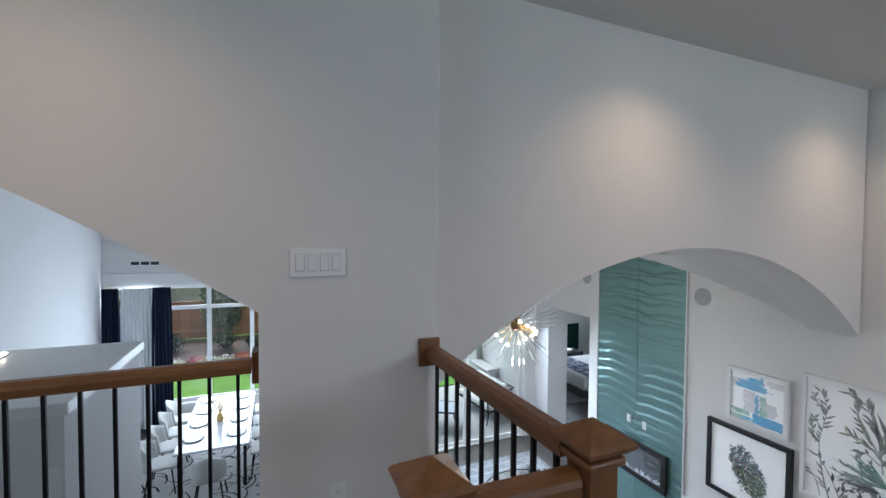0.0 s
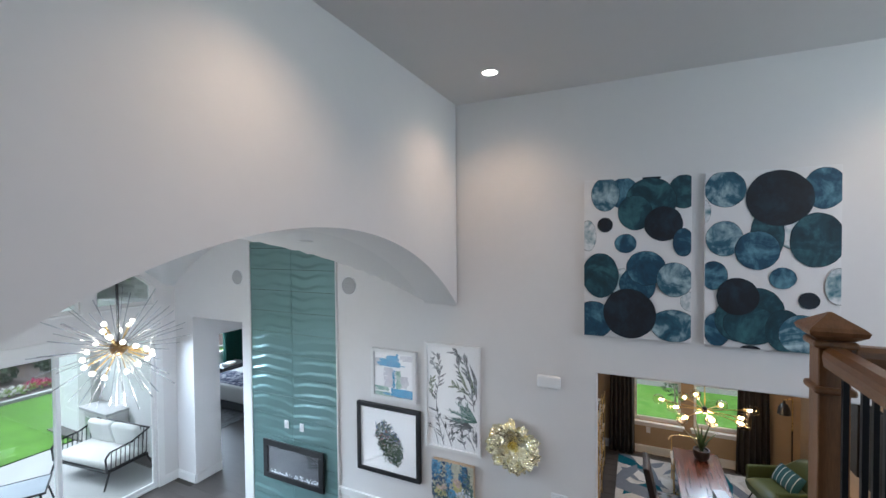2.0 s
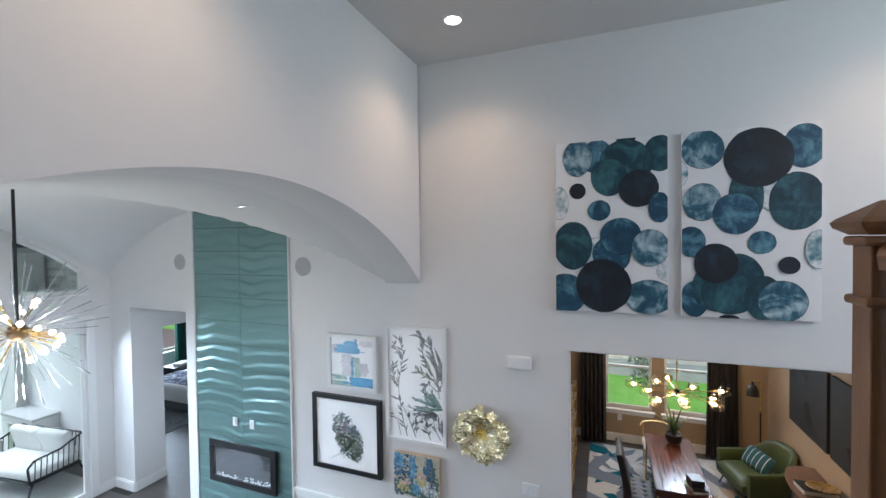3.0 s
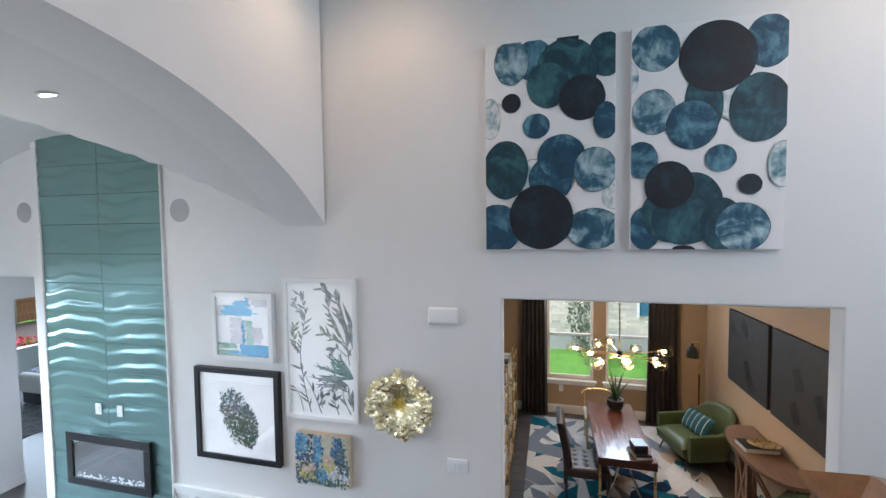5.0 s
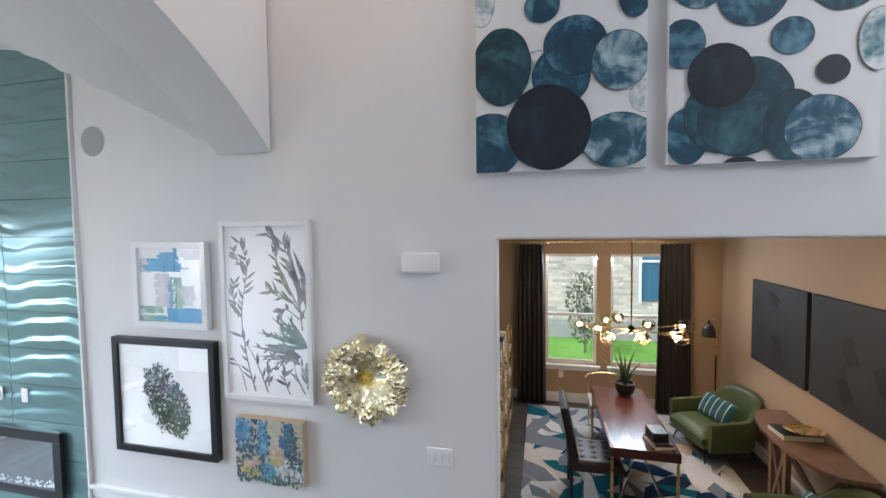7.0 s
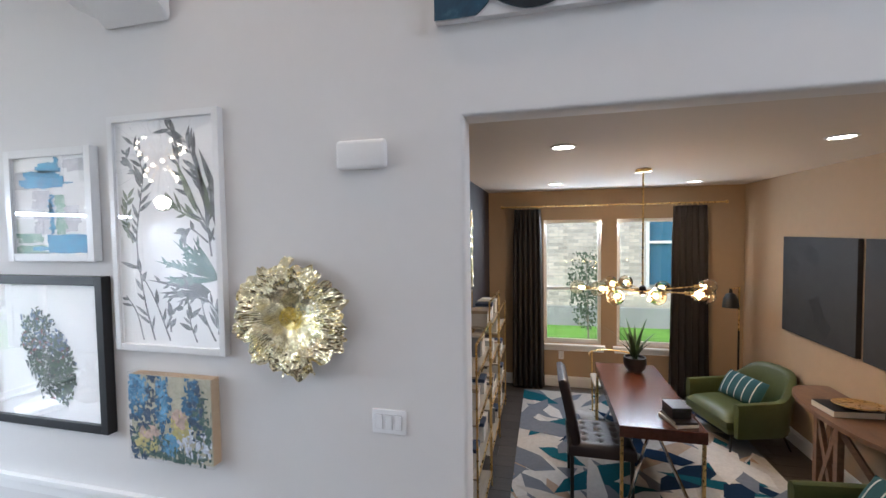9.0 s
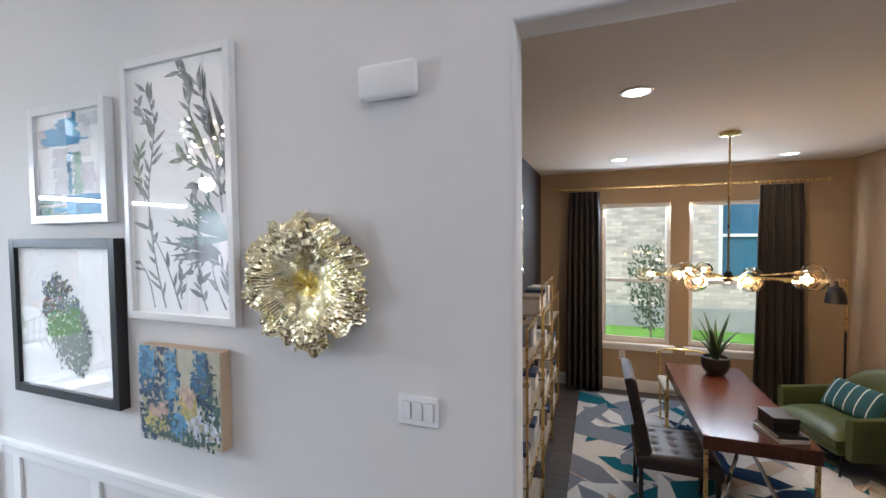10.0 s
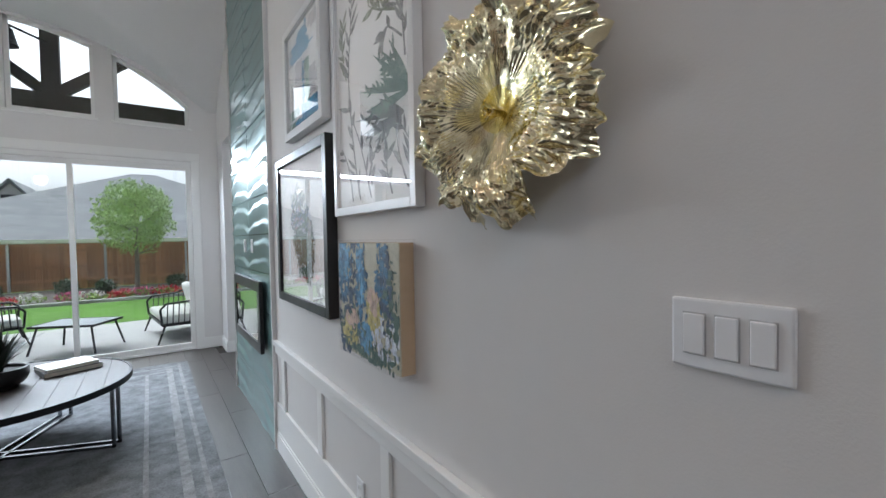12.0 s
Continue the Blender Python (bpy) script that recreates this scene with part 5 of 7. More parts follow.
def cushion(m, label, w, h, t, mat, stripes=0, name="cushion", stripe_mat=None):
    c = thing(name, label, "cushion", m)
    n = 16

    def height(u, v):
        return t / 2 * ((1 - abs(u) ** 2.6) * (1 - abs(v) ** 2.6)) ** 0.45

    bm = bmesh.new()
    faces = []
    for sgn in (1, -1):
        rows = [[bm.verts.new((i / n * w - w / 2, j / n * h - h / 2, sgn * (height(i / n * 2 - 1, j / n * 2 - 1) + 0.001))) for j in range(n + 1)] for i in range(n + 1)]
        for i in range(n):
            for j in range(n):
                bm.faces.new((rows[i][j], rows[i + 1][j], rows[i + 1][j + 1], rows[i][j + 1]))
    bmesh.ops.remove_doubles(bm, verts=bm.verts[:], dist=0.0045)
    part("cover", bm, mat, c, smooth=True)
    for k in range(stripes):
        u = -1 + 2 * (k + 0.7) / (stripes + 0.4)
        bm = bmesh.new()
        prev = None
        for j in range(1, n * 2):
            v = j / n - 1
            a = [bm.verts.new(((u + s) * w / 2, v * h / 2, height(u + s, v) + 0.0035)) for s in (-0.018, 0.018)]
            if prev:
                bm.faces.new((prev[0], prev[1], a[1], a[0]))
            prev = a
        o = part("stripe", bm, stripe_mat or M_WHITEF, c)
        o.modifiers.new("thickness", "SOLIDIFY").thickness = 0.002
    return c


cushion(pose(8.49, -1.63, 0.535, -58, 0, 20), "teal lumbar cushion with white stripes on the armchair", 0.50, 0.28, 0.13, M_TEALF, 5)
cushion(pose(6.36, -1.57, 0.565, -58, 0, 10), "teal lumbar cushion with white stripes on the armchair", 0.50, 0.28, 0.13, M_TEALF, 5)

# half-moon console
M_ASH = material("weathered_brown_wood", (0.20, 0.115, 0.07), 0.5, var=0.3, scale=3, bump=0.15, bscale=40, stretch=(1.5, 10, 10))
con = thing("console_table", "half moon brown wooden console with crossed legs", "table", pose(7.26, -2.07, 0.0))
bm = bmesh.new()
out = [(0.66 * math.cos(math.pi * i / 32), 0.44 * math.sin(math.pi * i / 32) ** 0.5) for i in range(33)]
lo = [bm.verts.new((x, y, 0.765)) for x, y in out]
hi = [bm.verts.new((x, y, 0.80)) for x, y in out]
bm.faces.new(lo)
bm.faces.new(hi)
for i in range(33):
    bm.faces.new((lo[i - 1], lo[i], hi[i], hi[i - 1]))
part("table_top", bm, M_ASH, con)
part("apron", box_bm(-0.52, 0.03, 0.70, 0.52, 0.055, 0.764), M_ASH, con)
for a, b in (((-0.46, 0.06), (-0.12, 0.36)), ((0.46, 0.06), (0.12, 0.36))):
    part("leg", bar(bmesh.new(), (a[0], a[1], 0.0), (a[0], a[1], 0.765), 0.045, 0.045), M_ASH, con)
    part("leg", bar(bmesh.new(), (b[0], b[1], 0.0), (b[0], b[1], 0.765), 0.045, 0.045), M_ASH, con)
    part("cross_brace", bar(bmesh.new(), (a[0], a[1], 0.04), (b[0], b[1], 0.74), 0.032, 0.04), M_ASH, con)
    part("cross_brace", bar(bmesh.new(), (a[0], a[1] + 0.002, 0.74), (b[0], b[1] + 0.002, 0.04), 0.032, 0.036), M_ASH, con)
part("cross_brace", bar(bmesh.new(), (-0.12, 0.36, 0.05), (0.12, 0.36, 0.74), 0.032, 0.04), M_ASH, con)
part("cross_brace", bar(bmesh.new(), (0.12, 0.364, 0.05), (-0.12, 0.364, 0.74), 0.032, 0.036), M_ASH, con)
book(pose(7.32, -1.86, 0.8005, 0, 0, 95), 0.34, 0.24, 0.05, M_BOOKS[0], "thick black coffee table book on the console", "console books")
dish = thing("wooden_dish", "oval pale wooden dish with a dark rim", "dish", pose(7.28, -1.91, 0.851, 0, 6, 12))
part("bowl", lathe([(0.03, 0.0), (0.10, 0.008), (0.15, 0.028), (0.145, 0.032), (0.09, 0.014), (0.0, 0.009)], 32), material("pale_wood_dish", (0.50, 0.34, 0.18), 0.5, var=0.2, stretch=(1, 8, 1)), dish, smooth=True)
part("rim", lathe([(0.150, 0.026), (0.156, 0.030), (0.150, 0.035), (0.144, 0.031)], 32), M_BRASS, dish, smooth=True)

# dark relief panels
M_PANEL = material("charcoal_relief_panel", (0.018, 0.017, 0.016), 0.72, var=0.15, scale=8, bump=0.2, bscale=120)
for x0, x1, label in ((7.56, 8.64, "square charcoal panel with fine carved lines"), (6.42, 7.48, "large charcoal panel with fine carved lines")):
    pn = thing("wall_panel", label, "wall art", pose(x0, OR + 0.001, 1.155), "dark wall panels")
    w = x1 - x0
    part("board", box_bm(0, 0, 0, w, 0.04, 0.98, bevel=0.003), M_PANEL, pn)
    rnd = random.Random(int(x0 * 100))
    bm = bmesh.new()
    for k in range(4):
        cx, cz, a = rnd.uniform(0.1, w - 0.1), rnd.uniform(0.1, 0.88), rnd.choice((0.5, -0.5, 1.1))
        for i in range(9):
            off = (i - 4) * 0.016
            c, s = math.cos(a), math.sin(a)
            L = 0.11
            p0 = (cx - c * L - s * off, cz - s * L + c * off)
            p1 = (cx + c * L - s * off, cz + s * L + c * off)
            if min(p0[0], p1[0]) > 0.02 and max(p0[0], p1[0]) < w - 0.02 and min(p0[1], p1[1]) > 0.02 and max(p0[1], p1[1]) < 0.96:
                bar(bm, (p0[0], 0.041, p0[1]), (p1[0], 0.041, p1[1]), 0.0015, 0.0015)
    part("carved_lines", bm, M_PANEL, pn)

# floor lamp
fl = thing("floor_lamp", "brass floor lamp with a black metal shade", "floor lamp", pose(9.17, -1.86, 0.0))
part("base", lathe([(0.13, 0), (0.13, 0.018), (0.02, 0.028), (0.0, 0.028)], 28), M_BLACK, fl, smooth=True)
part("pole", rod(bmesh.new(), (0, 0, 0.026), (0, 0, 1.00), 0.011, 10), M_BLACK, fl)
part("upper_pole", rod(bmesh.new(), (0, 0, 1.00), (0, 0, 1.52), 0.009, 10), M_BRASS, fl, "brass upper pole")
part("arm", bar(bmesh.new(), (0.0, 0, 1.52), (-0.13, 0.14, 1.52), 0.012, 0.012), M_BRASS, fl)
part("shade", lathe([(0.014, 1.52), (0.02, 1.47), (0.05, 1.455), (0.075, 1.40), (0.088, 1.30), (0.084, 1.30), (0.07, 1.40), (0.045, 1.447), (0.0, 1.455)], 28, m=pose(-0.13, 0.14, 0)), M_BLACK, fl, "black bell shade", smooth=True)

# branching globe chandelier
M_AMBER = glass_material("smoky_amber_glass", (1.0, 0.94, 0.84), 0.0, 1.25)
M_BULB = material("warm_bulb", (1, 0.8, 0.5), 0.5, emit=(1.0, 0.62, 0.28, 11.0))
oc = thing("globe_chandelier", "brass chandelier with ten amber glass globes", "chandelier", pose(7.74, -0.49, 1.655))
part("canopy", lathe([(0.07, OC - 1.655), (0.07, OC - 1.68), (0.02, OC - 1.69), (0.0, OC - 1.69)], 24), M_BRASS, oc, smooth=True)
part("stem", rod(bmesh.new(), (0, 0, 0.02), (0, 0, OC - 1.68), 0.008, 10), M_BRASS, oc)
part("hub", lathe([(0.0, -0.05), (0.028, -0.035), (0.035, 0.0), (0.028, 0.04), (0.0, 0.055)], 16), M_BLACK, oc, smooth=True)
rnd = random.Random(6)
for i in range(10):
    a = 2 * math.pi * i / 10 + rnd.uniform(-0.12, 0.12)
    L = (0.47, 0.33)[i % 2] + rnd.uniform(-0.02, 0.02)
    z = rnd.uniform(-0.03, 0.05)
    d = Vector((math.cos(a), math.sin(a), 0))
    e = d * L + Vector((0, 0, z))
    part("arm", rod(bmesh.new(), (0, 0, 0), e, 0.006, 8), M_BRASS, oc)
    part("socket", rod(bmesh.new(), e, e + d * 0.045, 0.017, 12), M_BRASS, oc)
    m = Matrix.Translation(e + d * 0.045) @ d.to_track_quat("Z", "Y").to_matrix().to_4x4()
    g = part("globe", lathe([(0.022, 0.0), (0.052, 0.018), (0.072, 0.055), (0.071, 0.095), (0.052, 0.135), (0.020, 0.150), (0.020, 0.148), (0.050, 0.133), (0.069, 0.095), (0.070, 0.055), (0.050, 0.02)], 20, m=m), M_AMBER, oc, "amber glass globe", smooth=True)
    g.visible_shadow = False
    part("bulb", lathe([(0.0, 0.0), (0.012, 0.004), (0.02, 0.035), (0.016, 0.06), (0.0, 0.068)], 12, m=m), M_BULB, oc, "glowing bulb", smooth=True)
point_lamp("chandelier_light", (7.74, -0.49, 1.56), L_OCHAND, (1.0, 0.62, 0.32), 0.05)
outlet("wall_outlet", Matrix.Translation((OX - WX, 0, 0)) @ ON_EAST(0.18, 0.45), "white outlet below the office window")

# brass shelving with books and boxes
M_SHELF = material("shelf_board", (0.42, 0.37, 0.30), 0.4, var=0.2, stretch=(1, 10, 1))
M_BOXW = material("white_storage_paper", (0.66, 0.64, 0.6), 0.7, var=0.06)


def etagere(x, y0, y1, levels, w, label, seed):
    s = thing("brass_etagere", label, "shelf", pose(x, 0, 0), "brass shelving")
    top = levels[-1] + 0.24
    for px in (0, w):
        for py in (y0, y1):
            part("post", bar(bmesh.new(), (px, py, 0), (px, py, top), 0.013, 0.013), M_BRASS, s)
    for py in (y0, y1):
        part("top_rail", bar(bmesh.new(), (0, py, top), (w, py, top), 0.013, 0.013), M_BRASS, s)
    rnd = random.Random(seed)
    for z in levels:
        part("shelf_board", box_bm(0.008, y0 + 0.008, z, w - 0.008, y1 - 0.008, z + 0.014), M_SHELF, s)
        for py in (y0, y1):
            part("shelf_rail", bar(bmesh.new(), (0, py, z + 0.007), (w, py, z + 0.007), 0.012, 0.018), M_BRASS, s)
        px = x + 0.05
        while px < x + w - 0.10:
            k = rnd.random()
            yc = (y0 + y1) / 2
            if k < 0.12:
                t = rnd.uniform(0.025, 0.045)
                book(Matrix.Translation((px + t, yc - 0.03, z + 0.0145)) @ pose(0, 0, 0.0, 0, -90, 0) @ pose(0.08, 0, 0), 0.16, 0.15, t, rnd.choice(M_BOOKS[1:4]), "upright book on the brass shelves", "shelf books")
                px += t + 0.004
            elif k < 0.42:
                bw = rnd.uniform(0.09, 0.16)
                b = thing("paper_box", "small white box on the brass shelves", "box", pose(px + bw / 2, yc - 0.04, z + 0.0145))
                hh = rnd.uniform(0.06, 0.14)
                part("box_body", box_bm(-bw / 2, -0.08, 0, bw / 2, 0.08, hh, bevel=0.003), M_BOXW, b)
                part("lid", box_bm(-bw / 2 - 0.003, -0.083, hh, bw / 2 + 0.003, 0.083, hh + 0.03, bevel=0.003), rnd.choice((M_BOXW, M_BOOKS[3], M_BOOKS[4])), b)
                px += bw + 0.02
            else:
                px += 0.1


etagere(6.30, 0.86, 1.16, [0.12, 0.50, 0.88, 1.22], 0.78, "tall brass shelving unit with books and boxes", 3)
etagere(7.16, 0.88, 1.17, [0.20, 0.62, 1.02, 1.36], 0.78, "tall brass shelving unit with books and boxes", 5)
etagere(8.02, 0.90, 1.18, [0.14, 0.44, 0.76, 1.10], 0.80, "brass shelving unit with books and boxes", 8)
gs = thing("gold_wall_sculpture", "tall narrow gilded leaf sculpture on the dark wall", "wall sculpture", pose(7.95, OL - 0.013, 1.62))
part("spine", box_bm(-0.05, -0.012, 0, 0.05, 0, 0.82), M_GOLD, gs)
rnd = random.Random(15)
for i in range(22):
    bm = lathe([(0.005, 0), (0.03, 0.004), (0.045, 0.016), (0.04, 0.017), (0.02, 0.007)], 12)
    part("cup", bm, M_GOLD, gs, m=pose(rnd.uniform(-0.035, 0.035), -0.014, 0.04 + 0.76 * i / 21, 90 + rnd.uniform(-20, 20), rnd.uniform(-20, 20), 0))

# ---- living room ----
# sliding glass doors
sl = thing("sliding_door", "white framed three panel sliding glass door", "door", None, "", "structure")
SX = [1.10, 2.455, 3.81, 5.08]
for d in ((1.10, NY + 0.02, 2.56, 5.08, NY + 0.14, 2.62), (1.10, NY + 0.02, 0.0, 5.08, NY + 0.14, 0.03)):
    part("track", box_bm(*d, bevel=0.003), M_TRIM, sl)
for i in range(3):
    x0, x1 = SX[i] - 0.027 * (i > 0), SX[i + 1] + 0.027 * (i < 2)
    y = NY + 0.035 + 0.045 * (i % 2)
    leaf_p = part("door_leaf", box_bm(x0, y, 0.03, x0 + 0.055, y + 0.04, 2.56, bevel=0.003), M_TRIM, sl)
    for d in ((x1 - 0.055, y, 0.03, x1, y + 0.04, 2.56), (x0 + 0.055, y, 0.03, x1 - 0.055, y + 0.04, 0.10), (x0 + 0.055, y, 2.50, x1 - 0.055, y + 0.04, 2.56)):
        part("leaf_rail", box_bm(*d, bevel=0.003), M_TRIM, leaf_p)
    part("pane", box_bm(x0 + 0.055, y + 0.018, 0.10, x1 - 0.055, y + 0.022, 2.50), M_GLASST, leaf_p).visible_shadow = False
part("casing", box_bm(1.0, NY - 0.022, 2.625, 5.19, NY - 0.001, 2.74, bevel=0.004), M_TRIM, sl)
for x in (1.0, 5.085):
    part("casing", box_bm(x, NY - 0.02, 0, x + 0.10, NY - 0.001, 2.624, bevel=0.003), M_TRIM, sl)
for k, (x0, x1) in enumerate(HW):
    hw = thing("window_%d" % (k + 3), "white framed high window with a curved head", "window", None, "", "structure")
    for d in ((x0, NY + 0.05, 3.08, x0 + 0.04, NY + 0.1, high_top(x0) + 0.0), (x1 - 0.04, NY + 0.05, 3.08, x1, NY + 0.1, high_top(x1)), (x0 + 0.04, NY + 0.05, 3.08, x1 - 0.04, NY + 0.1, 3.13)):
        part("window_frame", box_bm(*d), M_TRIM, hw)
    bm = bmesh.new()
    for i in range(8):
        a, b = x0 + (x1 - x0) * i / 8, x0 + (x1 - x0) * (i + 1) / 8
        bar(bm, (a, NY + 0.075, high_top(a) - 0.02), (b, NY + 0.075, high_top(b) - 0.02), 0.05, 0.04)
    part("head_frame", bm, M_TRIM, hw)
    bm = bmesh.new()
    lo = [(x0 + 0.04 + (x1 - x0 - 0.08) * i / 8) for i in range(9)]
    poly = [(x0 + 0.04, 3.13), (x1 - 0.04, 3.13)] + [(x, high_top(x) - 0.035) for x in lo[::-1]]
    va = [bm.verts.new((x, NY + 0.073, z)) for x, z in poly]
    vb = [bm.verts.new((x, NY + 0.077, z)) for x, z in poly]
    bm.faces.new(va)
    bm.faces.new(vb[::-1])
    for i in range(len(poly)):
        bm.faces.new((va[i - 1], va[i], vb[i], vb[i - 1]))
    part("pane", bm, M_GLASST, hw).visible_shadow = False
    part("window_sill", box_bm(x0 - 0.03, NY - 0.03, 3.05, x1 + 0.03, NY + 0.04, 3.078, bevel=0.004), M_TRIM, hw)

# starburst chandelier
M_ROD = material("frosted_glass_rod", (0.80, 0.84, 0.88), 0.08, var=0.03)
M_ROD.node_tree.nodes["Principled BSDF"].inputs["Transmission Weight"].default_value = 0.88
M_BULBW = material("white_bulb", (1, 0.95, 0.85), 0.4, emit=(1.0, 0.84, 0.62, 6.0))
sb = thing("starburst_chandelier", "starburst chandelier with clear glass rods and bulbs", "chandelier", pose(3.10, 4.72, 3.115))
part("stem", rod(bmesh.new(), (0, 0, 0.05), (0, 0, 1.16), 0.011, 10), M_BLACK, sb)
part("canopy", lathe([(0.07, 1.175), (0.07, 1.15), (0.015, 1.13), (0.0, 1.13)], 24), M_BRASS, sb, smooth=True)
bm = bmesh.new()
bmesh.ops.create_icosphere(bm, subdivisions=3, radius=0.07)
part("hub", bm, material("antique_bronze", (0.20, 0.12, 0.05), 0.4, 0.9, var=0.2), sb, "dark bronze hub")
rnd = random.Random(17)
NR = 88
for i in range(NR):
    z = 1 - 2 * (i + 0.5) / NR
    a = i * 2.39996
    r = math.sqrt(max(0, 1 - z * z))
    d = Vector((r * math.cos(a), r * math.sin(a), z))
    if d.z > 0.96:
        continue
    if i % 4 == 0:
        part("bulb_arm", rod(bmesh.new(), d * 0.08, d * 0.25, 0.007, 8, 0.006), M_BRASS, sb)
        bm = bmesh.new()
        bmesh.ops.create_icosphere(bm, subdivisions=2, radius=0.021, matrix=Matrix.Translation(d * 0.275))
        part("bulb", bm, M_BULBW, sb, "glowing white bulb", smooth=True)
    else:
        part("glass_rod", rod(bmesh.new(), d * 0.08, d * rnd.uniform(0.48, 0.62), 0.0045, 6), M_ROD, sb).visible_shadow = False
point_lamp("starburst_light", (3.10, 4.72, 2.62), L_CHAND, (1.0, 0.86, 0.7), 0.08)

# living rug
M_RUGL = material("faded_grey_rug", (0.20, 0.205, 0.215), 0.95, var=0.5, scale=9, bump=0.5, bscale=200, spec=0.1)
M_RUGB = material("faded_pale_rug_band", (0.28, 0.28, 0.285), 0.95, var=0.4, scale=16, bump=0.5, bscale=200, spec=0.1)
rg = thing("faded_rug", "large faded grey patterned rug with pale bands", "rug", pose(0, 0, 0))
part("base_weave", box_bm(1.75, 2.95, 0.001, 4.93, 7.0, 0.010, bevel=0.003), M_RUGL, rg)
for x0, x1, y0, y1 in ((4.70, 4.76, 3.2, 6.75), (4.50, 4.53, 3.3, 6.65), (4.82, 4.85, 3.0, 6.95), (1.9, 4.85, 6.80, 6.83), (2.1, 4.7, 6.60, 6.64), (1.92, 1.96, 3.0, 6.95), (1.9, 4.85, 3.08, 3.11)):
    part("border_band", box_bm(x0, y0, 0.0102, x1, y1, 0.0108), M_RUGB, rg)

# round coffee table
M_DKWOOD = material("dark_weathered_wood", (0.045, 0.034, 0.028), 0.48, var=0.4, scale=3, bump=0.15, bscale=40, stretch=(10, 1, 10))
M_DKSTEEL = material("polished_dark_steel", (0.20, 0.21, 0.23), 0.18, 1.0, var=0.05)
ct = thing("coffee_table", "round dark plank coffee table on black metal frame", "coffee table", pose(3.66, 5.04, 0.0105))
for k in range(11):
    bm = bmesh.new()
    a0, a1 = -0.76 + 1.52 * k / 11 + 0.0015, -0.76 + 1.52 * (k + 1) / 11 - 0.0015
    top = []
    for i in range(9):
        x = a0 + (a1 - a0) * i / 8
        top.append((x, math.sqrt(max(0.0, 0.762 ** 2 - x * x))))
    poly = top + [(x, -y) for x, y in top[::-1]]
    va = [bm.verts.new((x, y, 0.465)) for x, y in poly]
    vb = [bm.verts.new((x, y, 0.487)) for x, y in poly]
    bm.faces.new(va[::-1])
    bm.faces.new(vb)
    for i in range(len(poly)):
        bm.faces.new((va[i - 1], va[i], vb[i], vb[i - 1]))
    part("top_plank", bm, M_DKWOOD, ct)
part("rim", lathe([(0.763, 0.447), (0.778, 0.447), (0.778, 0.493), (0.763, 0.493), (0.763, 0.447)], 72), M_IRON, ct, smooth=True)
for ang in (0, 90):
    for off in (-0.04, 0.04):
        bm = bmesh.new()
        for s in (-1, 1):
            bar(bm, (s * 0.73, off, 0.0), (s * 0.73, off, 0.45), 0.02, 0.02)
        bar(bm, (-0.74, off, 0.011), (0.74, off, 0.011), 0.02, 0.02)
        part("frame_loop", bm, M_DKSTEEL, ct, m=pose(0, 0, 0, 0, 0, ang - 22))
aloe(pose(3.68, 5.06, 0.499), "dark spiky plant in a low black bowl", 0.16, 0.14, 0.34, 60, 9, material("dark_succulent", (0.012, 0.022, 0.012), 0.5, var=0.3))
book(pose(4.02, 5.33, 0.4985, 0, 0, 20), 0.36, 0.28, 0.035, M_BOOKS[0], "black coffee table book below a white one", "coffee table books")
book(pose(4.01, 5.32, 0.534, 0, 0, 26), 0.33, 0.25, 0.025, M_BOOKS[2], "white coffee table book on a black one", "coffee table books")
so = thing("round_stool", "white round upholstered stool on chrome legs", "stool", pose(3.52, 4.42, 0.0105))
part("seat", lathe([(0.0, 0.36), (0.2, 0.36), (0.235, 0.385), (0.235, 0.43), (0.2, 0.455), (0.0, 0.46)], 32), M_WHITEF, so, smooth=True)
for a in range(4):
    c, s = math.cos(a * 1.5708 + 0.5), math.sin(a * 1.5708 + 0.5)
    part("leg", rod(bmesh.new(), (0.2 * c, 0.2 * s, 0), (0.17 * c, 0.17 * s, 0.36), 0.011, 10), M_CHROME, so)

# air vent in the vault
vt = thing("ceiling_vent", "white slotted air vent in the vault", "vent", pose(4.3, 6.95, 4.04, 0, 16, 0))
part("frame", box_bm(-0.16, -0.05, -0.008, 0.16, 0.05, 0.0), M_WHITE, vt)
for i in range(7):
    part("slat", box_bm(-0.14 + 0.042 * i, -0.036, -0.012, -0.118 + 0.042 * i, 0.036, -0.0082), M_GROUT, vt)

# ---- bedroom beyond the side hall ----
bm = bmesh.new()
add_box(bm, 5.56, 5.80, 0, 7.6, 5.95, OC)
add_box(bm, 5.56, 7.14, 0, 5.90, 7.28, OC)
add_box(bm, 5.90, 7.14, 2.44, 6.90, 7.28, OC)
add_box(bm, 6.90, 7.14, 0, 7.75, 7.28, OC)
add_box(bm, 7.6, 5.80, 0, 7.75, 7.14, OC)
add_box(bm, 5.62, 7.28, 0, 5.74, 12.0, OC)
add_box(bm, 5.62, 12.0, 0, 7.9, 12.15, OC)
add_box(bm, 10.1, 12.0, 0, 11.4, 12.15, OC)
add_box(bm, 7.9, 12.0, 0, 10.1, 12.15, 0.7)
add_box(bm, 7.9, 12.0, 2.3, 10.1, 12.15, OC)
add_box(bm, 11.25, 7.28, 0, 11.4, 12.0, OC)
add_box(bm, 7.75, 7.14, 0, 11.4, 7.28, OC)
solid("wall_bedroom", bm, M_WALL, "white painted bedroom and side hall walls", "wall")
solid("ceiling_bedroom", box_bm(5.56, 5.8, OC, 11.4, 12.15, OC + 0.15), M_CEIL, "white painted bedroom ceiling", "ceiling")
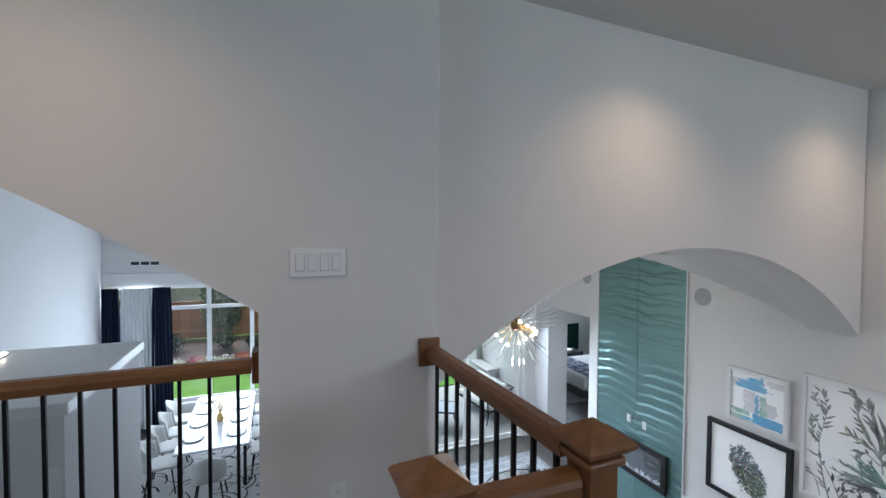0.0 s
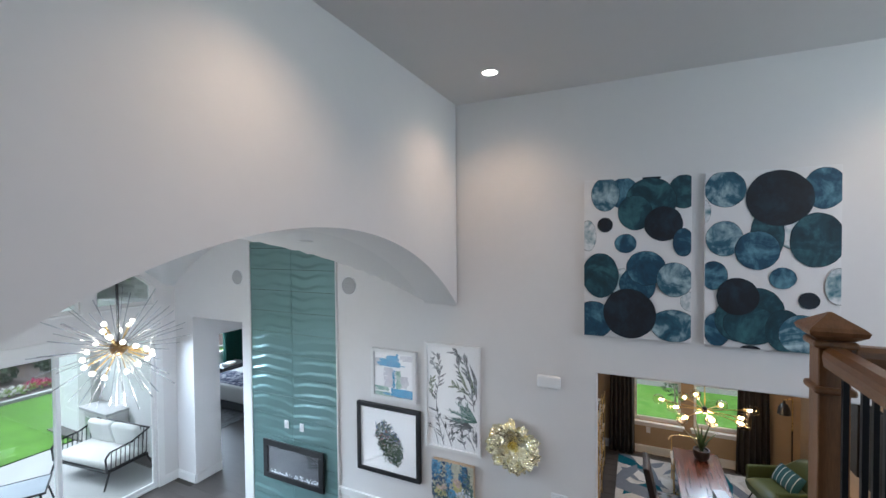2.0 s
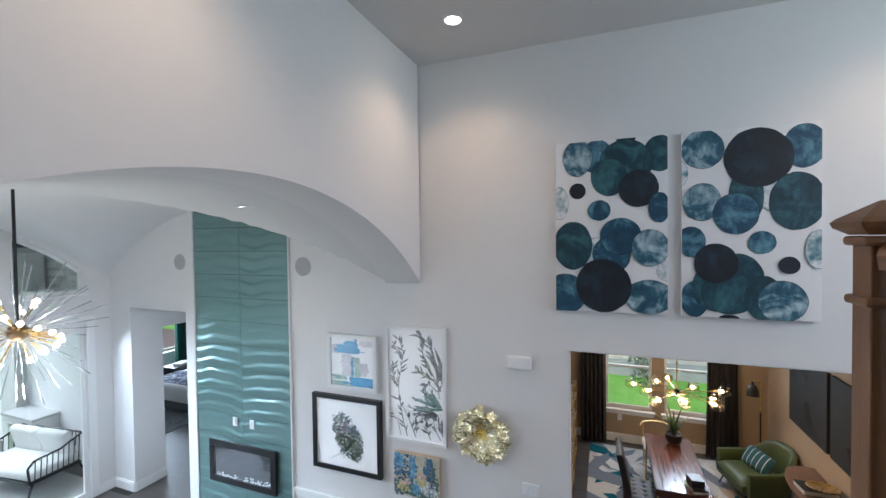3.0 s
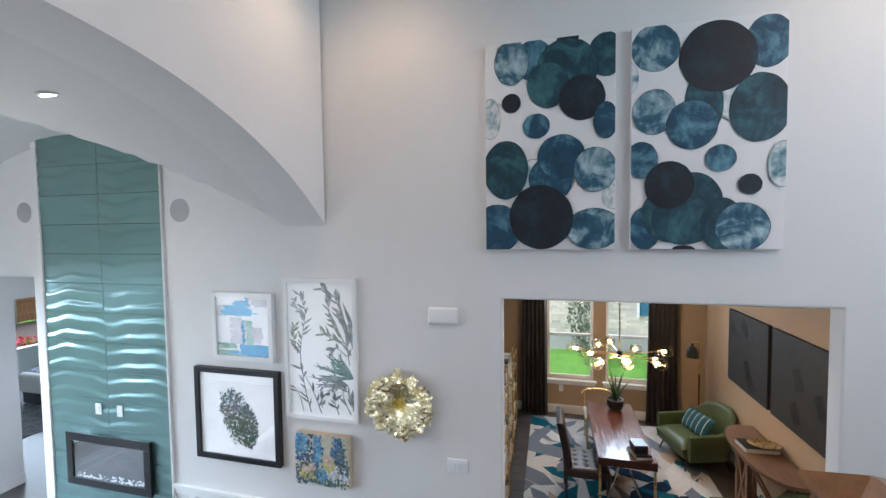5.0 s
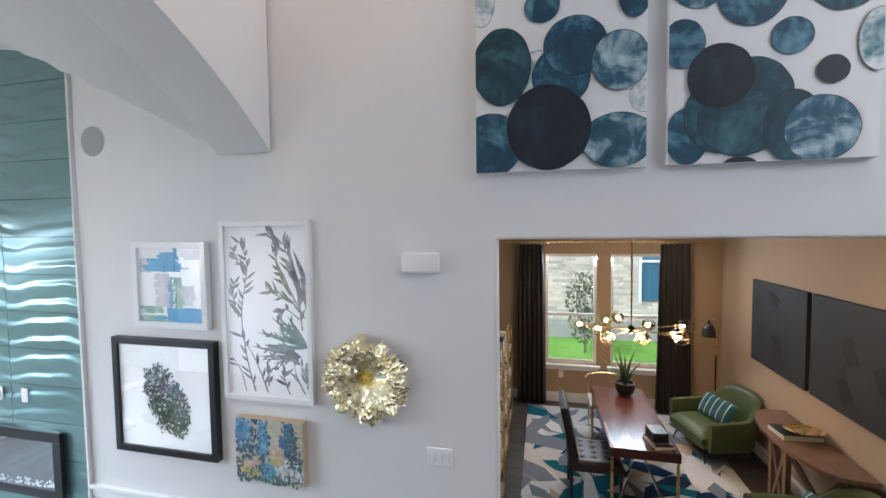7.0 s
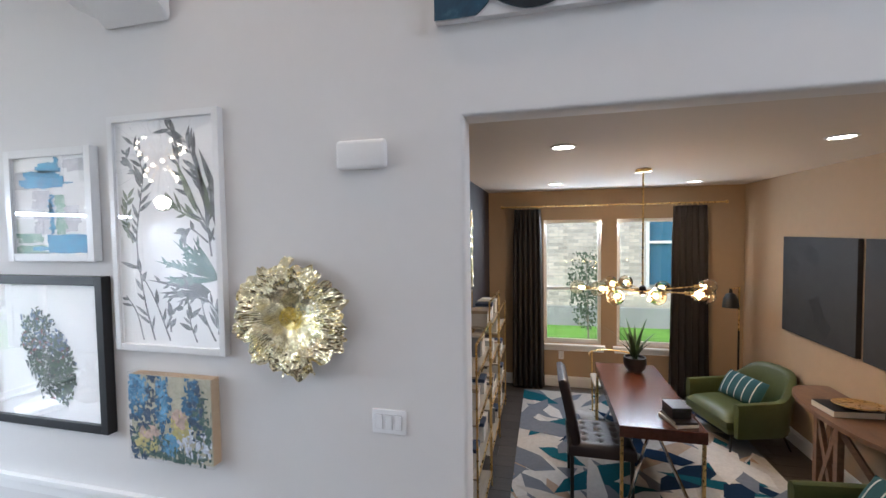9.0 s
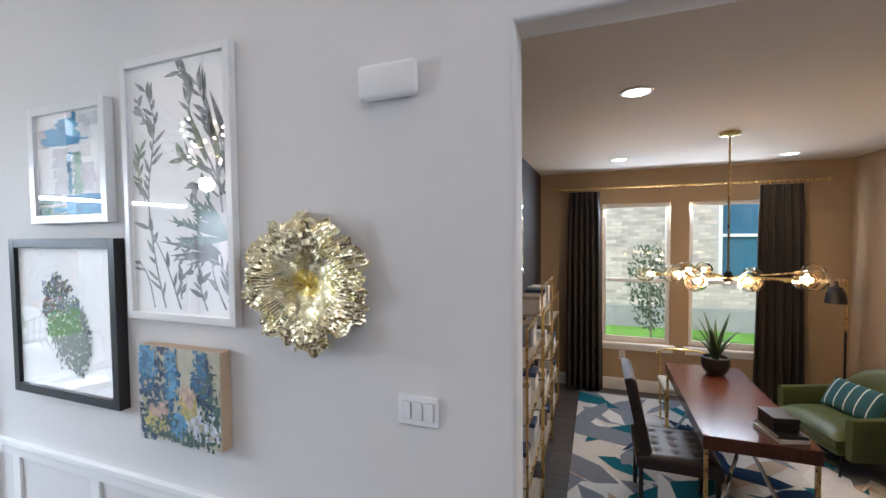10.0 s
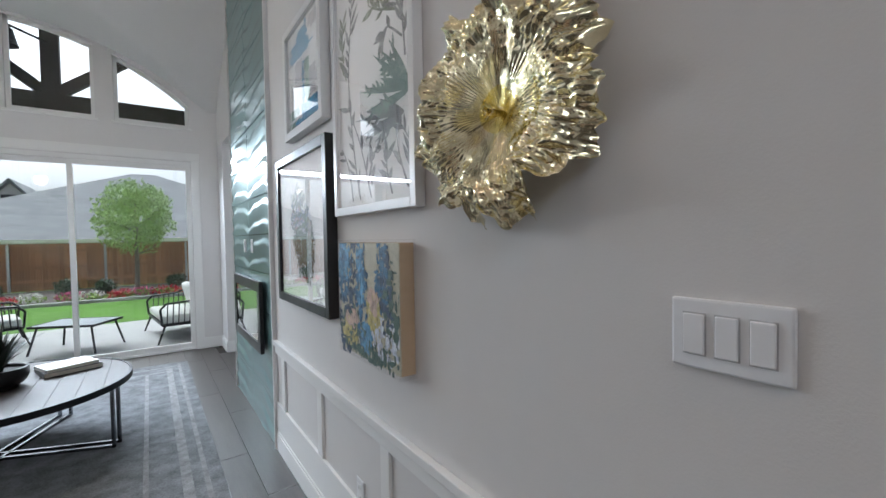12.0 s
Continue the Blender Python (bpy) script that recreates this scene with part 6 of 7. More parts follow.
solid("floor_bedroom", box_bm(5.40, 5.8, -0.02, 11.4, 12.15, -0.001), M_PLANK, "grey brown wooden bedroom floor", "floor")
M_EMER = material("emerald_velvet", (0.005, 0.06, 0.045), 0.8, var=0.2, scale=20, stretch=(1, 1, 0.1))
curtain(-0.30, 0.30, 10.9, 0.02, 2.5, 8, M_EMER, "emerald velvet curtain in the bedroom", "bedroom curtains", 4).matrix_basis = pose(9.55, 11.45, 0.02, 0, 0, 90)
curtain(-0.25, 0.25, 10.9, 0.02, 2.5, 7, M_EMER, "emerald velvet curtain in the bedroom", "bedroom curtains", 5).matrix_basis = pose(8.1, 11.85, 0.02, 0, 0, 90)
bed = thing("bed", "made bed with white duvet and navy throw", "bed", pose(8.7, 9.45, 0.0))
M_NAVYT = wash("navy_patterned_throw", (0.01, 0.015, 0.04), (0.05, 0.06, 0.12), (0.45, 0.45, 0.5), 0.5, 9, 0.95)
M_GREYB = material("charcoal_bed_linen", (0.08, 0.085, 0.09), 0.9, var=0.1)
part("bed_base", box_bm(-1.0, -0.8, 0.04, 1.0, 0.8, 0.32, bevel=0.02), M_GREYB, bed, "charcoal upholstered base")
part("mattress", box_bm(-1.0, -0.8, 0.32, 1.0, 0.8, 0.56, bevel=0.06, seg=4), M_WHITEF, bed, smooth=True)
part("duvet", box_bm(-1.04, -0.86, 0.24, 0.62, 0.86, 0.62, bevel=0.07, seg=4), M_WHITEF, bed, "white quilted duvet", smooth=True)
part("throw", box_bm(-0.95, -0.885, 0.20, -0.15, 0.885, 0.635, bevel=0.06, seg=4), M_NAVYT, bed, "navy patterned throw", smooth=True)
part("headboard", box_bm(1.0, -0.85, 0.04, 1.1, 0.85, 1.25, bevel=0.03), M_EMER, bed, "emerald padded headboard")
cushion(pose(9.05, 9.70, 0.84, 70, 0, 90), "burnt orange cushion on the bed", 0.5, 0.42, 0.16, material("orange_velvet", (0.50, 0.10, 0.03), 0.85, var=0.15))
cushion(pose(9.58, 9.75, 0.83, 70, 0, 90), "white pillow against the headboard", 0.66, 0.42, 0.18, M_WHITEF, name="pillow")
ds = thing("nightstand", "black two drawer nightstand with chrome pulls", "nightstand", pose(8.95, 10.85, 0.0))
part("body", box_bm(-0.4, -0.25, 0.02, 0.4, 0.25, 0.62, bevel=0.005), M_BLACK, ds)
for z in (0.09, 0.35):
    dr = part("drawer", box_bm(-0.37, -0.268, z, 0.37, -0.2502, z + 0.23, bevel=0.003), M_BLACK, ds)
    part("pull", bar(bmesh.new(), (-0.3, -0.28, z + 0.17), (0.3, -0.28, z + 0.17), 0.02, 0.015), M_CHROME, dr)
book(pose(8.9, 10.82, 0.6205, 0, 0, 15), 0.3, 0.22, 0.05, M_BOOKS[2], "white book lying on the nightstand", "bedroom books")
solid("bedroom_rug", box_bm(6.4, 8.6, 0.0005, 8.6, 11.3, 0.014, bevel=0.004), M_RUGL, "mottled grey bedroom rug", "rug", "")

# ---- dining room ----
DN = 10.95
bm = bmesh.new()
wall_y(bm, DN, DN + 0.15, [(WEST, -3.0, 0, CEIL), (-3.0, 0.6, 0, 0.45), (-3.0, 0.6, 3.12, CEIL), (0.6, 0.95, 0, CEIL)])
solid("wall_dining_north", bm, M_WALL, "white dining room wall with a wide window bank", "wall")
solid("wall_dining_east", box_bm(0.79, NY + 0.16, 0, 0.93, DN, CEIL), M_WALL, "white dining room side wall", "wall")
solid("wall_dining_upper", box_bm(0.79, AY1, 4.95, 0.93, NY + 0.16, CEIL), M_WALL, "white upper dining room wall", "wall")
solid("wall_dining_west", box_bm(-3.3, 2.3, 0, -3.12, DN, CEIL), M_WALL, "tall white dining room wall", "wall")
solid("ceiling_dining", box_bm(WEST, 2.3, CEIL, 0.93, DN + 0.15, CEIL + 0.2), M_CEIL, "white dining room ceiling", "ceiling")
solid("floor_dining", box_bm(WEST, NY + 0.16, -0.03, 0.9, DN + 0.15, -0.001), M_PLANK, "grey brown dining room floor", "floor")
dw = thing("window_7", "white dining window bank with transom lights", "window", None, "", "structure")
for x in (-3.0, -2.1, -1.2, -0.3, 0.53):
    part("mullion", box_bm(x, DN + 0.04, 0.45, x + 0.09, DN + 0.12, 3.12), M_TRIM, dw)
for z in (0.45, 2.56, 3.04):
    for x in (-2.91, -2.01, -1.11, -0.21):
        part("rail", box_bm(x, DN + 0.05, z, x + (0.81 if x < -0.5 else 0.74), DN + 0.11, z + 0.08), M_TRIM, dw)
for x in (-2.91, -2.01, -1.11, -0.21):
    for z0, z1 in ((0.53, 2.56), (2.64, 3.04)):
        part("pane", box_bm(x, DN + 0.078, z0, x + (0.81 if x < -0.5 else 0.74), DN + 0.082, z1), M_GLASS, dw).visible_shadow = False
part("window_sill", box_bm(-3.05, DN - 0.06, 0.41, 0.65, DN + 0.04, 0.448), M_TRIM, dw)
part("head_band", box_bm(-3.11, DN - 0.05, 3.13, 0.78, DN - 0.001, 3.40, bevel=0.006), M_TRIM, dw)
dv = thing("wall_vent", "white slotted air vent high on the dining wall", "vent", pose(-2.35, DN - 0.001, 3.62))
part("frame", box_bm(-0.29, -0.012, -0.06, 0.29, 0, 0.06, bevel=0.003), M_WHITE, dv)
for i in range(3):
    part("slot", box_bm(-0.26 + 0.18 * i, -0.015, -0.035, -0.11 + 0.18 * i, -0.0125, 0.035), M_GROUT, dv)
M_NAVY = material("navy_velvet", (0.006, 0.016, 0.05), 0.85, var=0.25, scale=20, stretch=(1, 1, 0.1))
M_SHEER = material("white_sheer", (0.8, 0.82, 0.84), 0.9, var=0.06, scale=20)
for x, wd, s in ((-2.02, 0.36, 6), (-2.95, 0.32, 7)):
    curtain(-wd / 2, wd / 2, 0, 0.02, 3.10, 6, M_NAVY, "long navy velvet curtain by the dining window", "dining curtains", s).matrix_basis = pose(x, DN - 0.16, 0.02, 0, 0, 90)
curtain(-0.3, 0.3, 0, 0.02, 3.08, 9, M_SHEER, "white sheer curtain by the dining window", "dining curtains", 9, 0.03).matrix_basis = pose(-2.48, DN - 0.12, 0.02, 0, 0, 90)
dt = thing("dining_table", "long white topped dining table on black legs", "dining table", pose(-0.72, 9.0, 0.006))
part("table_top", box_bm(-0.55, -1.25, 0.715, 0.55, 1.25, 0.755, bevel=0.004), material("white_marble_top", (0.62, 0.66, 0.70), 0.12, var=0.08, scale=3), dt, "polished white top")
for x in (-0.48, 0.48):
    for y in (-1.15, 1.15):
        part("leg", bar(bmesh.new(), (x, y, 0), (x, y, 0.715), 0.05, 0.05), M_BLACK, dt)


def dining_chair():
    c = thing("dining_chair", "white moulded dining chair on black legs", "chair", pose(0, 0, 0), "chairs round the dining table")
    part("seat", box_bm(-0.23, -0.23, 0.42, 0.23, 0.23, 0.47, bevel=0.02, seg=3), M_WHITEF, c, smooth=True)
    bm = bmesh.new()
    rows = []
    for j in range(7):
        row = []
        for i in range(13):
            a = math.radians(-75 + 150 * i / 12)
            row.append(bm.verts.new((0.25 * math.sin(a), -0.05 - 0.22 * math.cos(a) - 0.05 * j / 6, 0.45 + j / 6 * (0.42 - 0.10 * abs(a)))))
        rows.append(row)
    for a, b in zip(rows, rows[1:]):
        for i in range(12):
            bm.faces.new((a[i], a[i + 1], b[i + 1], b[i]))
    o = part("backrest", bm, M_WHITEF, c, smooth=True)
    o.modifiers.new("thickness", "SOLIDIFY").thickness = 0.03
    for x in (-0.19, 0.19):
        for y in (-0.19, 0.19):
            part("leg", rod(bmesh.new(), (x * 1.15, y * 1.15, 0), (x * 0.8, y * 0.8, 0.43), 0.012, 8), M_BLACK, c)
    return c


base_chair = dining_chair()
base_chair.matrix_basis = pose(-0.72, 7.52, 0.006, 0, 0, 0)
for y in (8.2, 8.8, 9.4, 10.0):
    copy_thing(base_chair, pose(-1.50, y, 0.006, 0, 0, -90))
    copy_thing(base_chair, pose(0.06, y, 0.006, 0, 0, 90))
    for sx in (-1, 1):
        pl = thing("place_setting", "white dinner plate on a dark charger", "plate", pose(-0.72 + sx * 0.33, y, 0.7615), "place settings")
        part("charger", lathe([(0.0, 0), (0.13, 0.0), (0.165, 0.008), (0.16, 0.01), (0.12, 0.004), (0.0, 0.004)], 24), M_BLACK, pl, smooth=True)
        part("plate", lathe([(0.0, 0.0045), (0.09, 0.006), (0.135, 0.02), (0.132, 0.022), (0.085, 0.011), (0.0, 0.010)], 24), M_WHITE, pl, smooth=True)
vs = thing("centrepiece", "gold branched centrepiece on the dining table", "centrepiece", pose(-0.72, 8.85, 0.7615))
part("vase", lathe([(0.05, 0), (0.07, 0.05), (0.04, 0.13), (0.05, 0.16), (0.04, 0.16)], 20), M_BRASS, vs, smooth=True)
rnd = random.Random(5)
for i in range(14):
    a, t = rnd.uniform(0, 6.28), rnd.uniform(0.1, 0.7)
    part("twig", rod(bmesh.new(), (0, 0, 0.14), (0.3 * math.sin(t) * math.cos(a), 0.3 * math.sin(t) * math.sin(a), 0.14 + 0.3 * math.cos(t)), 0.005, 5), M_BRASS, vs)
dr = thing("dining_rug", "white and black brushstroke patterned dining rug", "rug", pose(0, 0, 0))
part("base_weave", box_bm(-2.25, 7.0, 0.0005, 0.72, 10.8, 0.005), M_RUGS[5], dr)
rnd = random.Random(8)
for i in range(130):
    bm = bmesh.new()
    x, y, a, L = rnd.uniform(0.1, 2.8), rnd.uniform(0.1, 3.6), rnd.uniform(0, 3.14), rnd.uniform(0.2, 0.6)
    flat_shape(bm, stroke([(x + L * t * math.cos(a + t), y + L * t * math.sin(a + t)) for t in (0, 0.25, 0.5, 0.75, 1)], 0.016, 0.006), 0.0052 + 0.000002 * i, 2.95, 3.78, 0.0001)
    if bm.faces:
        part("brush_mark", bm, M_RUGS[6], dr, m=pose(-2.25, 7.0, 0))
    else:
        bm.free()

# low block with a lit top in the dining room
blk = thing("partition_block", "white low partition with a cased panel", "partition", None, "", "structure")
part("body", box_bm(-3.12, 4.1, 0, -1.25, 6.0, 2.97), M_WALL, blk)
for x in (-1.98, -1.36):
    part("casing", box_bm(x, 4.08, 0, x + 0.10, 4.099, 2.5), M_TRIM, blk)
part("crown", box_bm(-3.12, 4.06, 2.89, -1.21, 6.04, 2.99, bevel=0.01), M_TRIM, blk)
led = thing("led_strip", "glowing linear lamp on top of the partition", "lamp", pose(-2.35, 5.3, 2.9905))
part("housing", box_bm(-0.03, -0.5, 0, 0.03, 0.5, 0.02), M_WHITE, led)
part("diffuser", box_bm(-0.025, -0.49, 0.0202, 0.025, 0.49, 0.034), material("led_glow", (1, 0.9, 0.8), 0.5, emit=(1.0, 0.8, 0.58, 9.0)), led, "glowing diffuser")

# ---- outdoors ----
M_CONC = material("pale_concrete", (0.36, 0.358, 0.352), 0.85, var=0.10, scale=2, bump=0.15, bscale=80)
solid("patio_slab", box_bm(0.9, NY + 0.16, -0.25, 6.1, 10.95, -0.02), M_CONC, "pale smooth concrete patio slab", "patio")
M_GRASS = material("lawn_grass", (0.095, 0.20, 0.035), 0.95, var=0.25, scale=1.2, bump=0.8, bscale=60, spec=0.1)
bm = bmesh.new()
for q in ((-400, -400, 400, SOUTH - 0.2), (-400, DN + 0.16, 400, 500), (OX + 0.17, SOUTH - 0.2, 400, 7.2), (11.4, 7.2, 400, DN + 0.16), (-400, SOUTH - 0.2, WEST - 0.16, DN + 0.16)):
    x0, y0, x1, y1 = q
    bm.faces.new([bm.verts.new(p) for p in ((x0, y0, -0.06), (x1, y0, -0.06), (x1, y1, -0.06), (x0, y1, -0.06))])
bmesh.ops.remove_doubles(bm, verts=bm.verts[:], dist=0.001)
solid("ground", bm, M_GRASS, "bright green mown lawn reaching the horizon", "ground")

M_WBRICK = material("whitewashed_brick", (0.48, 0.472, 0.46), 0.85, var=0.10, scale=9, bump=0.2, bscale=90)
M_CBRICK = material("cream_tan_brick", (0.66, 0.60, 0.53), 0.85, var=0.14, scale=9, bump=0.2, bscale=90)
M_MORTAR = material("mortar", (0.55, 0.53, 0.50), 0.95, var=0.08, scale=20)
for mm in (M_WBRICK, M_CBRICK):
    nt = mm.node_tree
    geo = nt.nodes.new("ShaderNodeNewGeometry")
    mr = nt.nodes.new("ShaderNodeMapRange")
    mr.inputs[3].default_value, mr.inputs[4].default_value = 0.72, 1.2
    mu = nt.nodes.new("ShaderNodeMath")
    mu.operation = "MULTIPLY"
    sc = [n for n in nt.nodes if n.type == "VECT_MATH"][0]
    src = sc.inputs["Scale"].links[0].from_socket
    nt.links.new(geo.outputs["Random Per Island"], mr.inputs[0])
    nt.links.new(src, mu.inputs[0])
    nt.links.new(mr.outputs[0], mu.inputs[1])
    nt.links.new(mu.outputs[0], sc.inputs["Scale"])


def brick_field(x_face, way, y0, y1, z0, z1, holes=()):
    """Verts and faces of a running-bond brick skin standing at x_face, proud towards way."""
    verts, faces = [], []
    L, H, J = 0.215, 0.068, 0.011
    r = 0
    z = z0
    while z + H <= z1 + 0.02:
        y = y0 - (L / 2 if r % 2 else 0)
        while y < y1:
            a, b = max(y0, y), min(y1, y + L)
            mid = (a + b) / 2
            if b - a > 0.04 and not any(h0 - 0.03 < mid < h1 + 0.03 and k0 < z + H / 2 < k1 for h0, h1, k0, k1 in holes):
                n = len(verts)
                d = 0.012 + 0.002 * random.random()
                for xx in (x_face, x_face + way * d):
                    verts += [(xx, a, z), (xx, b, z), (xx, b, z + H), (xx, a, z + H)]
                faces += [(n + 4, n + 5, n + 6, n + 7), (n, n + 1, n + 5, n + 4), (n + 1, n + 2, n + 6, n + 5), (n + 2, n + 3, n + 7, n + 6), (n + 3, n, n + 4, n + 7)]
            y += L + J
        z += H + J
        r += 1
    return verts, faces


def brick_part(parent, mat, *args):
    me = bpy.data.meshes.new("bricks")
    me.from_pydata(*((lambda v: (v[0], [], v[1]))(brick_field(*args))))
    me.materials.append(mat)
    o = new("bricks", me)
    o.parent = parent
    o["kind"] = "stuff"
    return o


# neighbour's brick wall beyond the office windows
nb = thing("brick_house", "neighbouring cream brick house with a blue window", "house", pose(-0.5, 0, 0))
part("wall", box_bm(14.4, -9.0, -0.06, 14.7, 7.0, 5.4), M_MORTAR, nb)
brick_part(nb, M_CBRICK, 14.4, -1, -5.0, 4.0, 0.43, 4.9, ((-3.0, -1.85, 0.9, 3.0),))
part("plinth", box_bm(14.36, -9.0, -0.06, 14.4, 7.0, 0.40), M_CONC, nb)
# the pane's blue base colour paints in the reflected sky
wn2 = part("window", box_bm(14.37, -2.95, 0.95, 14.40, -1.9, 2.95), material("painted_sky_reflection", (0.06, 0.16, 0.26), 0.08, var=0.1), nb, "window with a sky reflection painted in blue")
for d in ((14.34, -2.99, 0.9, 14.38, -2.93, 3.0), (14.34, -1.92, 0.9, 14.38, -1.86, 3.0), (14.34, -2.93, 1.9, 14.38, -1.92, 1.96)):
    part("frame", box_bm(*d), M_TRIM, wn2)
M_SHING = material("grey_roof_shingle", (0.26, 0.265, 0.275), 0.9, var=0.25, scale=1.2, bump=0.5, bscale=18, stretch=(1, 1, 3))
bm = bmesh.new()
for f4 in (((14.0, -9.3, 5.3), (14.0, 7.3, 5.3), (19.0, 7.3, 8.5), (19.0, -9.3, 8.5)), ((14.0, -9.3, 5.15), (14.0, 7.3, 5.15), (19.0, 7.3, 8.35), (19.0, -9.3, 8.35))):
    bm.faces.new([bm.verts.new(p) for p in f4])
part("roof", bm, M_SHING, nb)

M_LEAF = material("shrub_leaf", (0.055, 0.085, 0.045), 0.7, var=0.4, scale=30)
M_LEAFB = material("fresh_leaf", (0.28, 0.42, 0.10), 0.7, var=0.35, scale=20)
M_LEAFT = material("pale_spring_leaf", (0.36, 0.50, 0.17), 0.7, var=0.3, scale=20)
M_BARK = material("grey_bark", (0.22, 0.19, 0.16), 0.9, var=0.3, scale=15, bump=0.4, bscale=50, stretch=(1, 1, 0.3))


def foliage(bm, n, centre, rad, size, seed):
    rnd = random.Random(seed)
    for _ in range(n):
        while True:
            p = Vector((rnd.uniform(-1, 1), rnd.uniform(-1, 1), rnd.uniform(-1, 1)))
            if p.length < 1 and (p.length > 0.35 or rnd.random() < 0.3):
                break
        k = 1 + 0.25 * noise.noise(p * 2.2 + Vector((seed, 0, 0)))
        c = Vector(centre) + Vector((p.x * rad[0], p.y * rad[1], p.z * rad[2])) * k
        s = size * rnd.uniform(0.6, 1.3)
        m = Matrix.Translation(c) @ Euler((rnd.uniform(0, 6.28), rnd.uniform(0, 6.28), rnd.uniform(0, 6.28))).to_matrix().to_4x4()
        q = [bm.verts.new(m @ Vector(v)) for v in ((-s, 0, 0), (0, -s * 0.45, s * 0.1), (s, 0, 0), (0, s * 0.45, s * 0.1))]
        bm.faces.new(q)


def tree(m, label, h, crown_z, rad, n, leaf_mat, leaf_size, seed, trunk_r=0.06, name="tree"):
    t = thing(name, label, "tree" if name == "tree" else "shrub", m)
    rnd = random.Random(seed)
    bm = bmesh.new()
    rod(bm, (0, 0, -0.03), (0.03, 0.02, h * 0.55), trunk_r, 9, trunk_r * 0.7)
    rod(bm, (0.03, 0.02, h * 0.55), (0.0, 0.05, h * 0.92), trunk_r * 0.7, 7, trunk_r * 0.2)
    part("trunk", bm, M_BARK, t)
    for i in range(9):
        a = i * 2.4
        z = h * (0.35 + 0.055 * i)
        part("limb", rod(bmesh.new(), (0.02, 0.01, z), (rad[0] * 0.7 * math.cos(a), rad[1] * 0.7 * math.sin(a), z + rad[2] * 0.35), trunk_r * 0.35, 6, trunk_r * 0.08), M_BARK, t)
    bm = bmesh.new()
    foliage(bm, n, (0, 0, crown_z), rad, leaf_size, seed)
    part("crown", bm, leaf_mat, t)


tree(pose(12.6, -0.48, -0.06), "thin young shrub with small grey green leaves", 1.9, 1.05, (0.42, 0.42, 0.85), 900, M_LEAF, 0.045, 31, 0.02, "garden_shrub")

# patio: brick side wall, post, timber truss, furniture
pw = thing("patio_wall", "whitewashed brick wall beside the patio", "wall", None, "", "structure")
part("core", box_bm(5.98, NY + 0.17, -0.06, 6.14, 10.95, 5.0), M_MORTAR, pw)
brick_part(pw, M_WBRICK, 5.98, -1, NY + 0.17, 10.95, -0.02, 4.9)
bp = thing("patio_column", "square whitewashed brick patio column", "column", pose(4.75, 10.7, -0.02))
M_TIMBER = material("dark_stained_timber", (0.035, 0.025, 0.02), 0.7, var=0.3, scale=4, stretch=(1, 8, 8))
bp.location = (5.68, 10.65, -0.02)
part("shaft", box_bm(-0.24, -0.24, 0, 0.24, 0.24, 3.67), M_WBRICK, bp)
part("cap_stone", box_bm(-0.28, -0.28, 3.67, 0.28, 0.28, 3.765), M_CONC, bp)
tr = thing("timber_truss", "dark timber gable truss with iron lantern", "truss", None)
TY = 10.65
part("tie_beam", box_bm(0.9, TY - 0.1, 3.75, 5.97, TY + 0.1, 4.10), M_TIMBER, tr)
part("king_post", box_bm(3.17, TY - 0.09, 4.10, 3.41, TY + 0.09, 5.6), M_TIMBER, tr)
part("brace", bar(bmesh.new(), (3.40, TY, 4.15), (4.6, TY, 5.10), 0.16, 0.17), M_TIMBER, tr)
part("brace", bar(bmesh.new(), (3.18, TY, 4.15), (1.98, TY, 5.10), 0.16, 0.17), M_TIMBER, tr)
part("rafter", bar(bmesh.new(), (3.29, TY, 5.75), (6.3, TY, 4.05), 0.18, 0.22), M_TIMBER, tr)
part("rafter", bar(bmesh.new(), (3.29, TY, 5.75), (0.3, TY, 4.05), 0.18, 0.22), M_TIMBER, tr)
ln = part("lantern", lathe([(0.02, 0.42), (0.06, 0.36), (0.10, 0.32), (0.15, 0.10), (0.17, 0.06), (0.02, 0.04)], 10, m=pose(2.85, TY - 0.6, 4.55)), M_IRON, tr, "black iron lantern")
part("lantern_arm", bar(bmesh.new(), (2.85, TY - 0.6, 4.95), (3.29, TY - 0.05, 4.95), 0.03, 0.03), M_IRON, tr)

pr = thing("patio_roof", "gabled patio roof carried by the timber truss", "roof", None, "", "structure")
for sgn in (-1, 1):
    bm = bmesh.new()
    low = [(3.29 + sgn * 3.3, 4.02), (3.29, 5.90), (3.29, 6.08), (3.29 + sgn * 3.3, 4.20)]
    va = [bm.verts.new((x, NY + 0.165, z)) for x, z in low]
    vb = [bm.verts.new((x, TY + 0.35, z)) for x, z in low]
    bm.faces.new(va)
    bm.faces.new(vb[::-1])
    for i in range(4):
        bm.faces.new((va[i - 1], va[i], vb[i], vb[i - 1]))
    part("roof_slope", bm, M_TRIM, pr)

M_ROPE = material("charcoal_rope", (0.03, 0.03, 0.033), 0.7, var=0.2, scale=40)
M_CUSH = material("white_outdoor_fabric", (0.64, 0.635, 0.62), 0.9, var=0.05, scale=20, bump=0.2, bscale=250)


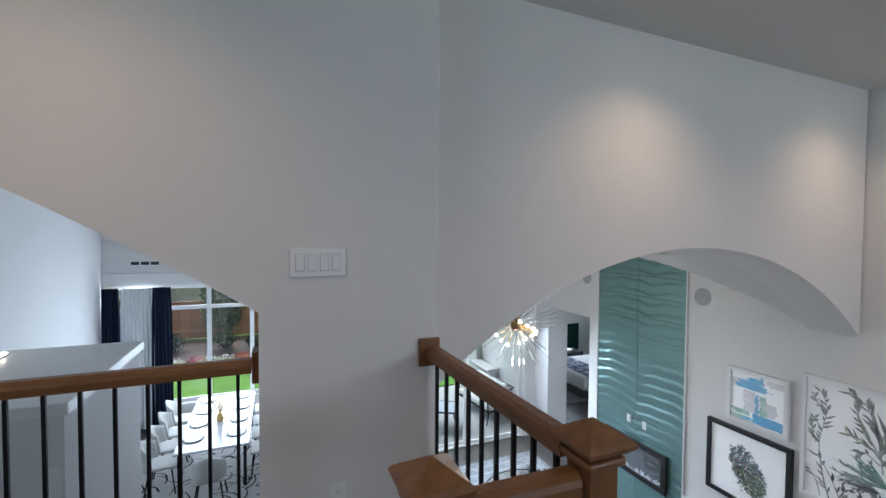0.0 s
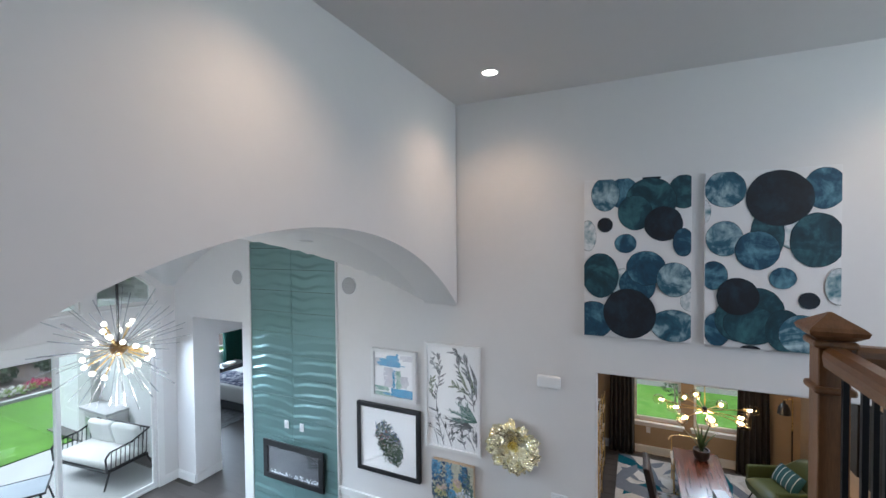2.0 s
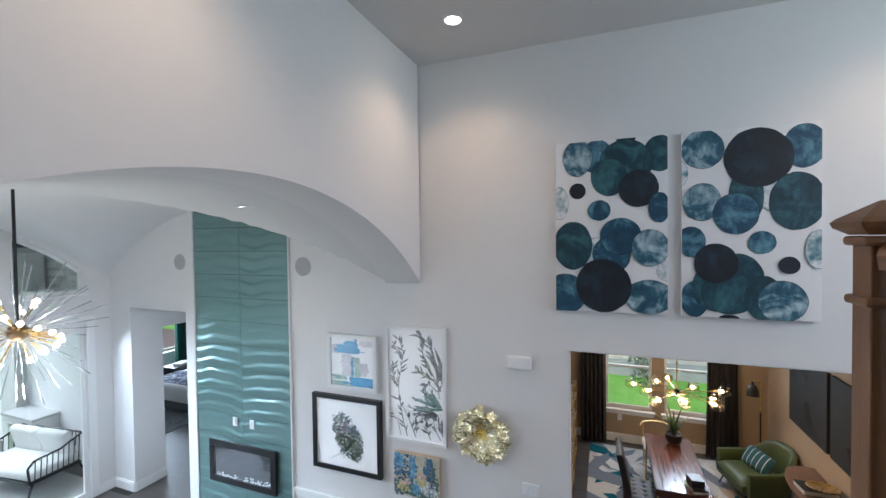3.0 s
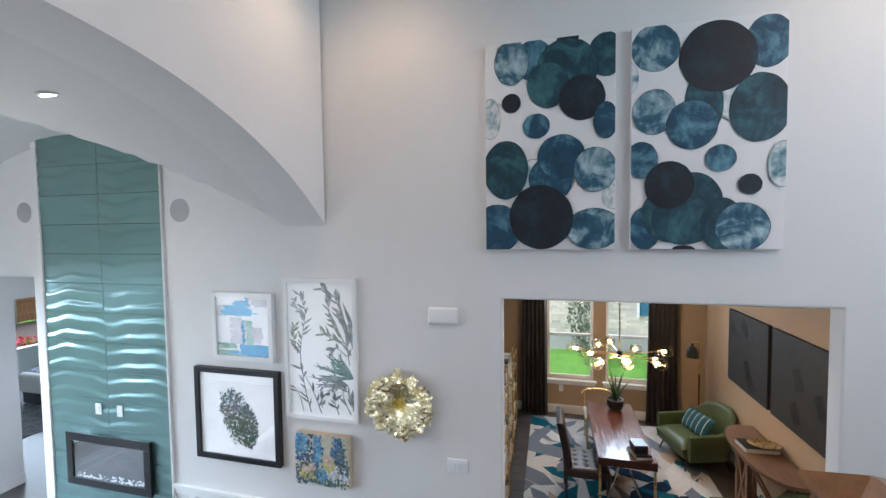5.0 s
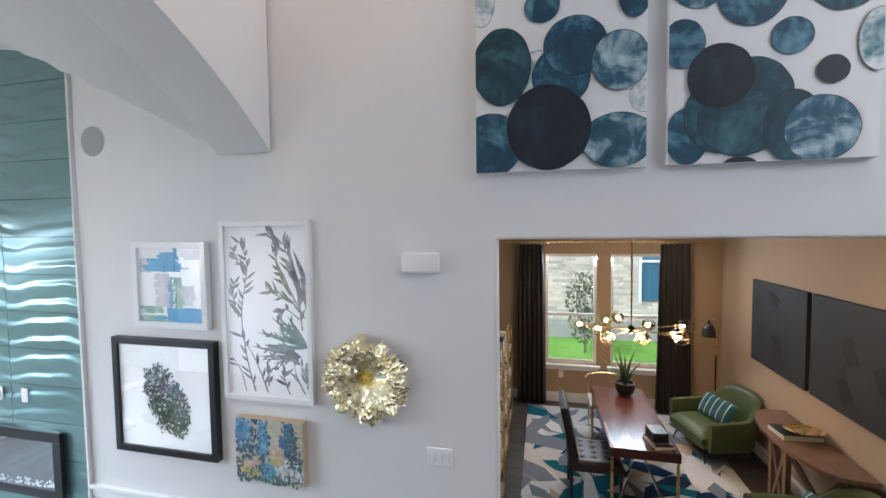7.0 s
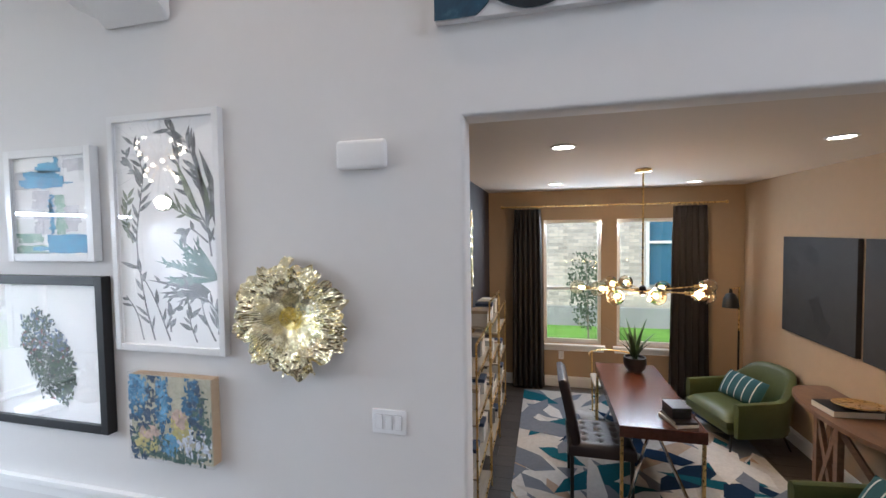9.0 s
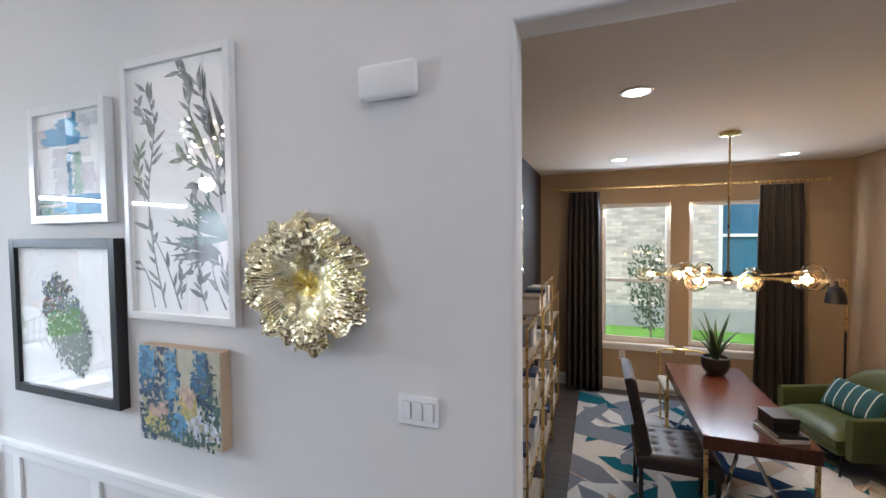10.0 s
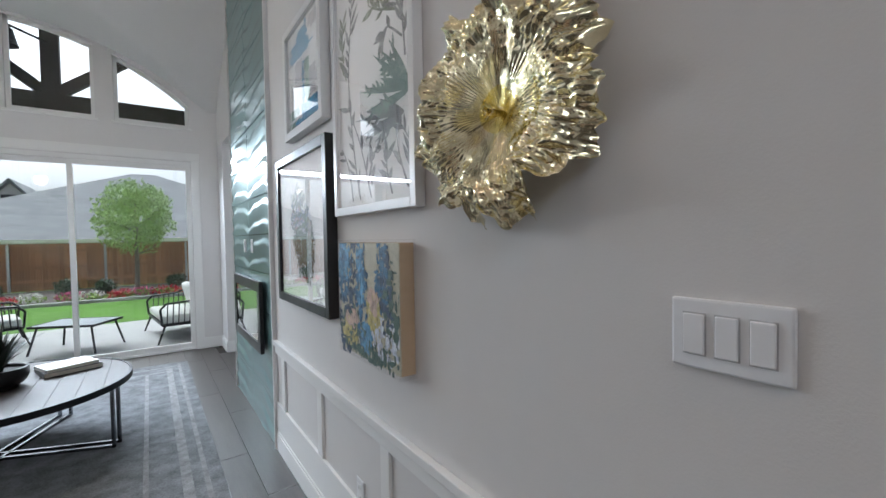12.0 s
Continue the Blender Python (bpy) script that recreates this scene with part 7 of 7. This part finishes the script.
def rope_seat(m, w, label, pillows):
    """A low outdoor seat facing +y: metal frame, rope arms, cushions."""
    c = thing("rope_armchair" if pillows == 1 else "rope_loveseat", label, "outdoor chair", m, "patio seats")
    for sx in (-1, 1):
        x = sx * w / 2
        for a, b in (((x, 0.32, 0.28), (x * 1.02, 0.42, 0)), ((x, -0.30, 0.28), (x * 1.02, -0.42, 0))):
            part("leg", rod(bmesh.new(), a, b, 0.018, 10, 0.012), M_IRON, c)
        bm = bmesh.new()
        pts = [(x, 0.36, 0.28), (x, 0.38, 0.52), (x, 0.30, 0.60), (x, -0.05, 0.62), (x, -0.36, 0.74)]
        for p, q in zip(pts, pts[1:]):
            rod(bm, p, q, 0.016, 8)
        part("arm_frame", bm, M_IRON, c)
        for i in range(9):
            y = 0.30 - 0.075 * i
            part("rope", rod(bmesh.new(), (x, y, 0.28), (x, y - 0.02, 0.605 + max(0, -y - 0.05) * 0.4), 0.008, 6), M_ROPE, c)
    part("seat_frame", box_bm(-w / 2, -0.34, 0.255, w / 2, 0.36, 0.29, bevel=0.008), M_IRON, c)
    part("back_rail", rod(bmesh.new(), (-w / 2, -0.36, 0.74), (w / 2, -0.36, 0.74), 0.016, 8), M_IRON, c)
    for i in range(int(w / 0.08)):
        x = -w / 2 + 0.05 + 0.08 * i
        part("rope", rod(bmesh.new(), (x, -0.33, 0.285), (x, -0.36, 0.73), 0.008, 6), M_ROPE, c)
    part("seat_cushion", box_bm(-w / 2 + 0.02, -0.32, 0.292, w / 2 - 0.02, 0.35, 0.42, bevel=0.045, seg=4), M_CUSH, c, "thick white cushion", smooth=True)
    for i in range(pillows):
        x = (i - (pillows - 1) / 2) * (w - 0.1) / pillows
        bm = box_bm(-(w - 0.12) / pillows / 2, -0.07, -0.21, (w - 0.12) / pillows / 2, 0.07, 0.21, bevel=0.055, seg=4)
        part("back_cushion", bm, M_CUSH, c, "plump white back cushion", smooth=True, m=pose(x, -0.23, 0.61, -14))
    return c


rope_seat(pose(4.98, 9.06, -0.02, 0, 0, 97), 1.35, "charcoal rope loveseat with white cushions on the patio", 2)
rope_seat(pose(2.55, 9.9, -0.02, 0, 0, -75), 0.78, "charcoal rope armchair with white cushions on the patio", 1)
pt = thing("patio_table", "low grey patio table with a dark frame", "table", pose(3.70, 8.82, -0.02, 0, 0, -28))
part("table_top", box_bm(-0.40, -0.30, 0.385, 0.40, 0.30, 0.402, bevel=0.004), material("grey_table_top", (0.36, 0.40, 0.45), 0.3, var=0.1), pt)
for d in ((-0.42, -0.32, 0.375, -0.40, 0.32, 0.407), (0.40, -0.32, 0.375, 0.42, 0.32, 0.407), (-0.40, -0.32, 0.375, 0.40, -0.30, 0.407), (-0.40, 0.30, 0.375, 0.40, 0.32, 0.407)):
    part("rim", box_bm(*d, bevel=0.003), M_IRON, pt)
for x in (-0.38, 0.38):
    for y in (-0.28, 0.28):
        part("leg", rod(bmesh.new(), (x * 1.12, y * 1.15, 0), (x * 0.9, y * 0.9, 0.38), 0.014, 8), M_IRON, pt)
gb = thing("outdoor_cabinet", "white brick grill counter with a grey top", "counter", pose(5.6, 9.9, -0.02))
part("base", box_bm(-0.34, -0.45, 0, 0.34, 0.45, 0.82), M_WBRICK, gb)
part("counter_top", box_bm(-0.38, -0.48, 0.822, 0.38, 0.48, 0.87, bevel=0.005), M_CONC, gb)
part("door", box_bm(-0.36, -0.3, 0.1, -0.342, 0.3, 0.7, bevel=0.003), material("brushed_steel", (0.4, 0.41, 0.42), 0.35, 0.9, var=0.1), gb)

# garden: bed, fence, tree, houses
M_MULCH = material("dark_mulch", (0.05, 0.035, 0.028), 0.95, var=0.5, scale=25, bump=0.8, bscale=40)
solid("flower_bed", box_bm(-8, 15.2, -0.06, 14, 19.5, -0.02), M_MULCH, "dark mulched flower bed by the fence", "flower bed")
solid("bed_edging", box_bm(-8, 15.05, -0.06, 14, 15.2, 0.02), M_CONC, "pale concrete edging of the flower bed", "edging")
rnd = random.Random(44)
FC = [("red_petal", (0.55, 0.02, 0.04)), ("pink_petal", (0.6, 0.12, 0.25)), ("white_petal", (0.75, 0.73, 0.7))]
FM = [material(n, c, 0.8, var=0.25, scale=20) for n, c in FC]
for i in range(30):
    x = -5 + 16.0 * i / 29 + rnd.uniform(-0.2, 0.2)
    fb = thing("flower_clump", "low clump of bright bedding flowers", "flowers", pose(x, 15.65 + rnd.uniform(-0.2, 0.25), -0.02), "bedding flowers")
    bm = bmesh.new()
    foliage(bm, 130, (0, 0, 0.10), (0.36, 0.28, 0.14), 0.05, i)
    part("blooms", bm, FM[rnd.choice((0, 0, 1, 2, 2))], fb)
    bm = bmesh.new()
    foliage(bm, 80, (0, 0, 0.07), (0.36, 0.28, 0.09), 0.06, i + 90)
    part("greenery", bm, M_LEAFB, fb)
for i in range(12):
    x = -4.5 + 15.0 * i / 11 + rnd.uniform(-0.3, 0.3)
    sb2 = thing("garden_shrub", "small rounded green shrub by the fence", "shrub", pose(x, 17.4 + rnd.uniform(-0.3, 0.3), -0.02), "fence shrubs")
    r = rnd.uniform(0.24, 0.42)
    bm = bmesh.new()
    foliage(bm, 380, (0, 0, r * 0.8), (r, r, r * 0.85), 0.06, i + 200)
    part("crown", bm, M_LEAF, sb2)
    part("stem", rod(bmesh.new(), (0, 0, -0.03), (0, 0, r), 0.02, 6), M_BARK, sb2)
tree(pose(4.25, 17.0, -0.03), "young tree with a pale green airy crown", 3.3, 2.35, (1.05, 1.0, 1.15), 4600, M_LEAFT, 0.06, 77, 0.075)
tree(pose(-1.55, 17.6, -0.03), "slender dark green garden tree", 3.6, 1.9, (0.75, 0.75, 1.6), 2200, M_LEAF, 0.08, 78, 0.05)

M_CEDAR = material("cedar_fence_board", (0.38, 0.19, 0.10), 0.75, var=0.3, scale=4, bump=0.2, bscale=40, stretch=(8, 8, 0.6), island=0.22)
fence = thing("cedar_fence", "tall reddish cedar fence with steel posts", "fence", pose(0, 19.75, -0.06))
bme = finish(box_bm(-0.068, -0.01, 0.03, 0.068, 0.01, 1.54), "fence_board", M_CEDAR)
for i in range(150):
    o = new("board", bme)
    o.parent = fence
    o.matrix_basis = pose(-7 + 0.141 * i, random.uniform(-0.003, 0.003), random.uniform(-0.008, 0.008))
part("top_rail", box_bm(-7.1, -0.05, 1.50, 14.2, 0.04, 1.57), M_CEDAR, fence)
for z in (0.3, 0.75, 1.3):
    part("stringer", box_bm(-7.1, -0.05, z, 14.2, -0.012, z + 0.085), M_CEDAR, fence)
M_STEEL = material("galvanised_steel", (0.45, 0.46, 0.47), 0.45, 0.8, var=0.1)
for i in range(9):
    part("post", box_bm(-6.4 + 2.42 * i, -0.115, 0, -6.33 + 2.42 * i, -0.052, 1.55), M_STEEL, fence)


def far_house(m, w, d, h, roof_h, label, gable, seed, wall_mat):
    ho = thing("far_house", label, "house", m, "houses beyond the fence")
    part("wall", box_bm(-w / 2, 0, -0.06, w / 2, d, h), wall_mat, ho)
    bm = bmesh.new()
    e = 0.5
    a = [bm.verts.new(p) for p in ((-w / 2 - e, -e, h - 0.15), (w / 2 + e, -e, h - 0.15), (w / 2 + e, d + e, h - 0.15), (-w / 2 - e, d + e, h - 0.15))]
    k = w * (0.12 if gable else 0.03)
    r = [bm.verts.new((-k, d / 2, h + roof_h)), bm.verts.new((k, d / 2, h + roof_h))]
    for fs in ((a[0], a[1], r[1], r[0]), (a[1], a[2], r[1]), (a[2], a[3], r[0], r[1]), (a[3], a[0], r[0]), (a[3], a[2], a[1], a[0])):
        bm.faces.new(fs)
    part("roof", bm, M_SHING, ho)
    part("fascia", box_bm(-w / 2 - e, -e - 0.02, h - 0.30, w / 2 + e, -e, h - 0.14), M_TRIM, ho)
    for i in range(3):
        x = (-0.3 + 0.3 * i) * w
        wd = part("window", box_bm(x - 0.5, -0.03, h * 0.35, x + 0.5, -0.001, h * 0.75), M_BLACK, ho)
        part("frame", box_bm(x - 0.58, -0.05, h * 0.33, x + 0.58, -0.031, h * 0.35), M_TRIM, wd)
    if gable:
        g = bmesh.new()
        pts = [(-2.2, -1.2, -0.06), (2.2, -1.2, -0.06), (2.2, -1.2, h), (0, -1.2, h + 2.6), (-2.2, -1.2, h)]
        va = [g.verts.new((x + gable, y, z)) for x, y, z in pts]
        vb = [g.verts.new((x + gable, d * 0.6, z)) for x, y, z in pts]
        g.faces.new(va)
        g.faces.new(vb[::-1])
        for i in range(5):
            g.faces.new((va[i - 1], va[i], vb[i], vb[i - 1]))
        part("gable", g, wall_mat, ho)
        gr = bmesh.new()
        for s in (-1, 1):
            vs4 = [(gable + s * 2.6, -1.5, h - 0.35), (gable, -1.5, h + 2.75), (gable, d * 0.6, h + 2.75), (gable + s * 2.6, d * 0.6, h - 0.35)]
            lo4 = [gr.verts.new(p) for p in vs4]
            hi4 = [gr.verts.new((p[0], p[1], p[2] + 0.16)) for p in vs4]
            gr.faces.new(lo4)
            gr.faces.new(hi4)
            for i in range(4):
                gr.faces.new((lo4[i - 1], lo4[i], hi4[i], hi4[i - 1]))
        part("gable_roof", gr, M_SHING, ho)
        for z in (h * 0.5, h + 0.8):
            part("gable_window", box_bm(gable - 0.45, -1.24, z, gable + 0.45, -1.201, z + 1.0), M_BLACK, ho)


M_STONE = material("pale_stone_wall", (0.45, 0.43, 0.40), 0.9, var=0.2, scale=3, bump=0.3, bscale=30)
far_house(pose(4.45, 27.0, 0), 21.0, 12.0, 1.85, 3.9, "grey roofed house just beyond the fence", 0, 1, M_STONE)
far_house(pose(-0.97, 42.0, 0), 15.0, 10.0, 3.1, 2.2, "pale stone house with a steep gable", -2.0, 2, M_STONE)
far_house(pose(-16.0, 30.0, 0), 14.0, 10.0, 3.0, 4.5, "low grey roofed house beyond the fence", 0, 3, M_CBRICK)
far_house(pose(24.0, 33.0, 0), 16.0, 11.0, 3.0, 4.8, "tan roofed house beyond the fence", 0, 4, M_CBRICK)

# ---- floor planks, last ----
def plank_field(name, label, regions, pw=0.19, pl=1.45):
    fl = thing(name, label, "floor", None, "", "structure")
    cache = {}
    rnd = random.Random(91)
    rest_v, rest_f = [], []
    count = 0
    for x0, x1, y0, y1, near in regions:
        x = x0
        while x < x1 - 0.001:
            xe = min(x + pw, x1)
            y = y0 - rnd.uniform(0, pl)
            while y < y1:
                a, b = max(y, y0), min(y + pl, y1)
                if b - a > 0.01:
                    w, l = xe - x - 0.002, b - a - 0.002
                    if near and count < 300:
                        key = (round(w, 3), round(l, 3))
                        if key not in cache:
                            bm = bmesh.new()
                            vs = [(-w / 2, -l / 2), (w / 2, -l / 2), (w / 2, l / 2), (-w / 2, l / 2)]
                            r0 = [bm.verts.new((u, v, -0.011)) for u, v in vs]
                            r1 = [bm.verts.new((u, v, -0.0015)) for u, v in vs]
                            r2 = [bm.verts.new((u - math.copysign(0.0015, u), v - math.copysign(0.0015, v), 0.0)) for u, v in vs]
                            for p, q in ((r0, r1), (r1, r2)):
                                for i in range(4):
                                    bm.faces.new((p[i], p[(i + 1) % 4], q[(i + 1) % 4], q[i]))
                            bm.faces.new(r2)
                            cache[key] = finish(bm, "plank", M_PLANK)
                        o = new("plank", cache[key])
                        o.parent = fl
                        o.matrix_basis = pose((x + xe) / 2, (a + b) / 2, 0)
                        count += 1
                    else:
                        n = len(rest_v)
                        rest_v += [(x + 0.001, a + 0.001, 0), (xe - 0.001, a + 0.001, 0), (xe - 0.001, b - 0.001, 0), (x + 0.001, b - 0.001, 0)]
                        rest_v += [(p[0], p[1], -0.011) for p in rest_v[n:n + 4]]
                        rest_f += [(n, n + 1, n + 2, n + 3)] + [(n + i, n + 4 + i, n + 4 + (i + 1) % 4, n + (i + 1) % 4) for i in range(4)]
                y += pl
            x = xe
    me = bpy.data.meshes.new("further_planks")
    me.from_pydata(rest_v, [], rest_f)
    me.materials.append(M_PLANK)
    o = new("further_planks", me)
    o.parent = fl
    o["kind"] = "stuff"


plank_field("floor_planks", "wide grey brown wooden floor planks", [
    (3.4, WX, 0.90, NY + 0.01, True),
    (WX, OX, OR, OL, True),
    (0.93, 3.4, 0.90, NY + 0.01, False),
    (4.37, WX, SOUTH, 0.90, False),
    (WEST, 0.93, SOUTH, NY + 0.15, False),
    (0.93, 4.37, SOUTH, 0.90, False),
    (WX, 5.56, 5.72, 7.14, False)])
